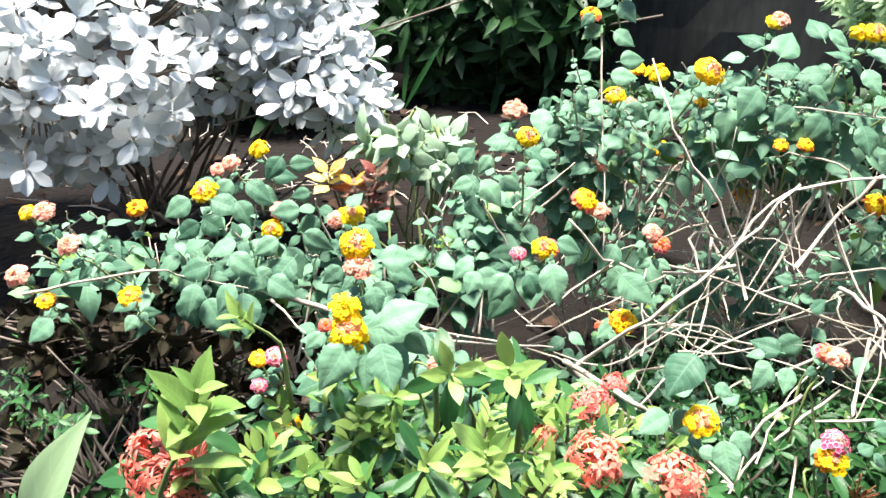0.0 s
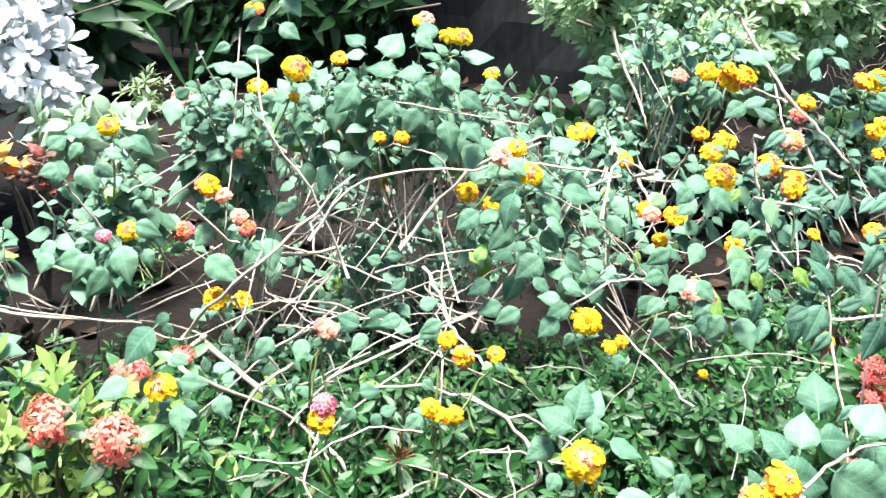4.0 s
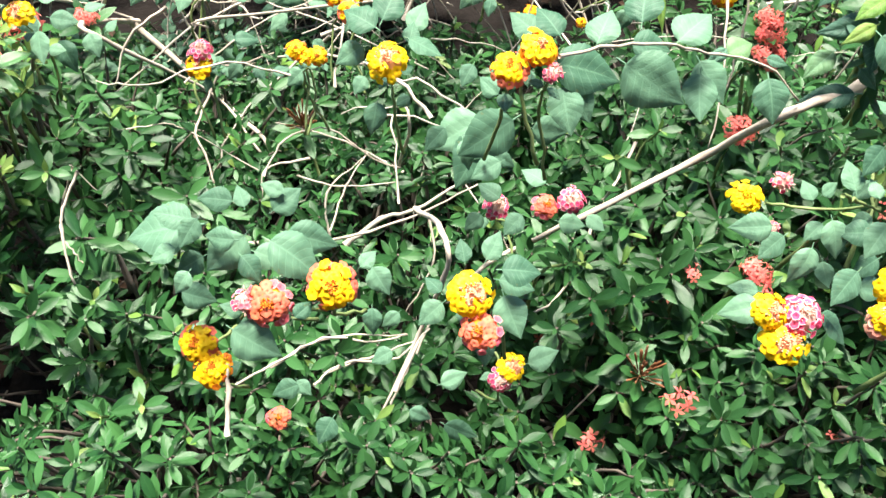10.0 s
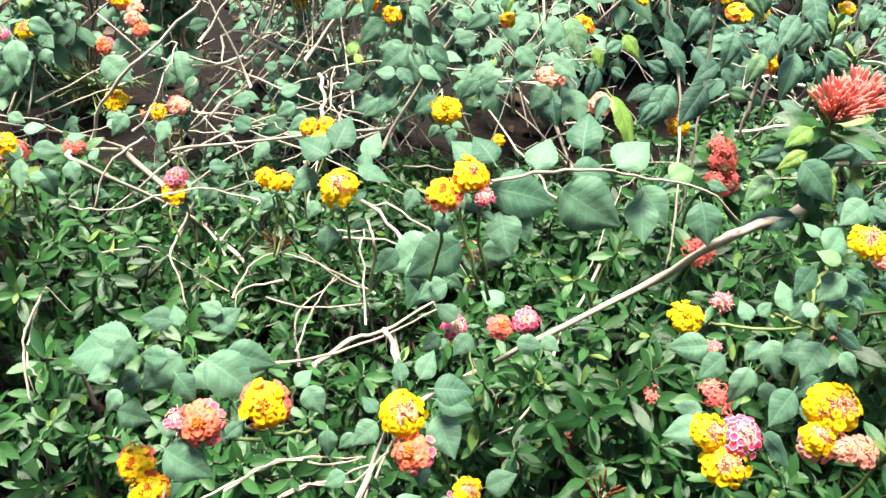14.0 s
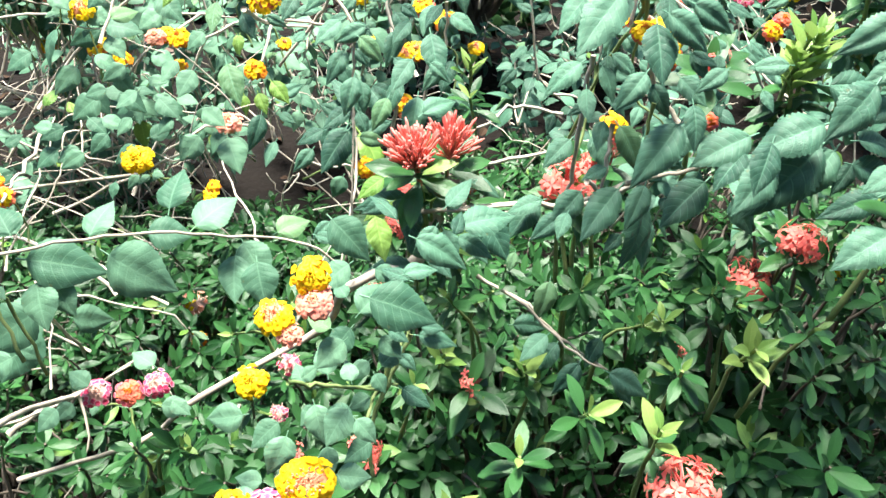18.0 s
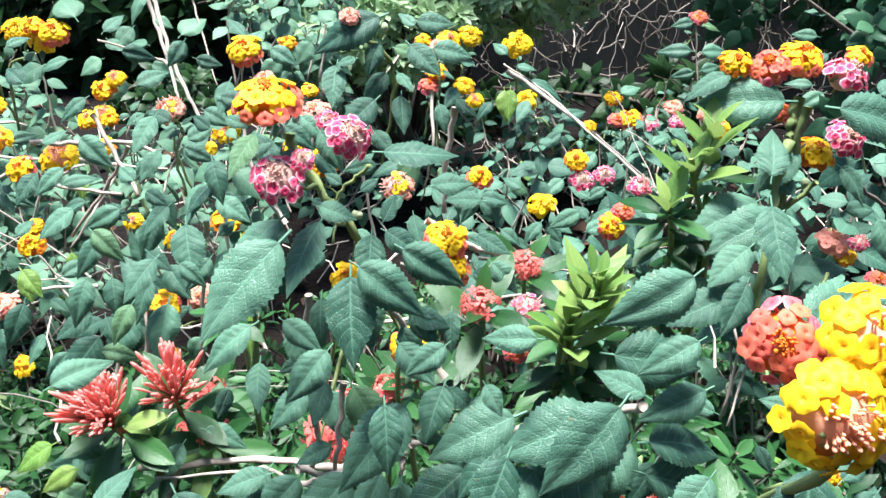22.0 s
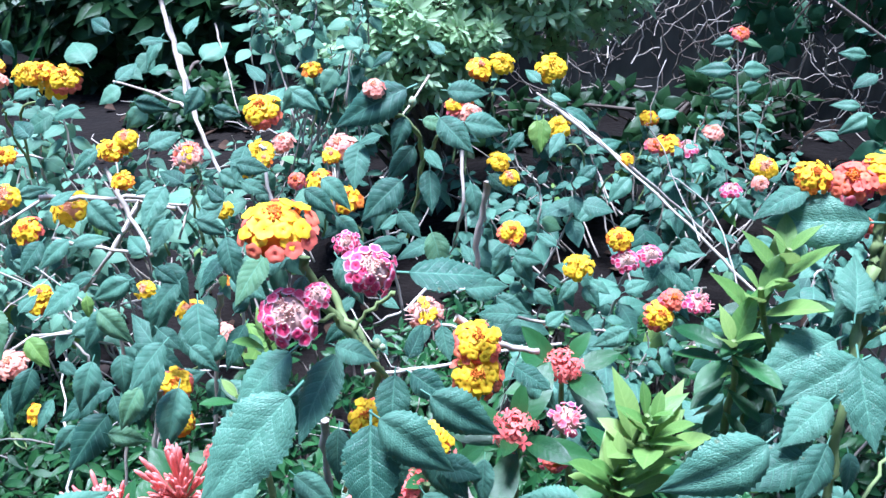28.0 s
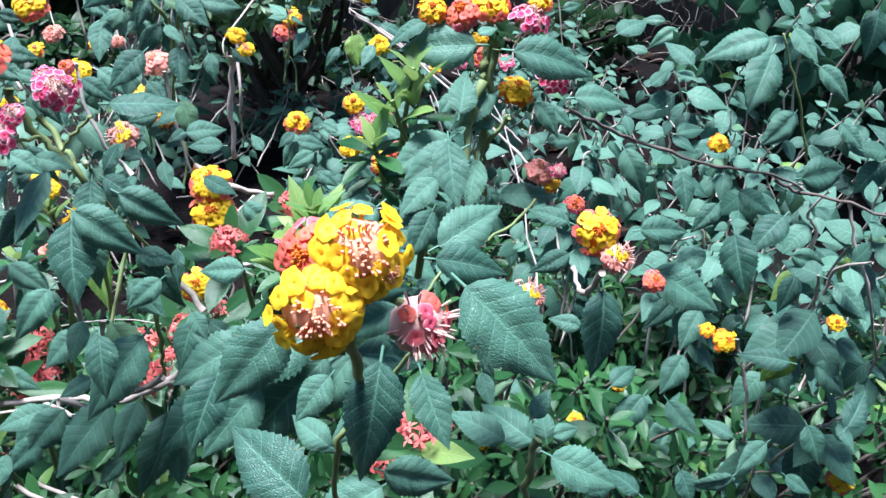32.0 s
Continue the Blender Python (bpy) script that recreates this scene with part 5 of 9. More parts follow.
leaf_at(0.228, 0.582, 0.395, 0.88, -0.33, -0.33, 0.021)
leaf_at(0.230, 1.087, 0.462, 0.96, -0.20, -0.20, 0.036)
leaf_at(0.238, 0.565, 0.356, 0.03, -0.65, -0.76, 0.038)
leaf_at(0.239, 1.128, 0.560, 0.97, 0.16, 0.16, 0.046)
leaf_at(0.240, 1.321, 0.601, -0.66, -0.54, -0.53, 0.032)
leaf_at(0.244, 1.036, 0.332, -0.53, -0.60, -0.59, 0.054)
leaf_at(0.251, 1.094, 0.334, 0.89, 0.32, 0.32, 0.043)
leaf_at(0.252, 1.150, 0.495, 0.81, -0.42, -0.41, 0.054)
leaf_at(0.257, 0.626, 0.343, 0.82, 0.41, 0.40, 0.024)
leaf_at(0.258, 1.092, 0.371, -0.48, 0.62, 0.62, 0.034)
leaf_at(0.259, 0.664, 0.302, 0.68, 0.52, 0.51, 0.020)
leaf_at(0.260, 1.333, 0.581, -0.86, -0.36, -0.35, 0.048)
leaf_at(0.264, 1.054, 0.287, -0.62, -0.56, -0.55, 0.047)
leaf_at(0.265, 1.386, 0.629, -0.34, 0.67, 0.66, 0.027)
leaf_at(0.265, 1.301, 0.632, -0.79, -0.44, -0.43, 0.039)
leaf_at(0.265, 0.609, 0.331, 0.37, -0.66, -0.65, 0.029)
leaf_at(0.271, 1.341, 0.570, 0.85, -0.37, -0.37, 0.046)
leaf_at(0.273, 1.008, 0.327, 0.24, -0.69, -0.68, 0.056)
leaf_at(0.278, 1.098, 0.304, -0.32, -0.67, -0.67, 0.071)
leaf_at(0.279, 1.051, 0.343, 0.97, 0.17, 0.17, 0.038)
leaf_at(0.282, 1.364, 0.614, 0.61, -0.56, -0.56, 0.047)
leaf_at(0.287, 1.030, 0.279, -0.26, -0.69, -0.68, 0.047)
leaf_at(0.317, 1.084, 0.513, -0.70, -0.51, -0.50, 0.041)
leaf_at(0.318, 0.670, 0.362, -0.57, -0.59, -0.58, 0.034)
leaf_at(0.335, 1.090, 0.511, 0.53, 0.61, 0.60, 0.060)
leaf_at(0.346, 1.056, 0.487, -0.71, -0.50, -0.50, 0.040)
leaf_at(0.349, 1.047, 0.531, -0.97, 0.16, 0.16, 0.043)
leaf_at(0.350, 1.093, 0.535, -0.77, 0.45, 0.45, 0.032)
leaf_at(0.351, 0.700, 0.341, -0.42, -0.65, -0.64, 0.032)
leaf_at(0.369, 1.097, 0.509, -0.70, -0.51, -0.50, 0.042)
leaf_at(0.380, 1.071, 0.516, -0.11, -0.71, -0.70, 0.049)
leaf_at(0.384, 0.653, 0.284, -0.79, -0.44, -0.43, 0.035)
leaf_at(0.389, 0.837, 0.270, -1.00, 0.02, 0.02, 0.023)
leaf_at(0.396, 1.100, 0.491, 0.32, -0.68, -0.67, 0.063)
leaf_at(0.406, 0.632, 0.310, 0.97, 0.17, 0.17, 0.028)
leaf_at(0.406, 0.665, 0.269, -0.54, -0.60, -0.59, 0.026)
leaf_at(0.409, 1.037, 0.549, -0.54, -0.60, -0.59, 0.056)
leaf_at(0.415, 0.846, 0.264, -0.91, 0.29, 0.29, 0.041)
leaf_at(0.420, 1.064, 0.590, -0.72, 0.50, 0.49, 0.043)
leaf_at(0.422, 0.648, 0.272, 0.70, -0.51, -0.50, 0.021)
leaf_at(0.423, 1.133, 0.567, -1.00, -0.00, -0.00, 0.036)
leaf_at(0.424, 1.127, 0.543, -0.88, -0.34, -0.33, 0.044)
leaf_at(0.425, 0.898, 0.223, -0.76, -0.46, -0.46, 0.037)
leaf_at(0.432, 0.688, 0.240, 0.95, 0.23, 0.22, 0.024)
leaf_at(0.439, 0.896, 0.318, 0.93, -0.25, -0.25, 0.025)
leaf_at(0.442, 1.078, 0.571, 0.55, 0.60, 0.59, 0.061)
leaf_at(0.443, 0.914, 0.326, -0.93, 0.25, 0.25, 0.025)
leaf_at(0.444, 0.897, 0.343, 0.96, 0.21, 0.21, 0.027)
leaf_at(0.447, 1.080, 0.521, -0.55, -0.59, -0.59, 0.059)
leaf_at(0.451, 0.882, 0.301, 0.86, 0.36, 0.36, 0.031)
leaf_at(0.453, 0.871, 0.256, 0.96, -0.20, -0.19, 0.033)
leaf_at(0.455, 0.203, 0.345, 0.95, -0.23, -0.23, 0.026)
leaf_at(0.457, 1.106, 0.581, -0.93, 0.27, 0.26, 0.027)
leaf_at(0.458, 0.889, 0.262, -0.88, -0.33, -0.33, 0.050)
leaf_at(0.459, 0.677, 0.378, -0.97, -0.17, -0.17, 0.028)
leaf_at(0.460, 0.211, 0.375, -0.93, -0.26, -0.26, 0.021)
leaf_at(0.463, 1.049, 0.521, -0.72, -0.50, -0.49, 0.041)
leaf_at(0.466, 0.895, 0.276, 0.45, -0.63, -0.63, 0.028)
leaf_at(0.469, 1.057, 0.560, -0.98, 0.14, 0.14, 0.051)
leaf_at(0.473, 0.230, 0.379, -0.99, -0.07, -0.07, 0.055)
leaf_at(0.475, 0.184, 0.381, -0.59, -0.57, -0.57, 0.019)
leaf_at(0.475, 0.217, 0.364, -0.86, -0.36, -0.36, 0.024)
leaf_at(0.475, 0.211, 0.396, -0.96, 0.20, 0.20, 0.029)
leaf_at(0.476, 0.727, 0.363, 0.97, 0.17, 0.17, 0.029)
leaf_at(0.477, 0.214, 0.399, -0.56, -0.59, -0.58, 0.024)
leaf_at(0.482, 0.647, 0.271, -0.70, -0.51, -0.50, 0.030)
leaf_at(0.483, 0.702, 0.279, 0.70, -0.51, -0.50, 0.021)
leaf_at(0.484, 1.049, 0.616, 0.84, -0.38, -0.38, 0.036)
leaf_at(0.488, 1.086, 0.536, 0.85, -0.38, -0.37, 0.038)
leaf_at(0.489, 0.182, 0.334, 0.85, -0.38, -0.38, 0.040)
leaf_at(0.491, 0.251, 0.381, -0.99, 0.12, 0.12, 0.028)
leaf_at(0.498, 0.308, 0.134, 0.65, -0.54, -0.54, 0.022)
leaf_at(0.498, 0.208, 0.373, 0.71, -0.50, -0.49, 0.023)
leaf_at(0.499, 0.231, 0.356, 0.95, -0.23, -0.23, 0.027)
leaf_at(0.502, 0.202, 0.389, -1.00, 0.01, 0.01, 0.024)
leaf_at(0.502, 1.044, 0.515, -0.46, -0.63, -0.62, 0.053)
leaf_at(0.505, 0.831, 0.271, -0.65, -0.54, -0.53, 0.030)
leaf_at(0.505, 0.219, 0.383, -0.70, -0.51, -0.50, 0.039)
leaf_at(0.505, 0.215, 0.402, -0.26, 0.69, 0.68, 0.017)
leaf_at(0.506, 0.697, 0.362, -0.89, -0.33, -0.32, 0.031)
leaf_at(0.510, 0.281, 0.159, -0.93, -0.25, -0.25, 0.029)
leaf_at(0.511, 0.747, 0.325, -0.89, -0.32, -0.32, 0.033)
leaf_at(0.511, 0.221, 0.376, 0.89, -0.32, -0.32, 0.046)
leaf_at(0.513, 1.067, 0.557, -1.00, 0.00, 0.00, 0.052)
leaf_at(0.514, 0.237, 0.382, 0.78, 0.45, 0.44, 0.027)
leaf_at(0.515, 1.109, 0.589, -0.19, 0.70, 0.69, 0.053)
leaf_at(0.520, 0.236, 0.368, 0.97, -0.16, -0.16, 0.039)
leaf_at(0.526, 1.065, 0.509, 0.28, -0.68, -0.67, 0.041)
leaf_at(0.526, 0.242, 0.394, -0.89, 0.32, 0.32, 0.019)
leaf_at(0.527, 1.024, 0.575, 0.44, -0.64, -0.63, 0.042)
leaf_at(0.529, 1.050, 0.577, -0.85, 0.38, 0.37, 0.037)
leaf_at(0.530, 1.006, 0.509, 0.19, -0.70, -0.69, 0.047)
leaf_at(0.533, 0.178, 0.343, 0.71, 0.50, 0.49, 0.017)
leaf_at(0.534, 0.292, 0.102, -0.52, -0.61, -0.60, 0.033)
leaf_at(0.542, 0.991, 0.552, 0.79, -0.43, -0.43, 0.046)
leaf_at(0.546, 1.087, 0.544, -0.89, -0.33, -0.32, 0.044)
leaf_at(0.549, 0.978, 0.517, 0.59, -0.58, -0.57, 0.045)
leaf_at(0.552, 0.795, 0.384, 0.50, 0.62, 0.61, 0.035, 1)
leaf_at(0.553, 1.072, 0.580, 1.00, 0.00, 0.00, 0.053)
leaf_at(0.558, 0.804, 0.453, -0.84, -0.39, -0.39, 0.040)
leaf_at(0.562, 1.068, 0.499, 0.59, -0.58, -0.57, 0.049)
leaf_at(0.567, 0.851, 0.355, -0.50, 0.62, 0.61, 0.024, 1)
leaf_at(0.568, 0.355, 0.184, -0.00, -0.71, -0.70, 0.029)
leaf_at(0.569, 0.424, 0.411, -0.85, -0.37, -0.36, 0.030)
leaf_at(0.569, 0.405, 0.394, -0.55, -0.60, -0.59, 0.019)
leaf_at(0.573, 0.211, 0.357, 0.71, 0.50, 0.49, 0.017)
leaf_at(0.574, 0.980, 0.563, 1.00, -0.00, -0.00, 0.033)
leaf_at(0.576, 0.993, 0.481, -0.35, -0.67, -0.66, 0.048)
leaf_at(0.577, 0.795, 0.361, -0.92, -0.28, -0.28, 0.036)
leaf_at(0.578, 0.400, 0.375, -0.18, -0.70, -0.69, 0.029)
leaf_at(0.580, 0.419, 0.429, 0.39, 0.66, 0.65, 0.039)
leaf_at(0.581, 0.410, 0.429, -0.82, 0.41, 0.40, 0.036)
leaf_at(0.581, 0.211, 0.362, 0.51, -0.61, -0.60, 0.024)
leaf_at(0.585, 0.815, 0.518, 0.71, -0.50, -0.49, 0.033)
leaf_at(0.588, 0.821, 0.445, -0.98, -0.13, -0.13, 0.039)
leaf_at(0.591, 0.310, 0.171, -0.90, -0.31, -0.30, 0.025)
leaf_at(0.592, 0.788, 0.334, -0.92, -0.28, -0.27, 0.036)
leaf_at(0.595, 0.357, 0.174, -0.72, -0.50, -0.49, 0.024)
leaf_at(0.596, 0.796, 0.484, -0.48, -0.62, -0.62, 0.050)
leaf_at(0.598, 0.860, 0.495, -0.91, -0.30, -0.30, 0.037)
leaf_at(0.599, 1.015, 0.498, 0.85, -0.38, -0.37, 0.036)
leaf_at(0.600, 0.399, 0.430, 0.89, -0.33, -0.33, 0.033)
leaf_at(0.601, 0.278, 0.128, 0.89, -0.32, -0.32, 0.025)
leaf_at(0.602, 0.448, 0.408, 0.51, 0.61, 0.60, 0.032)
leaf_at(0.602, 0.817, 0.432, -0.63, -0.55, -0.54, 0.048)
leaf_at(0.602, 0.433, 0.405, 0.24, 0.69, 0.68, 0.022)
leaf_at(0.605, 0.440, 0.354, -0.90, -0.32, -0.31, 0.017)
leaf_at(0.607, 0.813, 0.397, 0.73, -0.49, -0.48, 0.034)
leaf_at(0.609, 0.756, 0.344, -0.85, -0.37, -0.36, 0.039)
leaf_at(0.610, 1.028, 0.566, -0.93, 0.27, 0.27, 0.026)
leaf_at(0.615, 0.825, 0.494, 0.90, -0.31, -0.31, 0.037)
leaf_at(0.616, 0.759, 0.387, 0.73, -0.49, -0.48, 0.032)
leaf_at(0.617, 0.889, 0.507, -0.97, 0.16, 0.16, 0.038)
leaf_at(0.619, 0.824, 0.360, -0.53, -0.60, -0.59, 0.045)
leaf_at(0.623, 0.869, 0.462, -0.88, -0.34, -0.33, 0.050)
leaf_at(0.625, 0.646, 0.396, -0.79, -0.43, -0.43, 0.033)
leaf_at(0.625, 0.643, 0.417, -0.97, 0.19, 0.18, 0.027)
leaf_at(0.628, 0.286, 0.150, 0.94, 0.25, 0.25, 0.030)
leaf_at(0.629, 0.784, 0.453, 0.90, -0.31, -0.30, 0.036)
leaf_at(0.629, 0.212, 0.333, -0.64, 0.55, 0.54, 0.017)
leaf_at(0.631, 0.200, 0.340, -0.76, -0.46, -0.46, 0.025)
leaf_at(0.632, 0.298, 0.082, 0.89, -0.32, -0.32, 0.039)
leaf_at(0.634, 0.775, 0.407, -0.78, -0.44, -0.44, 0.046)
leaf_at(0.635, 0.834, 0.525, 0.99, 0.11, 0.11, 0.047)
leaf_at(0.636, 0.823, 0.421, 0.59, -0.58, -0.57, 0.039)
leaf_at(0.636, 0.826, 0.464, 0.58, -0.58, -0.57, 0.038)
leaf_at(0.636, 0.403, 0.348, -0.71, -0.50, -0.49, 0.030)
leaf_at(0.641, 0.725, 0.397, 0.97, -0.17, -0.17, 0.033)
leaf_at(0.644, 0.226, 0.347, -0.10, 0.71, 0.70, 0.019)
leaf_at(0.644, 0.788, 0.486, 0.98, -0.12, -0.12, 0.048)
leaf_at(0.646, 0.376, 0.355, 0.36, -0.67, -0.66, 0.028)
leaf_at(0.653, 0.361, 0.429, -0.51, -0.61, -0.61, 0.021)
leaf_at(0.653, 0.773, 0.408, 0.90, -0.30, -0.30, 0.036)
leaf_at(0.655, 0.208, 0.365, 0.53, 0.60, 0.60, 0.024)
leaf_at(0.658, 0.838, 0.488, 0.85, -0.38, -0.37, 0.046)
leaf_at(0.662, 0.199, 0.368, 1.00, -0.01, -0.01, 0.030)
leaf_at(0.664, 0.226, 0.335, 0.99, -0.11, -0.11, 0.031)
leaf_at(0.665, 0.382, 0.344, 0.30, -0.68, -0.67, 0.017)
leaf_at(0.667, 0.201, 0.349, 0.34, -0.67, -0.66, 0.035)
leaf_at(0.667, 0.206, 0.338, 0.70, -0.51, -0.50, 0.024)
leaf_at(0.670, 0.361, 0.348, 0.88, -0.33, -0.33, 0.022)
leaf_at(0.671, 0.409, 0.343, 0.56, 0.59, 0.58, 0.020)
leaf_at(0.672, 0.432, 0.340, -0.88, -0.34, -0.34, 0.057)
leaf_at(0.672, 0.760, 0.348, -0.86, -0.36, -0.36, 0.040)
leaf_at(0.673, 0.421, 0.241, -0.72, -0.50, -0.49, 0.025)
leaf_at(0.674, 0.403, 0.346, -0.54, -0.60, -0.59, 0.060)
leaf_at(0.675, 0.389, 0.339, -0.86, -0.36, -0.36, 0.031)
leaf_at(0.679, 0.343, 0.354, -0.89, -0.32, -0.31, 0.030)
leaf_at(0.682, 0.825, 0.442, 0.90, -0.31, -0.30, 0.037)
leaf_at(0.682, 0.430, 0.360, -0.79, 0.44, 0.43, 0.027)
leaf_at(0.682, 0.792, 0.420, 0.96, -0.21, -0.21, 0.027)
leaf_at(0.685, 0.614, 0.371, -0.32, -0.67, -0.66, 0.021)
leaf_at(0.690, 0.422, 0.254, -0.79, 0.44, 0.43, 0.029)
leaf_at(0.693, 0.376, 0.375, -0.84, -0.39, -0.39, 0.060)
leaf_at(0.699, 0.342, 0.303, -0.70, -0.51, -0.50, 0.026)
leaf_at(0.701, 0.641, 0.527, 0.81, 0.42, 0.41, 0.030)
leaf_at(0.701, 0.356, 0.448, -0.67, 0.53, 0.52, 0.033)
leaf_at(0.701, 0.340, 0.440, 0.99, -0.10, -0.09, 0.059)
leaf_at(0.701, 0.391, 0.354, 0.99, -0.12, -0.12, 0.035)
leaf_at(0.708, 0.585, 0.478, -0.98, -0.14, -0.14, 0.025)
leaf_at(0.708, 0.561, 0.445, -0.64, -0.55, -0.54, 0.028)
leaf_at(0.710, 0.324, 0.135, 0.95, 0.21, 0.21, 0.037)
leaf_at(0.710, 0.327, 0.463, -0.50, 0.62, 0.61, 0.031)
leaf_at(0.711, 0.656, 0.398, 0.89, 0.32, 0.32, 0.030)
leaf_at(0.714, 0.336, 0.428, 0.14, -0.71, -0.70, 0.040)
leaf_at(0.719, 0.605, 0.443, -0.76, -0.47, -0.46, 0.026)
leaf_at(0.721, 0.592, 0.568, -0.72, -0.49, -0.48, 0.024)
leaf_at(0.721, 0.613, 0.493, -0.82, -0.41, -0.40, 0.030)
leaf_at(0.722, 0.341, 0.422, 0.45, -0.64, -0.63, 0.031)
leaf_at(0.726, 0.637, 0.577, -0.96, 0.21, 0.20, 0.021)
leaf_at(0.733, 0.593, 0.474, -0.82, -0.40, -0.40, 0.029)
leaf_at(0.738, 0.459, 0.245, -0.79, 0.44, 0.43, 0.031)
leaf_at(0.742, 0.427, 0.227, 0.98, -0.15, -0.15, 0.031)
leaf_at(0.742, 0.366, 0.437, 0.34, 0.67, 0.66, 0.037)
leaf_at(0.744, 0.601, 0.465, 0.68, -0.52, -0.52, 0.032)
leaf_at(0.752, 0.630, 0.554, 0.74, -0.48, -0.47, 0.036)
leaf_at(0.754, 0.647, 0.535, -0.81, -0.41, -0.41, 0.031)
leaf_at(0.755, 0.352, 0.438, 0.82, -0.41, -0.40, 0.061)
leaf_at(0.762, 0.592, 0.447, -0.76, -0.46, -0.45, 0.026)
leaf_at(0.764, 0.976, 0.421, 0.03, -0.69, -0.72, 0.029, 1)
leaf_at(0.764, 0.637, 0.490, -0.64, -0.55, -0.54, 0.031)
leaf_at(0.764, 0.401, 0.256, 0.69, -0.51, -0.51, 0.024)
leaf_at(0.768, 0.977, 0.421, -0.07, -0.77, -0.64, 0.032, 1)
leaf_at(0.768, 1.118, 0.536, -0.85, -0.38, -0.37, 0.039)
leaf_at(0.772, 0.396, 0.427, 1.00, -0.04, -0.04, 0.038)
leaf_at(0.773, 1.121, 0.561, 0.74, -0.48, -0.47, 0.031)
leaf_at(0.776, 0.608, 0.561, -0.63, -0.56, -0.55, 0.018, 1)
leaf_at(0.782, 0.864, 0.373, 0.15, -0.56, -0.81, 0.029, 1)
leaf_at(0.783, 0.597, 0.427, -0.57, -0.58, -0.58, 0.035)
leaf_at(0.784, 0.607, 0.451, 0.67, -0.53, -0.52, 0.033)
leaf_at(0.788, 0.418, 0.429, 0.13, 0.71, 0.70, 0.044)
leaf_at(0.789, 0.593, 0.494, -0.56, -0.59, -0.58, 0.034)
leaf_at(0.793, 1.122, 0.509, -0.65, -0.54, -0.54, 0.041)
leaf_at(0.795, 0.667, 0.393, -0.00, -0.73, -0.68, 0.042)
leaf_at(0.798, 0.618, 0.522, -0.75, -0.47, -0.46, 0.026)
leaf_at(0.802, 0.629, 0.564, 0.74, 0.48, 0.47, 0.027)
leaf_at(0.804, 0.658, 0.482, 0.24, -0.69, -0.68, 0.052)
leaf_at(0.804, 0.611, 0.420, 0.28, -0.68, -0.67, 0.044)
leaf_at(0.805, 1.151, 0.572, -0.64, -0.55, -0.54, 0.042)
leaf_at(0.807, 1.194, 0.536, -0.96, 0.21, 0.20, 0.039)
leaf_at(0.808, 1.169, 0.515, 0.96, -0.21, -0.20, 0.039)
leaf_at(0.809, 0.395, 0.426, 0.71, 0.50, 0.50, 0.046)
leaf_at(0.813, 0.616, 0.552, -0.24, -0.69, -0.68, 0.036)
leaf_at(0.821, 0.708, 0.549, 0.92, 0.29, 0.28, 0.025)
leaf_at(0.823, 0.675, 0.526, 0.35, -0.67, -0.66, 0.034)
leaf_at(0.830, 1.151, 0.581, 0.92, -0.27, -0.27, 0.028)
leaf_at(0.830, 0.642, 0.459, -0.96, 0.21, 0.21, 0.024)
leaf_at(0.833, 0.653, 0.449, 0.33, -0.67, -0.66, 0.027, 1)
leaf_at(0.834, 0.714, 0.628, 0.73, 0.49, 0.48, 0.023)
leaf_at(0.838, 0.639, 0.433, -0.18, -0.70, -0.69, 0.044)
leaf_at(0.840, 0.426, 0.403, 0.48, -0.62, -0.62, 0.046)
leaf_at(0.840, 0.408, 0.402, -0.12, -0.71, -0.70, 0.045)
leaf_at(0.844, 0.764, 0.604, -0.86, -0.36, -0.35, 0.033)
leaf_at(0.846, 1.199, 0.544, 0.57, 0.59, 0.58, 0.056)
leaf_at(0.850, 0.676, 0.431, 0.81, 0.42, 0.41, 0.035)
leaf_at(0.851, 0.700, 0.600, -0.71, 0.50, 0.49, 0.031)
leaf_at(0.851, 0.634, 0.403, -0.48, -0.63, -0.62, 0.033)
leaf_at(0.852, 0.614, 0.474, 0.61, -0.56, -0.55, 0.031, 1)
leaf_at(0.852, 0.648, 0.427, 0.80, -0.43, -0.43, 0.022)
leaf_at(0.853, 0.620, 0.535, 0.86, -0.36, -0.36, 0.024)
leaf_at(0.864, 0.255, 0.361, -0.99, -0.09, -0.09, 0.031)
leaf_at(0.866, 0.346, 0.431, 0.15, -0.70, -0.69, 0.038)
leaf_at(0.866, 0.433, 0.399, 0.85, 0.38, 0.37, 0.034)
leaf_at(0.869, 0.252, 0.299, -0.98, 0.15, 0.15, 0.024)
leaf_at(0.869, 0.763, 0.608, -0.99, -0.10, -0.10, 0.035)
leaf_at(0.869, 0.240, 0.299, -0.97, -0.18, -0.18, 0.034)
leaf_at(0.872, 0.785, 0.637, -0.57, 0.59, 0.58, 0.045)
leaf_at(0.872, 0.653, 0.563, 0.87, 0.36, 0.35, 0.025)
leaf_at(0.877, 0.661, 0.524, 0.91, 0.29, 0.29, 0.031)
leaf_at(0.883, 0.272, 0.340, -0.80, -0.43, -0.42, 0.030)
leaf_at(0.886, 0.741, 0.580, -0.79, -0.44, -0.43, 0.035)
leaf_at(0.886, 0.554, 0.525, 0.51, 0.61, 0.61, 0.019)
leaf_at(0.889, 0.610, 0.557, -0.55, -0.60, -0.59, 0.032)
leaf_at(0.890, 0.248, 0.351, -0.33, -0.67, -0.66, 0.032)
leaf_at(0.894, 0.220, 0.313, 0.75, -0.47, -0.46, 0.034)
leaf_at(0.894, 0.582, 0.415, -0.61, -0.56, -0.55, 0.032)
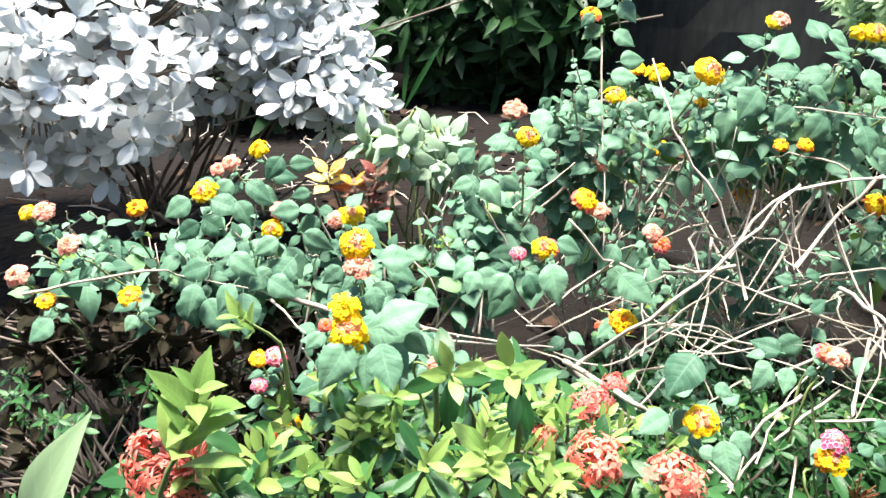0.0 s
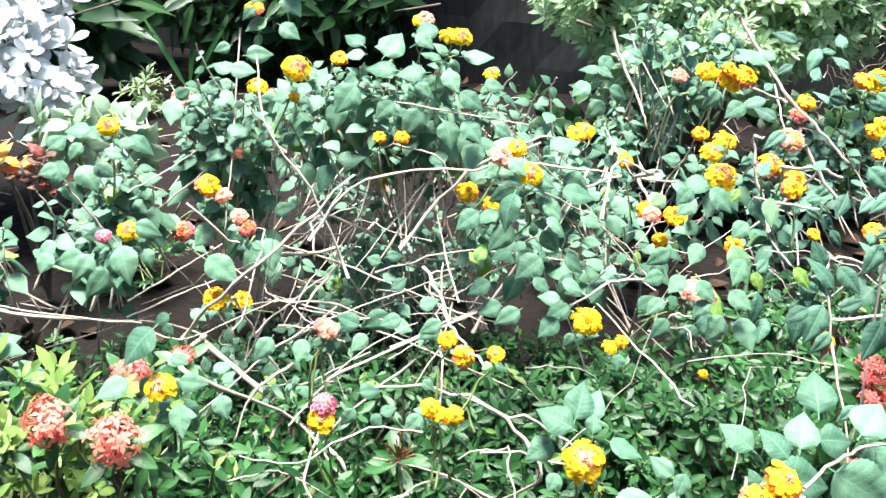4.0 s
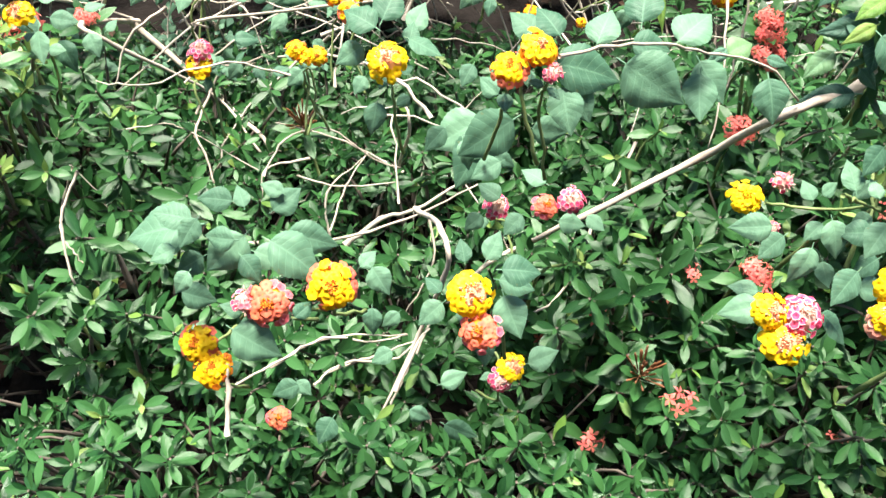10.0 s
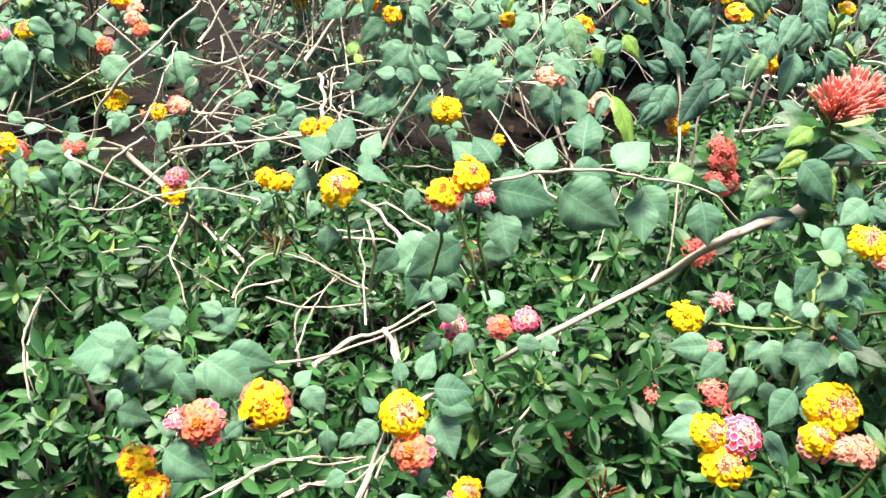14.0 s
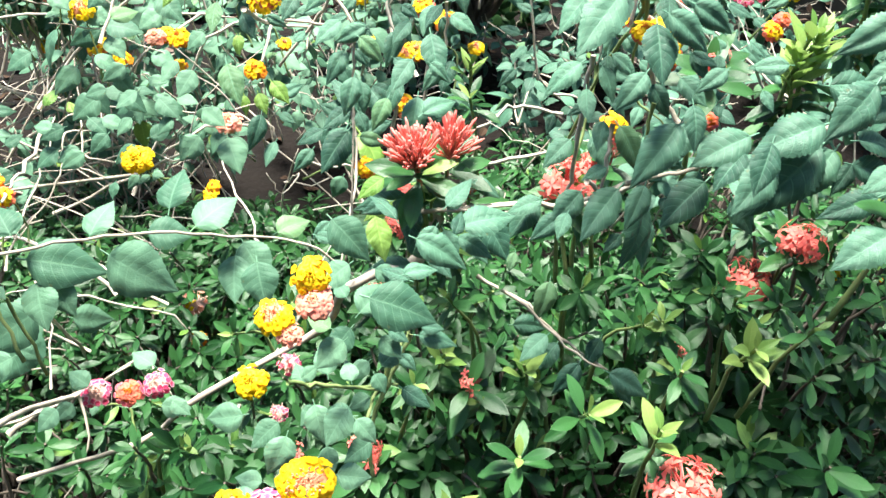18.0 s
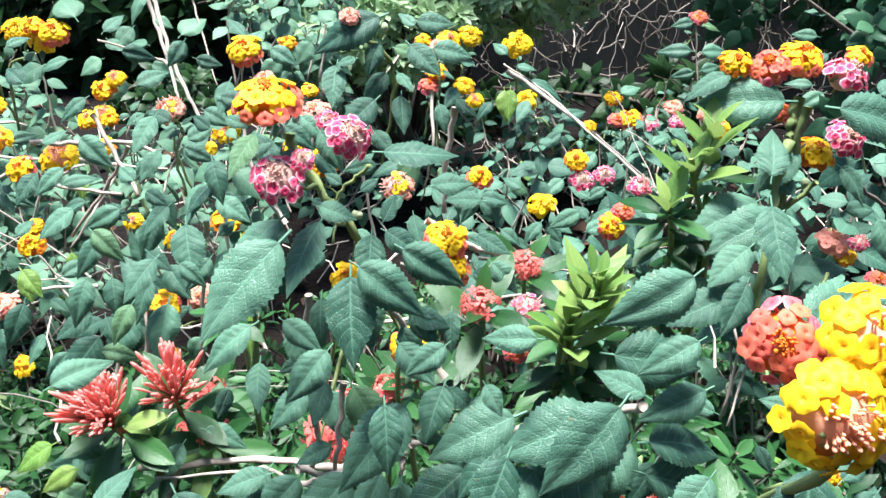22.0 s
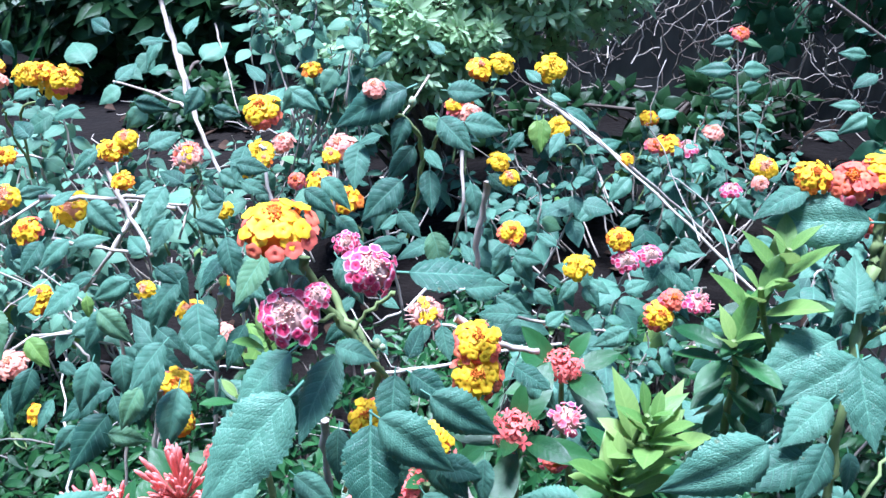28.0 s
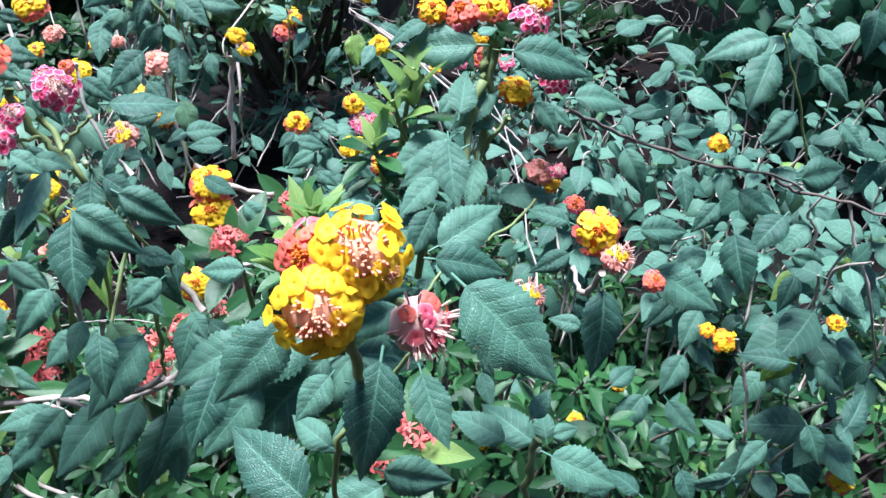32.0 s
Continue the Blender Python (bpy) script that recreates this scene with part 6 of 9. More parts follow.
leaf_at(0.897, 0.274, 0.372, 0.85, 0.38, 0.37, 0.017)
leaf_at(0.899, 0.281, 0.360, -0.30, 0.68, 0.67, 0.019)
leaf_at(0.899, 0.432, 0.399, 0.95, -0.22, -0.21, 0.023)
leaf_at(0.899, 0.779, 0.667, -0.83, 0.40, 0.39, 0.033)
leaf_at(0.903, 0.638, 0.410, -0.93, -0.26, -0.26, 0.036)
leaf_at(0.904, 0.897, 0.237, -0.48, -0.42, -0.77, 0.039)
leaf_at(0.904, 0.747, 0.632, 0.62, 0.56, 0.55, 0.028)
leaf_at(0.906, 0.267, 0.361, 0.22, -0.70, -0.69, 0.032)
leaf_at(0.908, 0.660, 0.395, -0.36, -0.50, -0.79, 0.041)
leaf_at(0.909, 0.276, 0.348, -0.73, -0.48, -0.48, 0.020)
leaf_at(0.909, 0.532, 0.359, -0.72, -0.49, -0.49, 0.027)
leaf_at(0.910, 0.668, 0.410, -0.29, -0.55, -0.79, 0.044)
leaf_at(0.912, 0.220, 0.353, -0.68, -0.52, -0.52, 0.034)
leaf_at(0.912, 0.266, 0.321, 0.14, -0.71, -0.70, 0.023)
leaf_at(0.913, 0.631, 0.578, 0.66, -0.54, -0.53, 0.038)
leaf_at(0.918, 0.679, 0.433, -0.31, -0.66, -0.68, 0.044)
leaf_at(0.918, 0.228, 0.328, 0.98, -0.13, -0.12, 0.027)
leaf_at(0.918, 0.266, 0.378, -0.10, 0.71, 0.70, 0.027)
leaf_at(0.919, 0.736, 0.620, 0.98, -0.15, -0.14, 0.031)
leaf_at(0.920, 0.656, 0.417, -0.90, 0.13, 0.43, 0.029)
leaf_at(0.920, 0.960, 0.285, 0.55, -0.59, -0.59, 0.109, 1)
leaf_at(0.920, 0.769, 0.659, 0.91, 0.30, 0.29, 0.026)
leaf_at(0.921, 0.678, 0.430, 0.59, -0.64, -0.50, 0.037)
leaf_at(0.921, 0.586, 0.568, -0.77, -0.45, -0.44, 0.033)
leaf_at(0.921, 0.325, 0.474, 0.67, -0.53, -0.52, 0.042)
leaf_at(0.926, 0.652, 0.411, -0.50, -0.59, -0.63, 0.055)
leaf_at(0.927, 0.666, 0.411, -0.33, -0.60, -0.73, 0.058)
leaf_at(0.927, 0.237, 0.440, -0.83, 0.39, 0.39, 0.019)
leaf_at(0.932, 0.564, 0.545, -0.81, -0.42, -0.42, 0.037)
leaf_at(0.932, 0.562, 0.443, -0.58, -0.58, -0.57, 0.054)
leaf_at(0.932, 0.599, 0.509, -0.52, -0.61, -0.60, 0.041)
leaf_at(0.933, 0.692, 0.481, 0.62, -0.53, -0.58, 0.027)
leaf_at(0.934, 0.677, 0.431, -0.34, 0.21, 0.92, 0.045)
leaf_at(0.934, 0.262, 0.376, -0.18, 0.70, 0.69, 0.018)
leaf_at(0.934, 0.243, 0.376, -0.60, -0.57, -0.56, 0.032)
leaf_at(0.934, 0.284, 0.430, -0.50, 0.62, 0.61, 0.017)
leaf_at(0.935, 0.800, 0.662, -0.52, -0.61, -0.60, 0.035)
leaf_at(0.935, 0.243, 0.430, -0.76, -0.46, -0.46, 0.028)
leaf_at(0.935, 0.228, 0.378, 0.68, -0.52, -0.52, 0.023)
leaf_at(0.936, 0.600, 0.533, 0.72, -0.49, -0.49, 0.026)
leaf_at(0.936, 0.529, 0.446, 0.98, -0.15, -0.15, 0.031)
leaf_at(0.936, 0.547, 0.468, -0.86, -0.37, -0.36, 0.036)
leaf_at(0.937, 0.254, 0.355, -1.00, 0.01, 0.01, 0.027)
leaf_at(0.937, 0.571, 0.545, -0.99, -0.11, -0.11, 0.024)
leaf_at(0.937, 0.286, 0.409, -0.66, -0.54, -0.53, 0.029)
leaf_at(0.938, 0.645, 0.401, 0.91, -0.06, 0.41, 0.035)
leaf_at(0.938, 0.283, 0.416, 0.67, 0.53, 0.52, 0.035)
leaf_at(0.938, 0.552, 0.463, 0.40, -0.65, -0.64, 0.025)
leaf_at(0.939, 0.655, 0.417, -0.51, 0.23, 0.83, 0.051)
leaf_at(0.939, 0.539, 0.503, -0.21, -0.70, -0.69, 0.038)
leaf_at(0.941, 0.716, 0.529, -0.74, -0.36, -0.57, 0.030)
leaf_at(0.941, 0.549, 0.534, 0.73, -0.49, -0.48, 0.033)
leaf_at(0.941, 0.255, 0.478, -0.83, -0.40, -0.39, 0.027)
leaf_at(0.942, 0.570, 0.487, 0.22, -0.69, -0.68, 0.032)
leaf_at(0.944, 0.237, 0.465, 0.95, -0.22, -0.22, 0.049)
leaf_at(0.946, 0.681, 0.442, 0.53, -0.70, -0.48, 0.043)
leaf_at(0.947, 0.294, 0.372, -0.78, -0.45, -0.44, 0.022)
leaf_at(0.947, 0.280, 0.351, -0.89, -0.32, -0.32, 0.021)
leaf_at(0.948, 0.254, 0.333, -0.87, -0.35, -0.34, 0.027)
leaf_at(0.948, 0.276, 0.375, 0.51, -0.61, -0.61, 0.017)
leaf_at(0.950, 0.588, 0.475, 0.93, -0.26, -0.26, 0.034)
leaf_at(0.951, 0.277, 0.459, 0.91, -0.30, -0.30, 0.019)
leaf_at(0.952, 0.284, 0.370, 0.66, 0.53, 0.53, 0.024)
leaf_at(0.952, 0.431, 0.438, 0.78, -0.45, -0.44, 0.039)
leaf_at(0.953, 0.293, 0.395, 0.60, -0.57, -0.56, 0.024)
leaf_at(0.953, 0.354, 0.460, 0.17, -0.70, -0.69, 0.038, 1)
leaf_at(0.953, 0.594, 0.531, -0.88, -0.34, -0.33, 0.036)
leaf_at(0.957, 0.788, 0.659, 0.09, 0.71, 0.70, 0.030)
leaf_at(0.958, 0.289, 0.402, 0.87, -0.35, -0.34, 0.019)
leaf_at(0.959, 0.431, 0.408, -0.78, -0.45, -0.44, 0.036)
leaf_at(0.961, 0.635, 0.612, 0.83, 0.39, 0.39, 0.029)
leaf_at(0.964, 0.395, 0.468, -0.86, -0.36, -0.35, 0.029, 1)
leaf_at(0.965, 0.791, 0.619, -0.42, -0.65, -0.64, 0.032)
leaf_at(0.965, 0.290, 0.350, 0.80, -0.43, -0.43, 0.029)
leaf_at(0.966, 0.285, 0.384, 0.65, -0.54, -0.54, 0.018)
leaf_at(0.967, 0.334, 0.478, -0.93, -0.26, -0.26, 0.024)
leaf_at(0.968, 0.251, 0.468, 0.94, 0.25, 0.25, 0.025)
leaf_at(0.969, 0.583, 0.553, -0.75, 0.47, 0.47, 0.027)
leaf_at(0.969, 0.535, 0.483, -0.47, -0.63, -0.62, 0.035)
leaf_at(0.970, 0.303, 0.476, -0.49, 0.62, 0.61, 0.030)
leaf_at(0.970, 0.404, 0.443, -0.86, -0.36, -0.35, 0.030, 1)
leaf_at(0.972, 0.564, 0.509, 0.75, -0.47, -0.46, 0.026)
leaf_at(0.974, 0.598, 0.544, 0.55, -0.59, -0.58, 0.036)
leaf_at(0.976, 0.424, 0.396, 0.67, -0.53, -0.52, 0.027)
leaf_at(0.976, 0.308, 0.464, 0.91, -0.29, -0.28, 0.045)
leaf_at(0.977, 0.261, 0.457, -0.87, 0.35, 0.35, 0.023)
leaf_at(0.978, 0.326, 0.368, 0.98, -0.12, -0.12, 0.035)
leaf_at(0.978, 0.753, 0.609, 0.91, -0.30, -0.29, 0.029)
leaf_at(0.979, 0.588, 0.530, -0.18, -0.70, -0.69, 0.039)
leaf_at(0.979, 0.601, 0.601, -0.88, -0.34, -0.34, 0.018)
leaf_at(0.980, 0.561, 0.557, 0.80, -0.43, -0.42, 0.021)
leaf_at(0.981, 0.550, 0.494, -0.44, -0.64, -0.63, 0.037)
leaf_at(0.982, 0.323, 0.377, 1.00, -0.04, -0.04, 0.020)
leaf_at(0.983, 0.648, 0.579, -0.84, 0.39, 0.38, 0.028)
leaf_at(0.984, 0.610, 0.572, -0.57, -0.58, -0.57, 0.032)
leaf_at(0.986, 0.427, 0.429, -0.27, -0.69, -0.68, 0.038)
leaf_at(0.986, 0.424, 0.436, -0.97, -0.17, -0.16, 0.051)
leaf_at(0.986, 0.353, 0.531, 0.83, 0.40, 0.39, 0.033)
leaf_at(0.988, 0.420, 0.372, -1.00, -0.03, -0.03, 0.051)
leaf_at(0.990, 0.593, 0.604, -0.51, -0.61, -0.60, 0.037)
leaf_at(0.993, 0.388, 0.408, 0.51, -0.61, -0.60, 0.032)
leaf_at(0.993, 0.579, 0.539, -0.68, -0.52, -0.51, 0.031)
leaf_at(0.993, 0.533, 0.519, -0.62, -0.56, -0.55, 0.041)
leaf_at(0.994, 1.160, 0.522, -0.54, -0.60, -0.59, 0.043)
leaf_at(0.994, 0.614, 0.560, 0.68, 0.52, 0.52, 0.033)
leaf_at(0.995, 0.533, 0.486, -0.16, -0.70, -0.69, 0.047)
leaf_at(0.997, 0.314, 0.470, -0.56, -0.59, -0.58, 0.026)
leaf_at(1.001, 0.332, 0.470, 0.73, 0.49, 0.48, 0.033)
leaf_at(1.001, 0.607, 0.577, 0.84, 0.39, 0.38, 0.024)
leaf_at(1.003, 0.268, 0.484, 0.41, 0.65, 0.64, 0.019)
leaf_at(1.003, 0.533, 0.513, 0.79, -0.44, -0.43, 0.026)
leaf_at(1.004, 0.583, 0.581, 0.90, -0.31, -0.30, 0.027)
leaf_at(1.004, 0.285, 0.481, 0.96, 0.19, 0.19, 0.044)
leaf_at(1.005, 0.651, 0.590, 0.84, -0.39, -0.38, 0.028)
leaf_at(1.005, 0.298, 0.469, 0.90, -0.31, -0.30, 0.031)
leaf_at(1.006, 0.404, 0.417, 0.39, -0.66, -0.65, 0.030)
leaf_at(1.007, 0.559, 0.536, 0.12, -0.71, -0.70, 0.049)
leaf_at(1.015, 0.599, 0.550, -0.45, -0.64, -0.63, 0.037)
leaf_at(1.019, 0.533, 0.484, 0.79, -0.44, -0.43, 0.037)
leaf_at(1.020, 0.627, 0.531, 0.50, -0.49, -0.71, 0.037)
leaf_at(1.021, 0.567, 0.502, -0.57, -0.58, -0.58, 0.034)
leaf_at(1.022, 0.541, 0.475, 0.34, -0.67, -0.66, 0.043)
leaf_at(1.022, 0.780, 0.620, -0.57, 0.59, 0.58, 0.030)
leaf_at(1.023, 0.590, 0.551, -0.69, -0.52, -0.51, 0.032)
leaf_at(1.024, 0.574, 0.545, 0.84, -0.39, -0.38, 0.033)
leaf_at(1.025, 0.633, 0.588, 0.91, -0.29, -0.29, 0.024)
leaf_at(1.025, 0.426, 0.442, -0.54, -0.60, -0.59, 0.027)
leaf_at(1.026, 0.395, 0.412, 0.52, -0.61, -0.60, 0.027)
leaf_at(1.027, 0.563, 0.516, 0.56, 0.59, 0.58, 0.020)
leaf_at(1.028, 0.612, 0.609, 0.98, -0.14, -0.14, 0.026)
leaf_at(1.029, 0.582, 0.592, -0.78, 0.44, 0.44, 0.022)
leaf_at(1.029, 0.377, 0.450, 0.48, -0.62, -0.61, 0.050)
leaf_at(1.030, 0.439, 0.440, 0.96, -0.20, -0.19, 0.031)
leaf_at(1.030, 0.562, 0.467, -0.63, -0.55, -0.55, 0.036)
leaf_at(1.031, 0.561, 0.581, 0.23, -0.69, -0.68, 0.035)
leaf_at(1.032, 0.584, 0.501, -0.46, -0.63, -0.62, 0.039)
leaf_at(1.033, 0.825, 0.603, 0.82, -0.40, -0.40, 0.034)
leaf_at(1.038, 0.626, 0.620, -0.32, -0.68, -0.67, 0.033)
leaf_at(1.041, 0.641, 0.631, 0.57, 0.58, 0.57, 0.035)
leaf_at(1.043, 1.146, 0.547, -0.54, -0.60, -0.59, 0.042)
leaf_at(1.057, 0.347, 0.426, -0.31, -0.68, -0.67, 0.017)
leaf_at(1.063, 0.594, 0.583, 0.27, -0.69, -0.68, 0.031)
leaf_at(1.066, 0.418, 0.306, 1.00, -0.04, -0.04, 0.040)
leaf_at(1.067, 0.647, 0.577, 0.81, -0.42, -0.42, 0.034)
leaf_at(1.074, 1.145, 0.569, -0.65, 0.54, 0.53, 0.037)
leaf_at(1.079, 0.656, 0.582, 0.80, -0.42, -0.42, 0.034)
leaf_at(1.079, 0.348, 0.534, -0.38, -0.66, -0.65, 0.017)
leaf_at(1.084, 0.396, 0.446, -0.69, -0.52, -0.51, 0.042)
leaf_at(1.086, 0.382, 0.450, -0.98, -0.16, -0.15, 0.034)
leaf_at(1.088, 0.660, 0.548, 0.75, -0.47, -0.46, 0.031)
leaf_at(1.088, 0.320, 0.473, -0.49, -0.62, -0.61, 0.023)
leaf_at(1.094, 0.351, 0.456, -0.78, -0.45, -0.44, 0.033)
leaf_at(1.094, 0.368, 0.333, -0.82, -0.41, -0.40, 0.036)
leaf_at(1.097, 0.339, 0.556, -0.11, -0.71, -0.70, 0.027)
leaf_at(1.097, 0.345, 0.571, -0.84, -0.39, -0.38, 0.035)
leaf_at(1.098, 0.395, 0.648, -0.57, -0.58, -0.58, 0.029)
leaf_at(1.099, 0.405, 0.364, -0.27, -0.69, -0.68, 0.039)
leaf_at(1.099, 0.618, 0.478, -0.71, -0.50, -0.49, 0.026)
leaf_at(1.106, 0.403, 0.639, -0.99, -0.09, -0.09, 0.028)
leaf_at(1.107, 0.642, 0.503, -0.86, 0.37, 0.36, 0.026)
leaf_at(1.108, 0.358, 0.471, -0.68, -0.52, -0.52, 0.038)
leaf_at(1.108, 0.388, 0.310, -0.71, -0.50, -0.49, 0.038)
leaf_at(1.108, 0.611, 0.502, -0.83, -0.40, -0.39, 0.022)
leaf_at(1.108, 0.334, 0.579, 0.78, -0.45, -0.44, 0.025)
leaf_at(1.109, 0.354, 0.566, 0.36, -0.67, -0.66, 0.028)
leaf_at(1.109, 0.406, 0.491, -0.77, -0.46, -0.45, 0.034)
leaf_at(1.110, 0.375, 0.612, -0.76, -0.47, -0.46, 0.043)
leaf_at(1.111, 0.383, 0.526, -0.87, -0.35, -0.34, 0.017)
leaf_at(1.115, 0.378, 0.645, -0.23, -0.69, -0.68, 0.017)
leaf_at(1.115, 0.376, 0.590, -0.68, -0.52, -0.51, 0.031)
leaf_at(1.115, 0.631, 0.528, -0.78, 0.45, 0.44, 0.021)
leaf_at(1.117, 0.621, 0.465, 0.46, -0.63, -0.62, 0.022)
leaf_at(1.117, 1.169, 0.562, -0.88, -0.34, -0.34, 0.037)
leaf_at(1.118, 0.335, 0.621, -0.68, -0.52, -0.52, 0.060)
leaf_at(1.118, 0.395, 0.500, 0.39, -0.65, -0.65, 0.034)
leaf_at(1.120, 0.644, 0.485, 0.78, -0.45, -0.44, 0.021)
leaf_at(1.121, 0.364, 0.306, -0.59, -0.58, -0.57, 0.037)
leaf_at(1.121, 0.667, 0.530, 0.82, 0.40, 0.40, 0.023)
leaf_at(1.122, 0.384, 0.564, -0.08, -0.71, -0.70, 0.028)
leaf_at(1.123, 0.674, 0.505, 0.83, 0.40, 0.39, 0.024)
leaf_at(1.123, 0.376, 0.518, -0.38, -0.66, -0.65, 0.028)
leaf_at(1.125, 0.356, 0.624, 0.93, -0.27, -0.26, 0.021)
leaf_at(1.125, 0.546, 0.648, -0.19, -0.70, -0.69, 0.035)
leaf_at(1.126, 0.360, 0.486, -0.94, -0.24, -0.23, 0.024)
leaf_at(1.127, 0.379, 0.653, 0.54, -0.60, -0.59, 0.023)
leaf_at(1.129, 0.374, 0.613, -0.49, -0.62, -0.61, 0.046)
leaf_at(1.132, 0.381, 0.513, 0.51, -0.61, -0.61, 0.041)
leaf_at(1.133, 0.323, 0.571, -0.63, -0.55, -0.54, 0.033)
leaf_at(1.136, 0.343, 0.440, -0.74, -0.48, -0.47, 0.022)
leaf_at(1.137, 0.357, 0.474, -0.70, -0.51, -0.50, 0.056)
leaf_at(1.139, 0.358, 0.298, 0.87, -0.35, -0.35, 0.046)
leaf_at(1.139, 0.540, 0.650, -0.98, -0.15, -0.15, 0.017)
leaf_at(1.140, 0.546, 0.615, -0.37, -0.66, -0.65, 0.029)
leaf_at(1.141, 0.338, 0.604, 0.80, -0.42, -0.42, 0.040)
leaf_at(1.141, 0.347, 0.598, -0.02, -0.71, -0.70, 0.047)
leaf_at(1.144, 0.538, 0.604, 0.59, -0.58, -0.57, 0.024)
leaf_at(1.145, 0.389, 0.312, -0.55, -0.60, -0.59, 0.033)
leaf_at(1.148, 0.353, 0.589, -0.07, -0.71, -0.70, 0.035)
leaf_at(1.149, 0.551, 0.574, -0.99, -0.09, -0.09, 0.027)
leaf_at(1.151, 0.395, 0.635, 1.00, -0.06, -0.06, 0.043)
leaf_at(1.151, 0.350, 0.479, -0.41, -0.65, -0.64, 0.039)
leaf_at(1.151, 0.358, 0.611, -0.09, -0.71, -0.70, 0.029)
leaf_at(1.152, 0.533, 0.627, -0.73, -0.48, -0.48, 0.038)
leaf_at(1.152, 0.558, 0.658, -0.29, -0.68, -0.67, 0.025)
leaf_at(1.153, 0.372, 0.279, 0.57, -0.59, -0.58, 0.030)
leaf_at(1.155, 0.354, 0.612, 0.82, -0.41, -0.40, 0.022)
leaf_at(1.155, 0.301, 0.558, 0.06, -0.71, -0.70, 0.033)
leaf_at(1.155, 0.362, 0.610, 0.49, 0.62, 0.61, 0.017)
leaf_at(1.158, 0.372, 0.454, -0.10, -0.71, -0.70, 0.056)
leaf_at(1.158, 0.386, 0.444, -0.00, -0.71, -0.70, 0.053)
leaf_at(1.158, 0.568, 0.636, -0.61, -0.56, -0.55, 0.031)
leaf_at(1.159, 0.344, 0.560, 0.58, -0.58, -0.57, 0.030)
leaf_at(1.159, 0.566, 0.651, 0.97, -0.17, -0.17, 0.019)
leaf_at(1.159, 0.562, 0.674, -0.91, -0.30, -0.29, 0.055)
leaf_at(1.160, 0.398, 0.537, 0.37, -0.66, -0.65, 0.030)
leaf_at(1.161, 0.347, 0.607, 0.84, -0.39, -0.38, 0.036)
leaf_at(1.162, 0.546, 0.640, 0.54, -0.60, -0.59, 0.019)
leaf_at(1.164, 0.543, 0.589, 0.33, -0.67, -0.66, 0.032)
leaf_at(1.165, 0.346, 0.573, 0.93, -0.27, -0.26, 0.023)
leaf_at(1.165, 0.571, 0.620, -0.02, -0.71, -0.70, 0.033)
leaf_at(1.165, 0.366, 0.485, 1.00, -0.07, -0.07, 0.020)
leaf_at(1.166, 0.348, 0.575, 0.59, -0.57, -0.57, 0.024)
leaf_at(1.167, 0.375, 0.620, -0.83, -0.40, -0.40, 0.017)
leaf_at(1.168, 0.340, 0.531, -0.63, -0.55, -0.55, 0.059)
leaf_at(1.169, 0.562, 0.656, 0.62, -0.56, -0.55, 0.034)
leaf_at(1.170, 0.429, 0.589, 0.12, -0.71, -0.70, 0.021)
leaf_at(1.171, 0.545, 0.580, -0.94, -0.25, -0.24, 0.032)
leaf_at(1.173, 0.577, 0.666, 1.00, -0.07, -0.07, 0.030)
leaf_at(1.179, 0.447, 0.596, 0.99, 0.10, 0.10, 0.027)
leaf_at(1.183, 0.560, 0.651, 0.99, -0.11, -0.11, 0.031)
leaf_at(1.184, 0.393, 0.499, 0.68, -0.52, -0.51, 0.027)
leaf_at(1.184, 1.117, 0.565, -0.63, 0.55, 0.54, 0.036)
leaf_at(1.185, 0.374, 0.515, -0.42, -0.65, -0.64, 0.035)
leaf_at(1.185, 0.321, 0.571, -0.81, -0.42, -0.41, 0.025)
leaf_at(1.187, 0.349, 0.573, -0.15, -0.70, -0.69, 0.022)
leaf_at(1.189, 0.539, 0.621, 0.21, -0.70, -0.69, 0.022)
leaf_at(1.197, 0.300, 0.564, 0.47, -0.63, -0.62, 0.017)
leaf_at(1.198, 0.348, 0.481, -0.78, -0.44, -0.44, 0.054)
leaf_at(1.198, 0.369, 0.478, -0.55, -0.59, -0.59, 0.030)
leaf_at(1.199, 0.378, 0.598, 0.79, -0.44, -0.43, 0.022)
leaf_at(1.200, 0.717, 0.471, -0.40, 0.65, 0.64, 0.025)
leaf_at(1.201, 0.568, 0.615, 0.65, -0.54, -0.53, 0.022)
leaf_at(1.209, 0.292, 0.535, -0.43, -0.64, -0.64, 0.042)
leaf_at(1.210, 0.417, 0.598, -0.99, 0.11, 0.11, 0.023)
leaf_at(1.211, 0.424, 0.560, 0.71, -0.50, -0.49, 0.025)
leaf_at(1.212, 0.373, 0.506, -0.69, -0.51, -0.51, 0.035)
leaf_at(1.214, 0.332, 0.509, -0.77, -0.46, -0.45, 0.039)
leaf_at(1.215, 0.709, 0.447, 0.80, -0.42, -0.42, 0.038)
leaf_at(1.215, 1.182, 0.487, -0.53, 0.61, 0.60, 0.046)
leaf_at(1.221, 0.715, 0.402, 0.99, -0.12, -0.12, 0.039)
leaf_at(1.223, 0.340, 0.517, -0.94, -0.24, -0.24, 0.054)
leaf_at(1.224, 0.367, 0.456, 0.35, -0.67, -0.66, 0.035)
leaf_at(1.226, 0.318, 0.572, -1.00, 0.04, 0.04, 0.027)
leaf_at(1.227, 0.312, 0.510, -0.71, -0.50, -0.49, 0.052)
leaf_at(1.230, 0.711, 0.484, 0.98, -0.14, -0.14, 0.031)
leaf_at(1.232, 0.742, 0.475, -0.40, -0.65, -0.64, 0.031)
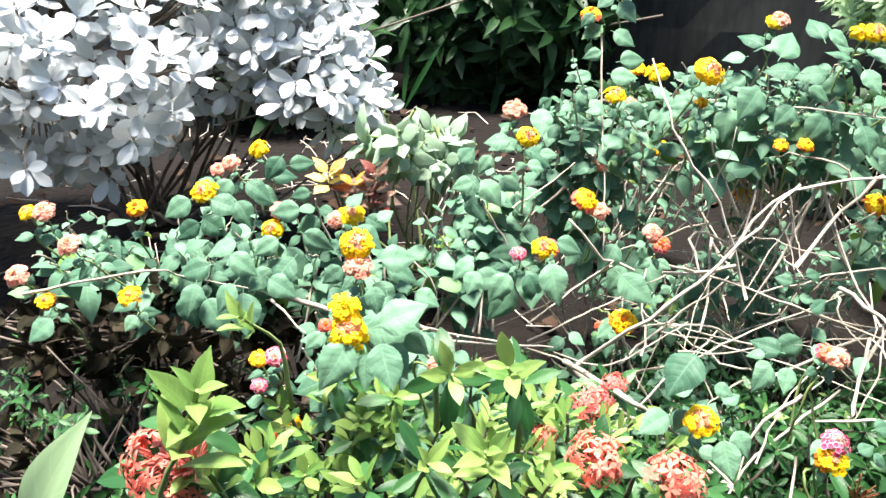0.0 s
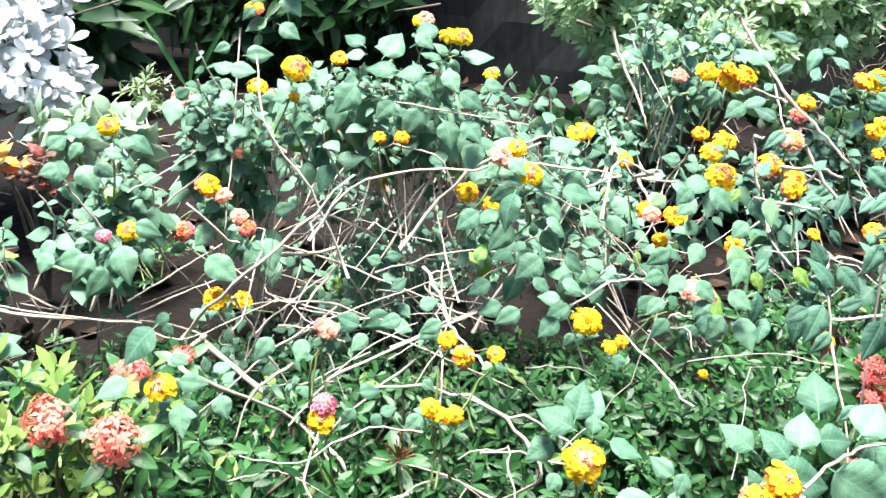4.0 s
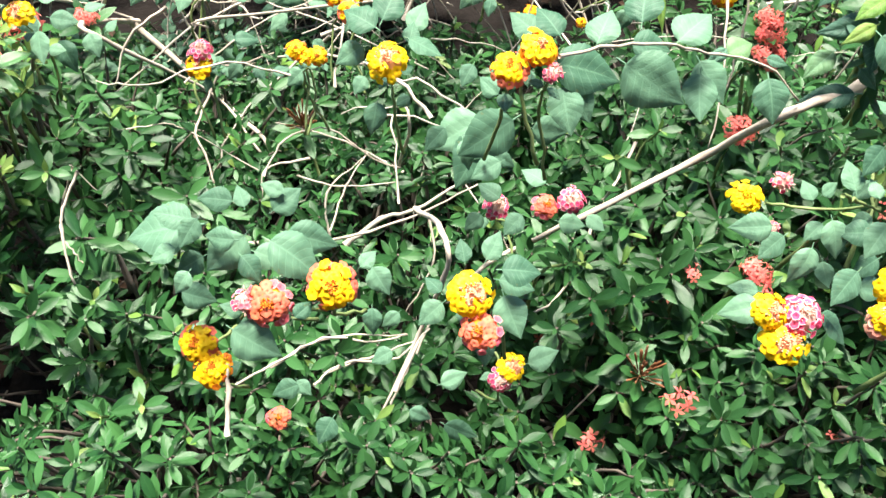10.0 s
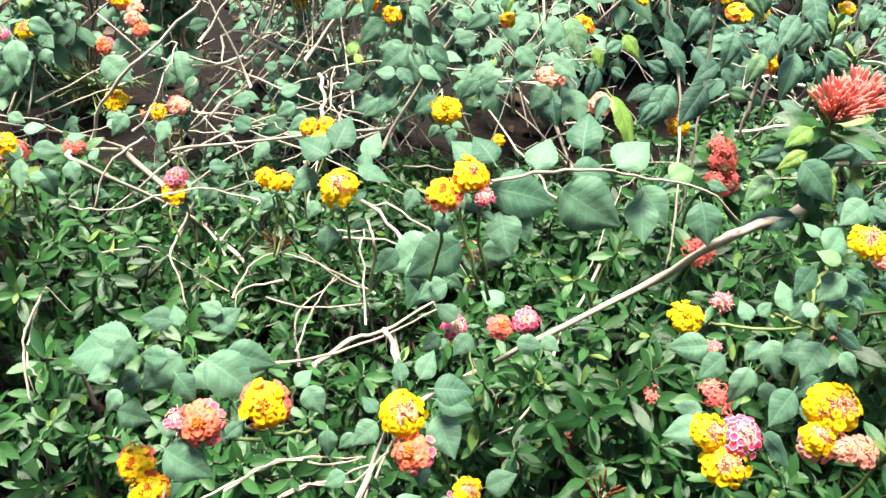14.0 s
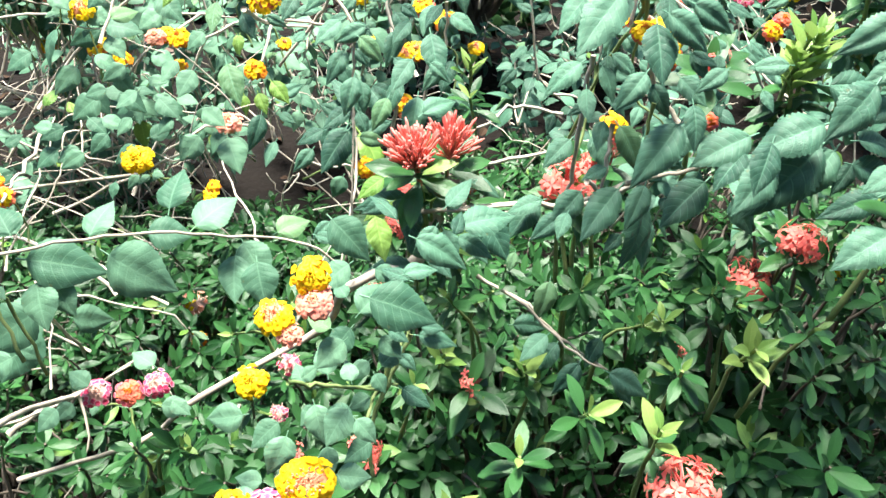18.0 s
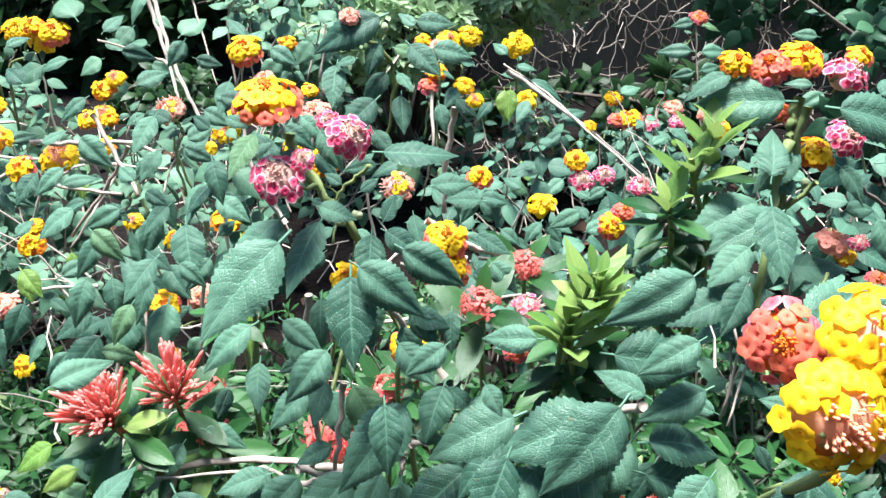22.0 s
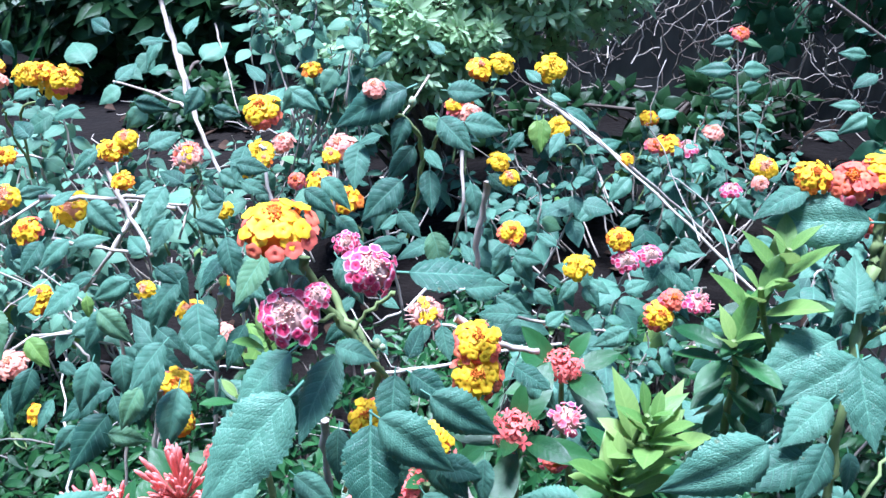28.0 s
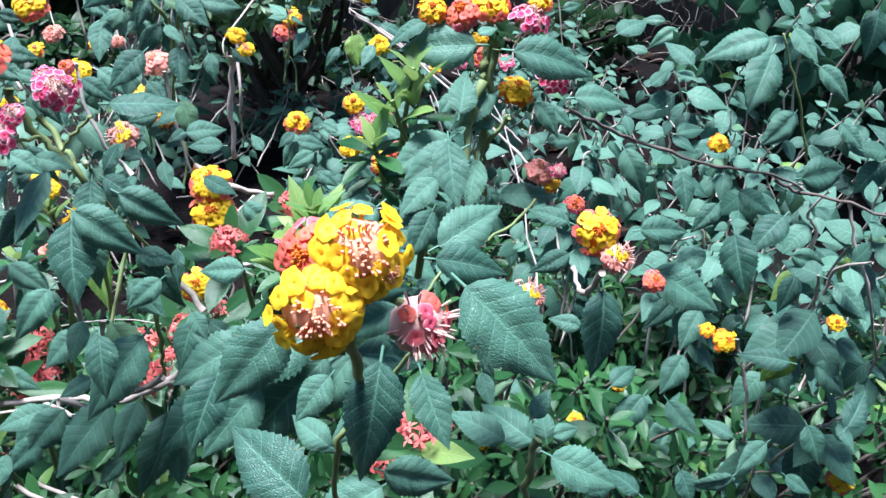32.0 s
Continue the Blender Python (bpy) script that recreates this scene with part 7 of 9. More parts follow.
leaf_at(1.233, 0.723, 0.489, -0.82, -0.41, -0.41, 0.023)
leaf_at(1.236, 0.726, 0.482, 0.32, -0.67, -0.67, 0.035)
leaf_at(1.244, 1.147, 0.481, -0.59, -0.58, -0.57, 0.044)
leaf_at(1.245, 0.659, 0.419, -0.42, -0.65, -0.64, 0.028)
leaf_at(1.248, 0.260, 0.583, -0.67, -0.53, -0.52, 0.049)
leaf_at(1.249, 0.703, 0.455, 0.76, -0.46, -0.45, 0.026)
leaf_at(1.255, 0.174, 0.556, -0.68, 0.52, 0.51, 0.044)
leaf_at(1.256, 0.336, 0.552, 0.98, -0.14, -0.13, 0.051)
leaf_at(1.259, 0.313, 0.535, -0.96, -0.20, -0.19, 0.057)
leaf_at(1.261, 0.704, 0.413, 0.82, 0.41, 0.41, 0.028)
leaf_at(1.261, 0.410, 0.594, -0.91, -0.30, -0.30, 0.020)
leaf_at(1.262, 0.214, 0.545, -0.73, 0.48, 0.48, 0.024)
leaf_at(1.265, 0.217, 0.583, -0.70, -0.51, -0.50, 0.024)
leaf_at(1.265, 0.324, 0.519, -0.74, -0.48, -0.47, 0.078)
leaf_at(1.265, 1.130, 0.508, -0.78, 0.45, 0.44, 0.030)
leaf_at(1.266, 0.302, 0.510, 0.96, -0.21, -0.21, 0.045)
leaf_at(1.267, 0.303, 0.525, 1.00, 0.01, 0.01, 0.042)
leaf_at(1.269, 0.295, 0.554, -0.82, 0.41, 0.41, 0.027)
leaf_at(1.275, 0.326, 0.513, -0.68, -0.52, -0.51, 0.053)
leaf_at(1.275, 0.721, 0.484, -0.75, 0.47, 0.46, 0.026)
leaf_at(1.276, 0.195, 0.552, 0.93, -0.25, -0.25, 0.032)
leaf_at(1.276, 0.680, 0.439, 0.83, -0.40, -0.39, 0.029)
leaf_at(1.283, 0.317, 0.505, -0.59, -0.57, -0.57, 0.029)
leaf_at(1.283, 0.198, 0.606, -0.24, -0.69, -0.68, 0.046)
leaf_at(1.285, 0.680, 0.362, -0.74, -0.48, -0.47, 0.031)
leaf_at(1.285, 0.268, 0.522, -0.90, -0.30, -0.30, 0.031)
leaf_at(1.286, 0.256, 0.484, -0.91, -0.30, -0.29, 0.050)
leaf_at(1.288, 1.123, 0.463, -0.70, -0.51, -0.50, 0.037)
leaf_at(1.289, 0.682, 0.470, 0.53, -0.60, -0.59, 0.025)
leaf_at(1.293, 0.290, 0.491, -0.95, -0.22, -0.21, 0.044)
leaf_at(1.294, 0.307, 0.577, -0.89, -0.32, -0.32, 0.032)
leaf_at(1.294, 0.320, 0.603, -0.83, -0.40, -0.39, 0.047)
leaf_at(1.296, 0.732, 0.449, -0.68, -0.52, -0.51, 0.030)
leaf_at(1.297, 0.220, 0.580, 0.18, -0.70, -0.69, 0.035)
leaf_at(1.298, 0.380, 0.563, -0.58, -0.58, -0.57, 0.029)
leaf_at(1.300, 0.713, 0.457, 0.81, -0.41, -0.41, 0.024)
leaf_at(1.300, 0.306, 0.552, -0.92, -0.28, -0.28, 0.036)
leaf_at(1.304, 1.138, 0.478, 0.08, -0.58, -0.81, 0.051, 1)
leaf_at(1.304, 0.305, 0.537, -0.89, 0.32, 0.32, 0.019)
leaf_at(1.304, 0.254, 0.607, 0.98, -0.13, -0.13, 0.037)
leaf_at(1.306, 0.669, 0.388, -0.91, 0.29, 0.28, 0.028)
leaf_at(1.307, 0.264, 0.604, 0.90, 0.31, 0.30, 0.041)
leaf_at(1.312, 0.232, 0.612, 0.65, -0.54, -0.54, 0.059)
leaf_at(1.314, 1.139, 0.479, -0.19, -0.58, -0.79, 0.051, 1)
leaf_at(1.314, 1.163, 0.514, -0.62, 0.56, 0.55, 0.037)
leaf_at(1.315, 1.111, 0.512, 1.00, -0.02, -0.02, 0.031)
leaf_at(1.317, 0.331, 0.584, -0.96, -0.19, -0.19, 0.038)
leaf_at(1.317, 0.683, 0.413, 0.82, 0.41, 0.40, 0.027)
leaf_at(1.319, 0.329, 0.594, -0.52, -0.61, -0.60, 0.031)
leaf_at(1.319, 0.373, 0.571, -0.85, -0.37, -0.37, 0.021)
leaf_at(1.324, 0.340, 0.605, -0.82, -0.41, -0.40, 0.031)
leaf_at(1.327, 0.340, 0.628, -0.06, -0.71, -0.70, 0.040)
leaf_at(1.328, 0.398, 0.669, -0.94, -0.24, -0.23, 0.027)
leaf_at(1.330, 0.709, 0.444, 0.94, 0.25, 0.25, 0.030)
leaf_at(1.330, 0.366, 0.577, -0.48, -0.63, -0.62, 0.026)
leaf_at(1.330, 0.335, 0.583, 0.07, -0.71, -0.70, 0.018)
leaf_at(1.333, 0.279, 0.528, 0.09, -0.71, -0.70, 0.020)
leaf_at(1.334, 1.079, 0.476, -0.60, -0.57, -0.56, 0.042)
leaf_at(1.335, 0.358, 0.626, 0.30, 0.68, 0.67, 0.032)
leaf_at(1.335, 0.217, 0.534, -0.78, 0.44, 0.44, 0.031)
leaf_at(1.335, 0.701, 0.481, -0.75, 0.47, 0.47, 0.025)
leaf_at(1.337, 0.364, 0.617, -0.93, -0.27, -0.26, 0.044)
leaf_at(1.339, 1.168, 0.480, 0.94, -0.24, -0.24, 0.060)
leaf_at(1.340, 0.350, 0.616, -0.91, -0.29, -0.29, 0.042)
leaf_at(1.340, 0.212, 0.551, 0.72, 0.49, 0.49, 0.017)
leaf_at(1.340, 0.424, 0.660, 0.56, -0.59, -0.58, 0.030)
leaf_at(1.341, 0.196, 0.550, 0.85, -0.37, -0.36, 0.035)
leaf_at(1.345, 0.348, 0.485, 0.38, -0.66, -0.65, 0.018)
leaf_at(1.348, 0.366, 0.604, -0.39, -0.66, -0.65, 0.033)
leaf_at(1.351, 0.221, 0.529, -0.02, 0.71, 0.70, 0.017)
leaf_at(1.352, 0.232, 0.516, -0.72, 0.49, 0.49, 0.033)
leaf_at(1.353, 0.228, 0.526, 0.98, 0.14, 0.14, 0.017)
leaf_at(1.356, 0.388, 0.656, -1.00, 0.05, 0.05, 0.047)
leaf_at(1.358, 0.375, 0.611, -0.53, 0.60, 0.60, 0.022)
leaf_at(1.359, 0.193, 0.524, 0.86, 0.37, 0.36, 0.018)
leaf_at(1.359, 0.388, 0.569, 0.99, -0.10, -0.10, 0.041)
leaf_at(1.359, 0.368, 0.659, 0.98, -0.13, -0.13, 0.052)
leaf_at(1.363, 0.387, 0.635, -0.82, -0.41, -0.41, 0.038)
leaf_at(1.364, 0.681, 0.480, 0.63, -0.55, -0.54, 0.027)
leaf_at(1.373, 0.705, 0.500, 0.74, -0.48, -0.47, 0.025)
leaf_at(1.379, 0.182, 0.533, -0.64, 0.54, 0.54, 0.017)
leaf_at(1.379, 1.074, 0.431, -0.80, -0.43, -0.42, 0.042)
leaf_at(1.381, 0.648, 0.455, 0.73, -0.49, -0.48, 0.030)
leaf_at(1.381, 0.389, 0.624, 0.68, -0.53, -0.52, 0.025)
leaf_at(1.381, 1.125, 0.429, 0.86, 0.37, 0.36, 0.051)
leaf_at(1.381, 0.295, 0.580, -0.91, -0.29, -0.29, 0.022)
leaf_at(1.388, 0.387, 0.598, 0.98, 0.13, 0.13, 0.022)
leaf_at(1.389, 0.321, 0.580, -0.87, 0.35, 0.35, 0.025)
leaf_at(1.394, 0.188, 0.542, 0.29, -0.68, -0.67, 0.017)
leaf_at(1.398, 0.298, 0.561, -0.14, -0.71, -0.70, 0.048)
leaf_at(1.400, 0.387, 0.624, 1.00, 0.02, 0.02, 0.040)
leaf_at(1.405, 0.285, 0.594, 1.00, -0.01, -0.01, 0.031)
leaf_at(1.416, 0.291, 0.572, 0.77, -0.46, -0.45, 0.043)
leaf_at(1.417, 0.183, 0.539, -0.92, -0.28, -0.27, 0.019)
leaf_at(1.435, 1.315, 0.273, -0.81, -0.42, -0.42, 0.053)
leaf_at(1.471, 0.459, 0.351, 0.80, 0.42, 0.42, 0.036)
leaf_at(1.471, 0.516, 0.621, 0.86, 0.36, 0.36, 0.034)
leaf_at(1.472, 0.526, 0.365, -0.91, 0.29, 0.28, 0.033)
leaf_at(1.479, 0.503, 0.546, 0.28, -0.68, -0.67, 0.042)
leaf_at(1.488, 1.321, 0.319, -0.72, -0.49, -0.49, 0.060)
leaf_at(1.494, 1.254, 0.277, -0.90, -0.31, -0.31, 0.045)
leaf_at(1.495, 0.503, 0.587, 0.84, 0.38, 0.38, 0.024)
leaf_at(1.499, 0.484, 0.577, -1.00, -0.03, -0.03, 0.025)
leaf_at(1.507, 0.463, 0.343, -0.72, -0.50, -0.49, 0.047)
leaf_at(1.507, 0.479, 0.559, 0.96, 0.21, 0.21, 0.030)
leaf_at(1.507, 0.458, 0.545, -0.05, -0.71, -0.70, 0.033)
leaf_at(1.518, 1.328, 0.411, 0.89, 0.32, 0.32, 0.046)
leaf_at(1.520, 1.275, 0.345, -0.63, -0.55, -0.55, 0.052)
leaf_at(1.520, 0.460, 0.338, 0.47, -0.63, -0.62, 0.043)
leaf_at(1.521, 0.483, 0.604, -0.49, 0.62, 0.61, 0.032)
leaf_at(1.531, 0.418, 0.516, -0.08, -0.71, -0.70, 0.046)
leaf_at(1.532, 0.445, 0.483, -0.95, -0.21, -0.21, 0.035)
leaf_at(1.535, 0.447, 0.521, -0.74, -0.48, -0.47, 0.029)
leaf_at(1.537, 0.492, 0.415, -0.75, -0.47, -0.47, 0.040)
leaf_at(1.545, 0.481, 0.365, -0.64, -0.55, -0.54, 0.042)
leaf_at(1.553, 0.466, 0.520, 0.77, -0.46, -0.45, 0.036)
leaf_at(1.554, 1.241, 0.348, 0.73, 0.49, 0.48, 0.044)
leaf_at(1.559, 1.343, 0.319, 0.61, -0.56, -0.55, 0.056)
leaf_at(1.561, 1.297, 0.267, 0.74, -0.48, -0.48, 0.048)
leaf_at(1.562, 0.460, 0.631, -0.99, -0.08, -0.08, 0.046)
leaf_at(1.563, 0.413, 0.325, -0.70, 0.51, 0.50, 0.029)
leaf_at(1.564, 0.450, 0.641, 0.33, -0.67, -0.66, 0.030)
leaf_at(1.569, 0.511, 0.388, -0.64, -0.55, -0.54, 0.044)
leaf_at(1.570, 0.419, 0.523, -0.82, -0.41, -0.40, 0.039)
leaf_at(1.573, 0.438, 0.588, -0.74, -0.48, -0.47, 0.035)
leaf_at(1.577, 1.204, 0.279, 0.81, -0.42, -0.41, 0.052)
leaf_at(1.579, 0.489, 0.617, -0.53, -0.60, -0.60, 0.054)
leaf_at(1.579, 0.436, 0.538, 1.00, 0.07, 0.07, 0.047)
leaf_at(1.587, 0.416, 0.588, 0.54, -0.60, -0.59, 0.025)
leaf_at(1.588, 0.407, 0.328, -0.87, -0.35, -0.35, 0.039)
leaf_at(1.589, 1.283, 0.378, 0.60, -0.57, -0.56, 0.053)
leaf_at(1.590, 0.388, 0.311, 0.70, -0.51, -0.50, 0.028)
leaf_at(1.591, 0.459, 0.612, 0.70, -0.51, -0.50, 0.036)
leaf_at(1.595, 0.456, 0.556, 0.57, -0.59, -0.58, 0.028)
leaf_at(1.602, 0.417, 0.392, -0.94, 0.24, 0.24, 0.042)
leaf_at(1.609, 0.458, 0.618, -0.44, 0.64, 0.63, 0.025)
leaf_at(1.610, 0.455, 0.451, -0.50, -0.62, -0.61, 0.033)
leaf_at(1.610, 0.474, 0.455, 0.94, -0.23, -0.23, 0.039)
leaf_at(1.620, 0.417, 0.335, 0.19, -0.70, -0.69, 0.037)
leaf_at(1.625, 0.437, 0.377, 0.80, -0.43, -0.43, 0.046)
leaf_at(1.630, 0.385, 0.348, 0.74, 0.48, 0.47, 0.042)
leaf_at(1.631, 0.476, 0.393, -0.94, -0.25, -0.25, 0.039)
leaf_at(1.634, 0.443, 0.436, 0.78, -0.44, -0.44, 0.035)
leaf_at(1.642, 0.440, 0.395, 0.80, -0.43, -0.42, 0.036)
leaf_at(1.643, 1.304, 0.292, 0.51, -0.61, -0.61, 0.062)
leaf_at(1.651, 1.208, 0.256, 0.90, -0.31, -0.30, 0.048)
leaf_at(1.661, 0.495, 0.454, 0.97, 0.16, 0.16, 0.034)
leaf_at(1.693, 1.217, 0.288, 0.90, -0.31, -0.31, 0.048)
leaf_at(1.698, 1.488, 0.445, -0.99, 0.08, 0.08, 0.068)
leaf_at(1.704, 1.524, 0.491, -0.99, -0.08, -0.08, 0.044)
leaf_at(1.713, 1.488, 0.363, 0.99, -0.11, -0.11, 0.045)
leaf_at(1.715, 1.519, 0.401, -0.97, -0.17, -0.17, 0.047)
leaf_at(1.722, 1.530, 0.398, 0.97, 0.16, 0.16, 0.049)
leaf_at(1.727, 1.557, 0.428, 1.00, 0.05, 0.05, 0.064)
leaf_at(1.734, 1.552, 0.343, -0.98, 0.13, 0.13, 0.039)
leaf_at(1.742, 1.610, 0.468, 0.99, 0.08, 0.08, 0.047)
leaf_at(1.749, 1.563, 0.306, 0.99, -0.12, -0.12, 0.046)
leaf_at(1.749, 1.204, 0.235, 0.97, 0.16, 0.16, 0.040)
leaf_at(1.867, 1.409, 0.338, -0.84, 0.39, 0.38, 0.045)
leaf_at(1.898, 1.413, 0.519, -0.96, 0.21, 0.20, 0.044)
leaf_at(1.910, 1.440, 0.388, -0.97, 0.18, 0.18, 0.052)
leaf_at(1.922, 1.478, 0.467, -0.97, 0.19, 0.18, 0.052)
leaf_at(1.924, 1.435, 0.448, -0.93, -0.26, -0.26, 0.060)
leaf_at(1.944, 1.462, 0.371, -0.87, -0.35, -0.35, 0.069)

# ---------------------------------------------------------------- lantana flower heads
flower("yellow", -0.534, 0.970, 0.401, 0.025)
flower("salmon", -0.513, 0.970, 0.402, 0.032)
flower("salmon", -0.492, 0.841, 0.373, 0.030)
flower("yellow", -0.458, 0.829, 0.346, 0.023)
flower("salmon", -0.432, 0.856, 0.406, 0.029)
flower("orange", -0.394, 0.972, 0.406, 0.028)
flower("yellow", -0.361, 0.831, 0.350, 0.030)
flower("yellow_peach", -0.326, 1.039, 0.405, 0.038)
flower("salmon", -0.319, 1.096, 0.417, 0.024)
flower("salmon", -0.301, 1.099, 0.425, 0.027)
flower("yellow", -0.273, 1.153, 0.430, 0.033)
flower("salmon", -0.213, 0.911, 0.381, 0.022)
flower("yellow_peach", -0.209, 0.919, 0.399, 0.029)
flower("salmon", -0.200, 0.928, 0.420, 0.025)
flower("salmon", -0.181, 1.426, 0.404, 0.028)
flower("yellow", -0.165, 0.622, 0.396, 0.018)
flower("magenta", -0.164, 0.612, 0.375, 0.016)
flower("coral", -0.159, 0.642, 0.299, 0.019)
flower("magenta", -0.150, 0.623, 0.398, 0.021)
flower("orange", -0.148, 0.646, 0.308, 0.023)
flower("salmon", -0.128, 0.900, 0.419, 0.024)
flower("yellow", -0.109, 0.903, 0.425, 0.034)
flower("coral", -0.088, 0.530, 0.482, 0.012)
flower("yellow_peach", -0.078, 0.667, 0.488, 0.033)
flower("salmon", -0.076, 0.659, 0.471, 0.029)
flower("yellow", -0.073, 0.536, 0.494, 0.026)
flower("yellow_peach", -0.071, 0.529, 0.478, 0.031)
flower("salmon", -0.004, 0.519, 0.456, 0.017)
flower("magenta", 0.089, 0.873, 0.387, 0.021)
flower("yellow_peach", 0.099, 0.914, 0.517, 0.029)
flower("salmon", 0.116, 1.282, 0.457, 0.042)
flower("yellow", 0.119, 0.876, 0.393, 0.032)
flower("coral", 0.147, 1.043, 0.316, 0.036)
flower("yellow_coral", 0.195, 1.032, 0.394, 0.041)
flower("salmon", 0.213, 1.026, 0.381, 0.028)
flower("coral", 0.214, 0.966, 0.235, 0.018)
flower("yellow_peach", 0.220, 0.570, 0.368, 0.032)
flower("orange", 0.221, 0.872, 0.296, 0.036)
flower("salmon", 0.224, 1.112, 0.418, 0.028)
flower("yellow_coral", 0.236, 1.329, 0.598, 0.036)
flower("orange", 0.241, 0.968, 0.240, 0.031)
flower("yellow_peach", 0.253, 1.175, 0.505, 0.035)
flower("salmon", 0.253, 0.903, 0.401, 0.025)
flower("coral", 0.264, 0.897, 0.388, 0.027)
flower("salmon", 0.275, 1.170, 0.493, 0.021)
flower("orange", 0.297, 1.358, 0.649, 0.040)
flower("yellow", 0.310, 1.172, 0.539, 0.037)
flower("orange", 0.322, 0.996, 0.537, 0.018)
flower("yellow_peach", 0.327, 0.996, 0.577, 0.042)
flower("yellow", 0.369, 0.620, 0.285, 0.032)
flower("coral", 0.371, 0.674, 0.370, 0.022)
flower("yellow", 0.371, 1.559, 0.467, 0.039)
flower("magenta", 0.372, 0.627, 0.302, 0.028)
flower("salmon", 0.376, 0.673, 0.369, 0.023)
flower("salmon", 0.377, 0.662, 0.372, 0.023)
flower("orange", 0.387, 1.398, 0.357, 0.036)
flower("orange", 0.439, 1.015, 0.476, 0.021)
flower("orange", 0.444, 1.127, 0.367, 0.030)
flower("orange", 0.450, 1.151, 0.419, 0.022)
flower("yellow_coral", 0.456, 0.210, 0.287, 0.030)
flower("orange", 0.467, 0.199, 0.273, 0.029)
flower("orange", 0.471, 1.015, 0.476, 0.023)
flower("coral", 0.481, 0.292, 0.096, 0.025)
flower("orange", 0.483, 0.587, 0.323, 0.023)
flower("yellow", 0.493, 0.583, 0.317, 0.020)
flower("spent_pink", 0.502, 0.188, 0.350, 0.019)
flower("orange", 0.506, 0.573, 0.323, 0.022)
flower("yellow_peach", 0.513, 1.286, 0.593, 0.032)
flower("orange", 0.513, 0.710, 0.328, 0.026)
flower("coral", 0.518, 0.186, 0.349, 0.033, 0.1, -0.7, 0.6)
flower("salmon", 0.519, 1.287, 0.596, 0.035)
flower("yellow_coral", 0.530, 0.687, 0.321, 0.029)
flower("yellow", 0.535, 1.060, 0.613, 0.029)
flower("yellow", 0.549, 0.602, 0.378, 0.020)
flower("yellow", 0.555, 1.060, 0.612, 0.032)
flower("yellow_coral", 0.557, 0.193, 0.358, 0.035, 0.2, -0.7, 0.6)
flower("orange", 0.566, 0.989, 0.404, 0.035)
flower("salmon", 0.583, 0.829, 0.516, 0.036)
flower("yellow_peach", 0.586, 0.399, 0.410, 0.035)
flower("yellow", 0.595, 1.028, 0.567, 0.024)
flower("yellow_peach", 0.600, 0.831, 0.524, 0.027)
flower("orange", 0.600, 0.977, 0.389, 0.032)
flower("yellow_peach", 0.617, 0.817, 0.498, 0.034)
flower("yellow_peach", 0.646, 0.192, 0.353, 0.033, 0, -0.45, 0.9)
flower("coral", 0.652, 0.177, 0.334, 0.030)
flower("yellow_coral", 0.671, 0.295, 0.459, 0.028)
flower("yellow", 0.676, 0.712, 0.351, 0.036)
flower("yellow", 0.681, 0.715, 0.351, 0.035)
flower("magenta", 0.686, 0.437, 0.237, 0.028)
flower("magenta", 0.688, 0.304, 0.136, 0.025)
flower("yellow", 0.691, 0.303, 0.470, 0.028)
flower("yellow", 0.698, 0.312, 0.146, 0.030)
flower("spent_pink", 0.700, 0.293, 0.457, 0.016)
flower("spent", 0.710, 0.717, 0.145, 0.038)
flower("orange", 0.715, 0.688, 0.109, 0.023)
flower("coral", 0.727, 0.407, 0.260, 0.027)
flower("salmon", 0.728, 0.696, 0.496, 0.023)
flower("orange", 0.730, 0.720, 0.491, 0.024)
flower("yellow", 0.738, 0.785, 0.269, 0.023)
flower("yellow", 0.744, 1.085, 0.463, 0.033)
flower("orange", 0.745, 0.701, 0.462, 0.021)
flower("orange", 0.746, 0.769, 0.286, 0.019)
flower("magenta", 0.752, 0.411, 0.265, 0.027)
flower("orange", 0.753, 0.693, 0.496, 0.027)
flower("yellow", 0.760, 1.098, 0.466, 0.036)
flower("orange", 0.777, 0.602, 0.349, 0.012)
flower("salmon", 0.777, 0.803, 0.624, 0.022)
flower("salmon", 0.788, 0.681, 0.406, 0.022)
flower("orange", 0.793, 0.757, 0.569, 0.021)
flower("yellow", 0.795, 0.993, 0.454, 0.026)
flower("salmon", 0.796, 0.675, 0.407, 0.031)
flower("yellow", 0.809, 0.802, 0.630, 0.029)
flower("orange", 0.827, 0.691, 0.460, 0.027)
flower("orange", 0.828, 0.790, 0.635, 0.022)
flower("salmon", 0.828, 0.664, 0.560, 0.020)
flower("yellow", 0.834, 0.667, 0.567, 0.026)
flower("yellow_peach", 0.834, 0.769, 0.516, 0.040)
flower("yellow", 0.835, 0.796, 0.624, 0.034)
flower("yellow_coral", 0.847, 0.787, 0.629, 0.031)
flower("yellow_peach", 0.854, 0.206, 0.324, 0.028)
flower("yellow_coral", 0.854, 0.650, 0.545, 0.025)
flower("yellow", 0.858, 0.302, 0.351, 0.028)
flower("yellow_peach", 0.864, 0.194, 0.308, 0.035)
flower("yellow", 0.870, 0.618, 0.508, 0.016)
flower("magenta", 0.875, 0.205, 0.324, 0.031)
flower("spent_pink", 0.878, 0.287, 0.332, 0.015)
flower("spent_pink", 0.886, 0.309, 0.360, 0.018)
flower("yellow_peach", 0.899, 0.160, 0.367, 0.022)
flower("salmon", 0.900, 0.161, 0.361, 0.026)
flower("yellow", 0.902, 0.180, 0.493, 0.023)
flower("salmon", 0.903, 0.917, 0.279, 0.040)
flower("yellow_peach", 0.905, 0.172, 0.379, 0.030)
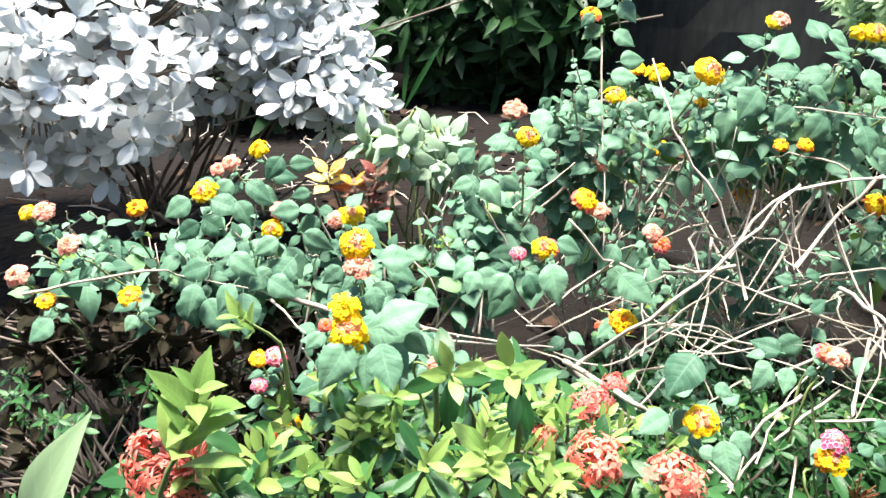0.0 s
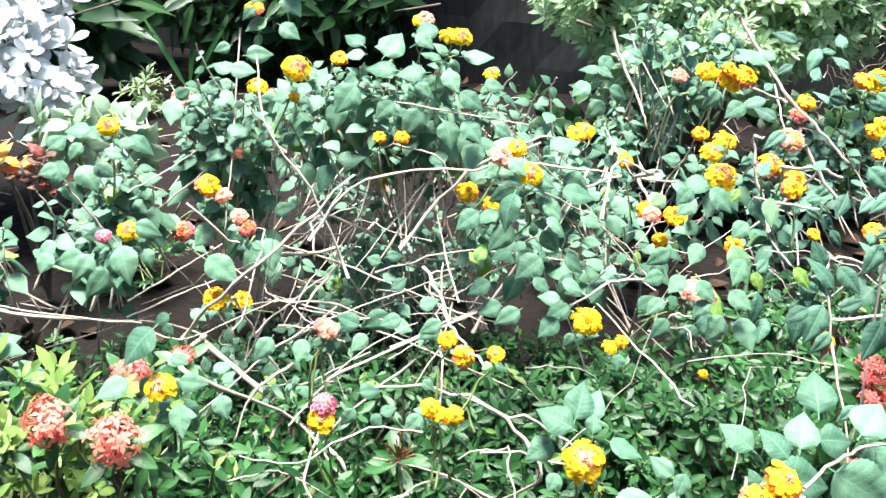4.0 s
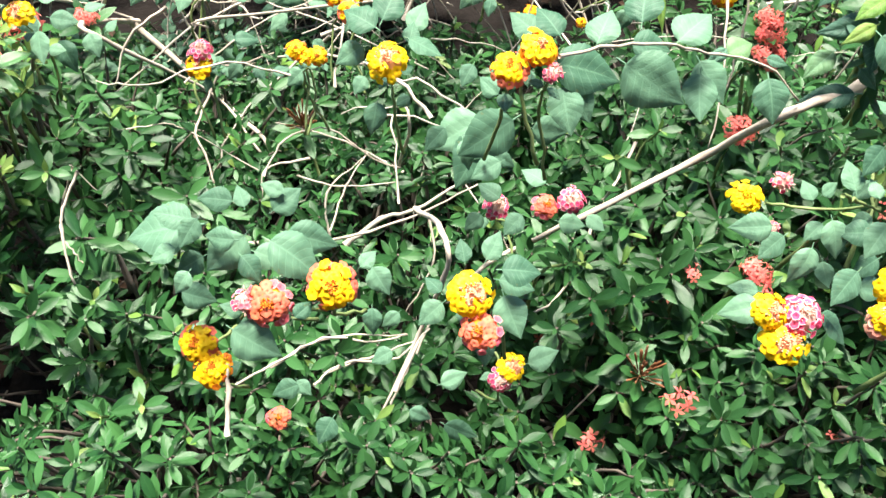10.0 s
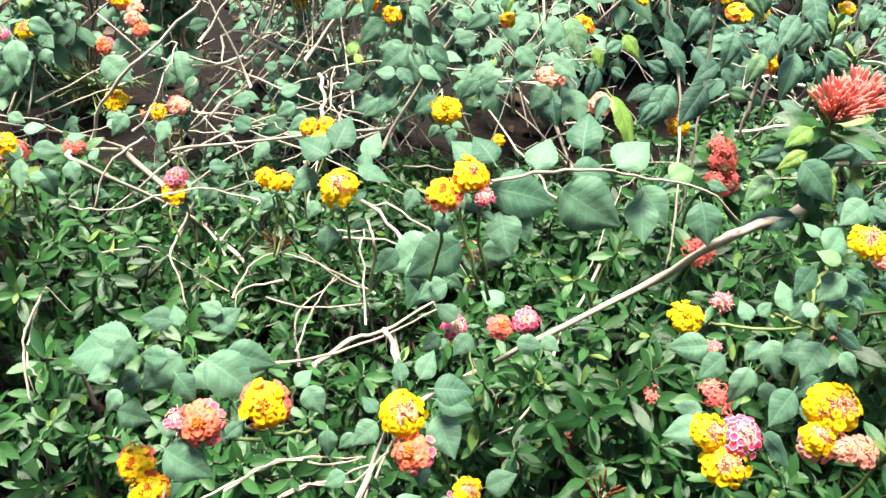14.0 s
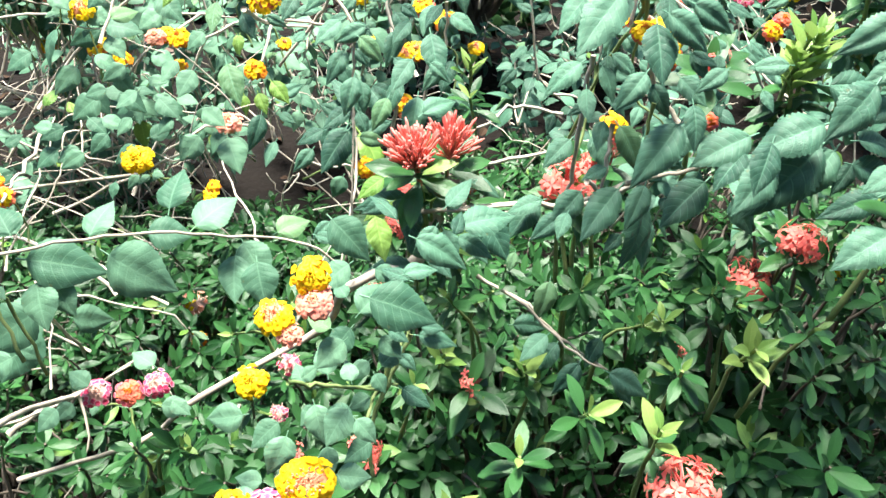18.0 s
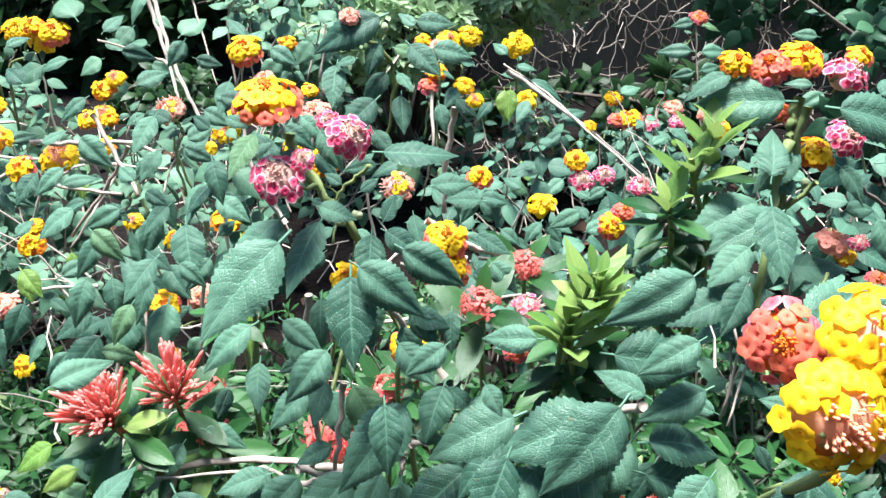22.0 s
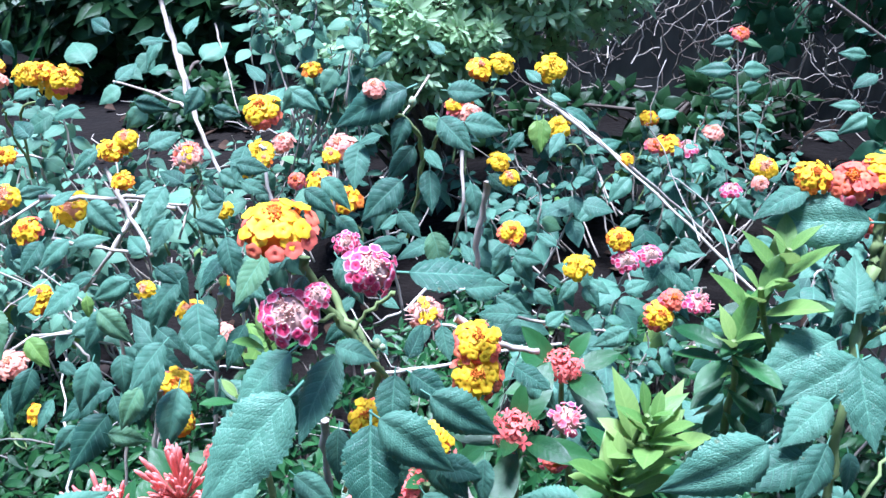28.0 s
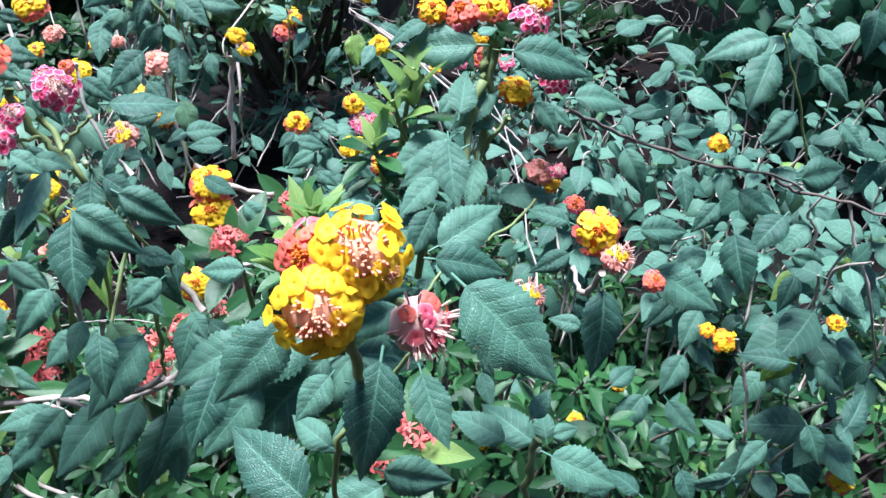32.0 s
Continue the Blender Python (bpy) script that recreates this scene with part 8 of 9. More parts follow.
flower("salmon", 0.910, 0.174, 0.485, 0.015)
flower("yellow", 0.912, 0.171, 0.381, 0.033)
flower("salmon", 0.914, 0.155, 0.362, 0.020)
flower("yellow", 0.922, 0.189, 0.511, 0.022)
flower("salmon", 0.923, 0.182, 0.499, 0.022)
flower("orange", 0.930, 0.656, 0.606, 0.021)
flower("coral", 0.932, 0.819, 0.546, 0.030)
flower("salmon", 0.933, 0.165, 0.349, 0.023)
flower("spent", 0.934, 0.809, 0.547, 0.032)
flower("orange", 0.935, 0.646, 0.585, 0.015)
flower("yellow_peach", 0.936, 1.017, 0.461, 0.035)
flower("yellow", 0.940, 0.660, 0.614, 0.018)
flower("orange", 0.940, 0.661, 0.351, 0.022)
flower("orange", 0.941, 0.652, 0.359, 0.027)
flower("yellow_peach", 0.950, 0.613, 0.512, 0.017)
flower("yellow", 0.953, 1.022, 0.476, 0.039)
flower("yellow_coral", 0.982, 0.556, 0.466, 0.027)
flower("yellow", 0.985, 0.602, 0.499, 0.022)
flower("yellow", 1.000, 0.703, 0.472, 0.030)
flower("yellow", 1.002, 0.666, 0.552, 0.017)
flower("orange", 1.002, 1.178, 0.539, 0.030)
flower("yellow_coral", 1.026, 0.999, 0.447, 0.037)
flower("yellow_coral", 1.045, 0.646, 0.637, 0.030)
flower("yellow", 1.047, 0.630, 0.605, 0.014)
flower("yellow", 1.051, 0.569, 0.514, 0.017)
flower("salmon", 1.052, 1.014, 0.484, 0.042)
flower("orange", 1.058, 0.986, 0.428, 0.044)
flower("salmon", 1.060, 0.636, 0.616, 0.018)
flower("coral", 1.071, 0.613, 0.595, 0.014)
flower("yellow", 1.096, 0.620, 0.610, 0.014)
flower("yellow_coral", 1.107, 0.368, 0.671, 0.034, 0.05, -0.35, 0.95, leaf=0.055, flat=0.85, pairs=0)
flower("magenta", 1.111, 0.355, 0.638, 0.025, -0.1, -0.75, 0.6, pairs=0)
flower("salmon", 1.111, 0.620, 0.611, 0.012)
flower("magenta", 1.122, 0.358, 0.645, 0.012, pairs=0)
flower("magenta", 1.132, 0.385, 0.654, 0.012, 0.1, -0.6, 0.7, pairs=0)
flower("salmon", 1.133, 0.557, 0.674, 0.015)
green_bud(1.135, 0.361, 0.616, 0.0028)
green_bud(1.137, 0.367, 0.583, 0.0029)
flower("yellow_coral", 1.138, 0.359, 0.585, 0.020)
green_bud(1.138, 0.359, 0.614, 0.0031)
green_bud(1.142, 0.380, 0.608, 0.0037)
flower("magenta", 1.144, 0.361, 0.654, 0.022, 0.3, -0.7, 0.5, pairs=0)
green_bud(1.145, 0.372, 0.611, 0.0028)
green_bud(1.156, 0.549, 0.667, 0.0049)
flower("spent", 1.163, 0.381, 0.622, 0.017)
flower("yellow_coral", 1.163, 0.487, 0.467, 0.027)
flower("yellow_coral", 1.182, 0.614, 0.646, 0.013)
flower("yellow_coral", 1.189, 0.451, 0.540, 0.031, 0, -0.7, 0.6)
flower("yellow_coral", 1.190, 0.460, 0.558, 0.029, 0, -0.5, 0.85)
flower("salmon", 1.192, 0.612, 0.641, 0.017)
flower("coral", 1.202, 1.263, 0.451, 0.037)
flower("yellow", 1.208, 0.555, 0.627, 0.015)
flower("yellow", 1.214, 0.550, 0.618, 0.013)
flower("yellow", 1.215, 1.271, 0.473, 0.037)
flower("magenta", 1.227, 0.175, 0.545, 0.022, -0.4, -0.7, 0.5, pairs=0)
flower("yellow", 1.228, 1.143, 0.544, 0.039)
flower("coral", 1.233, 0.449, 0.483, 0.018)
flower("yellow_coral", 1.234, 0.733, 0.496, 0.027)
flower("spent_pink", 1.237, 0.438, 0.520, 0.022)
flower("yellow_peach", 1.245, 0.161, 0.526, 0.028, 0, -0.9, 0.4, pairs=0)
flower("yellow_peach", 1.246, 0.171, 0.547, 0.024, 0, -0.6, 0.75, pairs=0)
flower("yellow", 1.258, 1.146, 0.549, 0.036)
flower("coral", 1.261, 0.184, 0.652, 0.023, -0.5, -0.7, 0.4, leaf=0.06, pairs=0)
flower("yellow_peach", 1.264, 0.158, 0.648, 0.029, -0.1, -0.95, 0.2, leaf=0.06, pairs=0)
flower("yellow_peach", 1.277, 0.169, 0.660, 0.031, 0.1, -0.75, 0.6, leaf=0.062, pairs=0)
flower("magenta", 1.277, 0.175, 0.525, 0.021, 0.3, -0.8, 0.4, pairs=0)
flower("yellow", 1.284, 0.165, 0.655, 0.012, 0.4, -0.8, 0.4, pairs=0)
flower("yellow", 1.285, 0.683, 0.486, 0.027)
flower("orange", 1.287, 0.557, 0.571, 0.018)
flower("spent_pink", 1.291, 0.412, 0.606, 0.015)
flower("magenta", 1.291, 0.551, 0.558, 0.018)
flower("spent_coral", 1.295, 0.174, 0.629, 0.027, 0.35, -0.85, 0.3, leaf=0.058, pairs=0)
flower("yellow_coral", 1.305, 0.512, 0.539, 0.021)
flower("magenta", 1.307, 0.552, 0.561, 0.016)
flower("coral", 1.313, 0.516, 0.548, 0.017)
flower("orange", 1.328, 0.400, 0.673, 0.017, pairs=0)
flower("yellow", 1.341, 1.275, 0.511, 0.050)
flower("coral", 1.344, 0.398, 0.671, 0.022, -0.3, -0.5, 0.8, pairs=0)
flower("yellow", 1.349, 1.236, 0.432, 0.041)
flower("coral", 1.360, 0.410, 0.645, 0.013, pairs=0)
flower("yellow_coral", 1.360, 0.399, 0.675, 0.024, 0, -0.35, 0.95, pairs=0)
flower("yellow", 1.365, 0.426, 0.343, 0.016)
green_bud(1.367, 0.388, 0.614, 0.0044)
flower("spent", 1.369, 0.328, 0.537, 0.019)
flower("orange", 1.375, 0.399, 0.627, 0.021, pairs=0)
flower("magenta", 1.376, 0.611, 0.581, 0.015)
flower("magenta", 1.380, 0.392, 0.669, 0.023, 0.3, -0.4, 0.85, pairs=0)
flower("yellow_coral", 1.386, 0.395, 0.676, 0.014, pairs=0)
flower("salmon", 1.387, 0.387, 0.582, 0.019)
flower("yellow_coral", 1.387, 0.280, 0.598, 0.023, 0, -0.8, 0.5)
flower("yellow", 1.393, 0.383, 0.575, 0.012)
flower("spent", 1.394, 0.274, 0.589, 0.019)
flower("spent_pink", 1.395, 0.377, 0.585, 0.012)
flower("salmon", 1.397, 0.613, 0.585, 0.013)
flower("magenta", 1.402, 0.420, 0.627, 0.023, pairs=0)
flower("coral", 1.404, 0.368, 0.568, 0.013)
flower("coral", 1.411, 0.267, 0.577, 0.012)
flower("orange", 1.415, 1.072, 0.438, 0.020)
flower("orange", 1.458, 0.497, 0.287, 0.021)
flower("orange", 1.500, 0.507, 0.315, 0.015)
flower("coral", 1.510, 1.294, 0.379, 0.030)
flower("orange", 1.514, 0.398, 0.447, 0.012)
flower("yellow_coral", 1.532, 1.294, 0.380, 0.045)
flower("yellow", 1.541, 0.945, 0.471, 0.033)
flower("orange", 1.560, 1.520, 0.354, 0.037)
flower("magenta", 1.563, 1.291, 0.374, 0.035)
flower("orange", 1.567, 0.524, 0.531, 0.017)
flower("orange", 1.573, 0.350, 0.479, 0.012)
flower("orange", 1.597, 0.512, 0.346, 0.025)
flower("salmon", 1.606, 1.309, 0.394, 0.037)
flower("yellow_coral", 1.688, 0.438, 0.237, 0.025)
flower("coral", 1.736, 1.596, 0.488, 0.039)

# ---------------------------------------------------------------- ixora flowers and shoots
ixora_flower("full", -0.162, 0.365, 0.495, 0.038)
ixora_flower("full", -0.155, 0.357, 0.472, 0.036)
ixora_flower("bud", -0.141, 0.363, 0.490, 0.028)
ixora_flower("full", 0.092, 0.607, 0.327, 0.024)
ixora_flower("full", 0.125, 0.530, 0.364, 0.044)
ixora_flower("red", 0.154, 0.691, 0.308, 0.040)
ixora_flower("full", 0.186, 0.511, 0.356, 0.045)
ixora_flower("red", 0.197, 0.771, 0.276, 0.028)
ixora_flower("dry", 0.460, 0.702, 0.168, 0.044)
ixora_flower("few", 0.743, 0.447, 0.059, 0.042)
ixora_flower("few", 0.785, 0.309, 0.039, 0.041)
ixora_flower("few", 0.799, 0.416, 0.110, 0.041)
ixora_flower("few", 0.801, 0.437, 0.084, 0.038)
ixora_flower("dry", 0.820, 0.311, 0.141, 0.043)
ixora_flower("few", 0.850, 0.281, 0.135, 0.039)
ixora_flower("few", 0.868, 0.427, 0.140, 0.056)
ixora_flower("few", 0.869, 0.378, 0.205, 0.030)
ixora_flower("red", 0.932, 0.377, 0.208, 0.030)
ixora_flower("few", 0.936, 0.368, 0.195, 0.027)
ixora_flower("red", 0.949, 0.537, 0.268, 0.031)
ixora_flower("red", 0.977, 0.587, 0.325, 0.029)
ixora_flower("red", 0.980, 0.604, 0.346, 0.029)
ixora_flower("red", 0.981, 0.617, 0.352, 0.029)
ixora_flower("bud", 0.983, 0.405, 0.481, 0.041, -0.1, -0.4, 0.9)
ixora_flower("bud", 0.984, 0.407, 0.481, 0.045)
ixora_flower("red", 0.986, 0.602, 0.321, 0.029)
ixora_flower("few", 1.006, 0.271, 0.092, 0.024)
ixora_flower("bud", 1.016, 0.438, 0.475, 0.046, 0.1, -0.4, 0.9)
ixora_flower("few", 1.024, 0.366, 0.286, 0.022)
ixora_flower("few", 1.031, 0.381, 0.275, 0.031)
ixora_flower("few", 1.034, 0.440, 0.436, 0.022)
ixora_flower("red", 1.120, 0.441, 0.442, 0.044)
ixora_flower("red", 1.140, 0.478, 0.417, 0.019)
ixora_flower("red", 1.149, 0.487, 0.435, 0.024)
ixora_flower("red", 1.168, 0.222, 0.303, 0.050)
ixora_flower("few", 1.171, 0.493, 0.445, 0.028)
ixora_flower("red", 1.204, 0.394, 0.552, 0.020)
ixora_flower("few", 1.209, 0.374, 0.302, 0.025)
ixora_flower("red", 1.239, 0.469, 0.538, 0.020)
ixora_flower("red", 1.292, 0.432, 0.340, 0.041)
ixora_flower("few", 1.299, 0.258, 0.509, 0.021)
ixora_flower("red", 1.315, 0.397, 0.396, 0.038)
shoot((-0.164, 0.571, 0.467), (-0.33, -0.43, 0.80), 4, 0.030, True, 4)
shoot((-0.130, 0.360, 0.483), (-0.27, -0.11, 0.80), 5, 0.030, True, 3)
shoot((-0.128, 0.343, 0.529), (0.34, 0.01, 0.80), 4, 0.036, True, 4)
shoot((-0.126, 0.350, 0.545), (0.26, -0.34, 0.80), 5, 0.036, True, 4)
shoot((-0.119, 0.408, 0.438), (0.36, -0.68, 0.80), 6, 0.030, True, 2)
shoot((-0.117, 0.550, 0.326), (0.22, -0.46, 0.80), 6, 0.030, True, 2)
shoot((-0.108, 0.417, 0.458), (0.28, 0.13, 0.80), 5, 0.030, True, 3)
shoot((-0.093, 0.585, 0.405), (-0.07, -0.63, 0.80), 5, 0.030, True, 3)
shoot((-0.069, 0.569, 0.370), (0.20, -0.26, 0.80), 6, 0.030, True, 3)
shoot((-0.051, 0.408, 0.438), (-0.29, -0.07, 0.80), 6, 0.030, True, 2)
shoot((-0.040, 0.562, 0.352), (-0.25, -0.53, 0.80), 6, 0.030, True, 2)
shoot((-0.040, 0.577, 0.387), (0.16, -0.54, 0.80), 5, 0.030, True, 2)
shoot((-0.009, 0.413, 0.448), (0.29, -0.50, 0.80), 6, 0.030, True, 2)
shoot((0.006, 0.436, 0.500), (0.09, -1.08, 0.80), 6, 0.032, True, 3)
shoot((0.027, 0.416, 0.455), (-0.20, -0.49, 0.80), 6, 0.032, True, 4)
shoot((0.041, 0.437, 0.504), (-0.32, -0.62, 0.80), 6, 0.032, True, 3)
shoot((0.075, 0.617, 0.348), (0.33, -0.02, 0.80), 5, 0.030, True, 2)
shoot((0.098, 0.519, 0.340), (0.08, -0.27, 0.80), 5, 0.030, True, 2)
shoot((0.210, 0.559, 0.291), (0.73, -0.27, 0.80), 7, 0.031, True, 1)
shoot((0.227, 0.506, 0.224), (0.26, -0.74, 0.80), 7, 0.031, True, 1)
shoot((0.239, 0.375, 0.178), (-0.39, -0.34, 0.80), 7, 0.031, True, 1)
shoot((0.248, 0.643, 0.205), (0.22, -0.07, 0.80), 6, 0.031, True, 1)
shoot((0.268, 0.626, 0.183), (0.26, -0.93, 0.80), 7, 0.027, True, 1)
shoot((0.305, 0.370, 0.173), (0.47, -0.51, 0.80), 7, 0.027, True, 1)
shoot((0.309, 0.302, 0.084), (-0.26, -0.66, 0.80), 6, 0.030, True, 1)
shoot((0.348, 0.309, 0.093), (0.15, -0.37, 0.80), 6, 0.030, True, 1)
shoot((0.756, 0.458, 0.073), (0.12, -0.54, 0.80), 7, 0.027, True, 0)
shoot((0.765, 0.404, 0.194), (0.88, -0.47, 0.80), 7, 0.030, True, 1)
shoot((0.771, 0.405, 0.193), (-0.25, -0.07, 0.80), 7, 0.027, True, 1)
shoot((0.780, 0.397, 0.074), (-0.01, -0.70, 0.80), 7, 0.027, True, 0)
shoot((0.805, 0.488, 0.259), (-0.70, -0.95, 0.80), 7, 0.027, True, 1)
shoot((0.810, 0.404, 0.193), (0.25, -0.21, 0.80), 6, 0.029, True, 1)
shoot((0.817, 0.445, 0.168), (0.36, -0.51, 0.80), 7, 0.030, True, 1)
shoot((0.830, 0.314, 0.046), (0.28, -0.46, 0.80), 7, 0.027, True, 1)
shoot((0.861, 0.534, 0.263), (0.24, -0.50, 0.80), 7, 0.027, True, 1)
shoot((0.869, 0.350, 0.143), (-0.15, -0.53, 0.80), 7, 0.027, True, 1)
shoot((0.881, 0.268, 0.118), (-0.52, -0.66, 0.80), 7, 0.027, True, 1)
shoot((0.892, 0.446, 0.178), (0.17, -0.41, 0.80), 7, 0.027, True, 0)
shoot((0.942, 0.306, 0.135), (-0.02, -0.30, 0.80), 7, 0.027, True, 1)
shoot((0.980, 0.370, 0.283), (0.25, -0.36, 0.80), 6, 0.026, True, 1)
shoot((0.998, 0.226, 0.287), (-0.01, -0.17, 0.80), 6, 0.030, True, 2)
shoot((0.999, 0.442, 0.435), (-0.15, -0.15, 0.90), 13, 0.030, True, 3)
shoot((1.001, 0.292, 0.118), (0.03, -0.13, 0.80), 6, 0.027, True, 1)
shoot((1.007, 0.380, 0.307), (0.17, -0.40, 0.80), 5, 0.029, True, 3)
shoot((1.011, 0.409, 0.345), (-0.45, -0.08, 0.80), 6, 0.027, True, 1)
shoot((1.036, 0.371, 0.259), (-0.45, -0.45, 0.80), 7, 0.030, True, 1)
shoot((1.039, 0.508, 0.488), (-0.14, -0.15, 0.90), 6, 0.029, True, 1)
shoot((1.046, 0.570, 0.498), (0.12, -0.15, 0.90), 7, 0.027, True, 3)
shoot((1.048, 0.242, 0.320), (-0.05, -0.25, 0.80), 7, 0.030, True, 1)
shoot((1.049, 0.400, 0.355), (0.08, -0.29, 0.80), 6, 0.026, True, 0)
shoot((1.055, 0.277, 0.101), (-0.07, -0.56, 0.80), 6, 0.027, True, 1)
shoot((1.073, 0.368, 0.300), (0.02, -0.14, 0.80), 5, 0.029, True, 3)
shoot((1.087, 0.376, 0.274), (-0.21, -0.51, 0.80), 7, 0.030, True, 1)
shoot((1.098, 0.253, 0.346), (0.40, -0.46, 0.80), 6, 0.030, True, 2)
shoot((1.122, 0.386, 0.361), (0.11, -0.72, 0.80), 6, 0.026, True, 0)
shoot((1.130, 0.406, 0.351), (0.19, -0.34, 0.80), 7, 0.030, True, 1)
shoot((1.148, 0.243, 0.336), (0.06, -0.27, 0.80), 6, 0.030, True, 3)
shoot((1.178, 0.293, 0.347), (0.07, -0.26, 0.80), 6, 0.026, True, 1)
shoot((1.181, 0.388, 0.321), (0.57, -0.58, 0.80), 5, 0.029, True, 2)
shoot((1.197, 0.389, 0.324), (-0.07, -0.10, 0.80), 6, 0.030, True, 2)
shoot((1.233, 0.295, 0.362), (0.03, -0.49, 0.80), 5, 0.032, True, 4)
shoot((1.237, 0.395, 0.346), (-0.73, -0.53, 0.80), 6, 0.026, True, 1)
shoot((1.243, 0.347, 0.561), (-0.06, -0.15, 0.90), 13, 0.030, True, 3)
shoot((1.244, 0.346, 0.566), (-0.02, -0.15, 0.90), 13, 0.026, True, 5)
shoot((1.256, 0.358, 0.583), (0.20, -0.15, 0.90), 13, 0.030, True, 4)
shoot((1.258, 0.354, 0.582), (-0.10, -0.15, 0.90), 13, 0.028, True, 5)
shoot((1.259, 0.390, 0.343), (-0.03, -0.05, 0.80), 6, 0.026, True, 1)
shoot((1.276, 0.297, 0.376), (0.26, -0.31, 0.80), 6, 0.026, True, 1)
shoot((1.291, 0.366, 0.614), (-0.06, -0.15, 0.90), 13, 0.027, True, 2)
shoot((1.303, 0.376, 0.633), (-0.13, -0.15, 0.90), 13, 0.027, True, 3)
shoot((1.315, 0.382, 0.648), (-0.02, -0.15, 0.90), 13, 0.027, True, 4)


# ---------------------------------------------------------------- the rest of the foliage
clump((-0.42, 0.98, 0.36), (0.2, 0.12, 0.07), 25, 0.045)
clump((-0.18, 0.95, 0.36), (0.14, 0.1, 0.08), 22, 0.045)
clump((-0.06, 0.66, 0.38), (0.1, 0.1, 0.07), 16, 0.045)
clump((0.05, 0.98, 0.36), (0.09, 0.08, 0.1), 14, 0.045)
clump((0.2, 1.12, 0.42), (0.08, 0.09, 0.18), 36, 0.042)
clump((0.45, 1.1, 0.52), (0.24, 0.11, 0.06), 52, 0.042)
clump((0.05, 1.02, 0.4), (0.1, 0.08, 0.07), 14, 0.042)
clump((0.38, 1.4, 0.3), (0.15, 0.1, 0.12), 25, 0.035)
clump((0.7, 0.95, 0.4), (0.2, 0.16, 0.1), 23, 0.042)
clump((0.95, 1.02, 0.42), (0.18, 0.16, 0.12), 7, 0.046)
clump((1.35, 0.95, 0.34), (0.2, 0.16, 0.14), 11, 0.046)
clump((1.58, 0.85, 0.38), (0.18, 0.2, 0.16), 15, 0.046)
clump((1.85, 0.85, 0.45), (0.22, 0.25, 0.2), 24, 0.046)
clump((1.62, 0.5, 0.4), (0.14, 0.12, 0.14), 9, 0.046)
clump((1.6, 1.25, 0.36), (0.2, 0.12, 0.1), 11, 0.046)
clump((0.45, 1.2, 0.17), (0.25, 0.14, 0.1), 40, 0.032)
clump((0.3, 0.95, 0.14), (0.2, 0.12, 0.08), 24, 0.03)
clump((0.85, 1.3, 0.25), (0.2, 0.12, 0.12), 18, 0.035)
clump((1.25, 1.3, 0.25), (0.2, 0.12, 0.12), 11, 0.046)
clump((1.95, 1.25, 0.3), (0.2, 0.14, 0.14), 11, 0.046)
clump((1.62, 0.55, 0.2), (0.2, 0.16, 0.1), 5, 0.046)
clump((1.4, 0.65, 0.22), (0.16, 0.14, 0.1), 4, 0.046)
clump((1.9, 0.7, 0.2), (0.22, 0.2, 0.12), 7, 0.046)
clump((1.1, 1.55, 0.22), (0.3, 0.1, 0.1), 13, 0.043)
clump((1.6, 1.6, 0.25), (0.25, 0.12, 0.12), 11, 0.046)
clump((0.75, 1.75, 0.22), (0.25, 0.15, 0.08), 14, 0.04)
hedge((-0.5, 0.8, 0.05), (0.3, 0.28, 0.04), 40, 0.030)
hedge((0.0, 0.55, 0.27), (0.25, 0.16, 0.12), 172, 0.032, fresh=4)
hedge((0.12, 0.7, 0.14), (0.3, 0.2, 0.12), 66, 0.033, pairs=7)
hedge((0.22, 0.5, 0.1), (0.22, 0.22, 0.12), 59, 0.034, pairs=7)
hedge((0.5, 0.5, 0.08), (0.22, 0.25, 0.08), 66, 0.030, pairs=7)
hedge((0.45, 0.85, 0.1), (0.3, 0.12, 0.1), 88, 0.027)
hedge((0.85, 0.45, 0.12), (0.2, 0.16, 0.1), 93, 0.030, pairs=7)
hedge((1.05, 0.48, 0.16), (0.16, 0.14, 0.12), 114, 0.027)
hedge((1.22, 0.4, 0.13), (0.16, 0.12, 0.1), 96, 0.027)
hedge((1.0, 0.28, 0.1), (0.2, 0.1, 0.08), 104, 0.027)
hedge((1.35, 0.45, 0.3), (0.14, 0.12, 0.14), 78, 0.027)

hedge((0.35, 0.45, -0.02), (0.4, 0.3, 0.04), 189, 0.026)
hedge((-0.3, 0.6, -0.03), (0.3, 0.25, 0.04), 50, 0.036)
hedge((0.95, 0.42, 0.0), (0.4, 0.25, 0.05), 172, 0.027)
hedge((1.42, 0.52, 0.2), (0.2, 0.14, 0.1), 104, 0.033)
hedge((1.05, 0.64, 0.16), (0.16, 0.12, 0.08), 86, 0.030)
hedge((1.35, 0.6, 0.1), (0.3, 0.25, 0.08), 154, 0.030)
hedge((0.5, 0.95, 0.08), (0.4, 0.2, 0.06), 138, 0.024)
hedge((0.5, 0.22, 0.07), (0.5, 0.1, 0.05), 189, 0.026)
hedge((0.68, 0.72, 0.1), (0.22, 0.16, 0.08), 138, 0.026)
hedge((0.55, 0.62, 0.03), (0.6, 0.4, 0.05), 448, 0.026)
hedge((1.3, 0.62, 0.05), (0.5, 0.4, 0.06), 518, 0.027)
hedge((1.8, 0.7, 0.1), (0.35, 0.4, 0.08), 330, 0.030)
clump((1.75, 0.75, 0.35), (0.2, 0.2, 0.14), 24, 0.046)
hedge((0.75, 0.85, 0.12), (0.25, 0.2, 0.08), 200, 0.028)
hedge((0.95, 0.75, 0.12), (0.2, 0.2, 0.1), 200, 0.028)
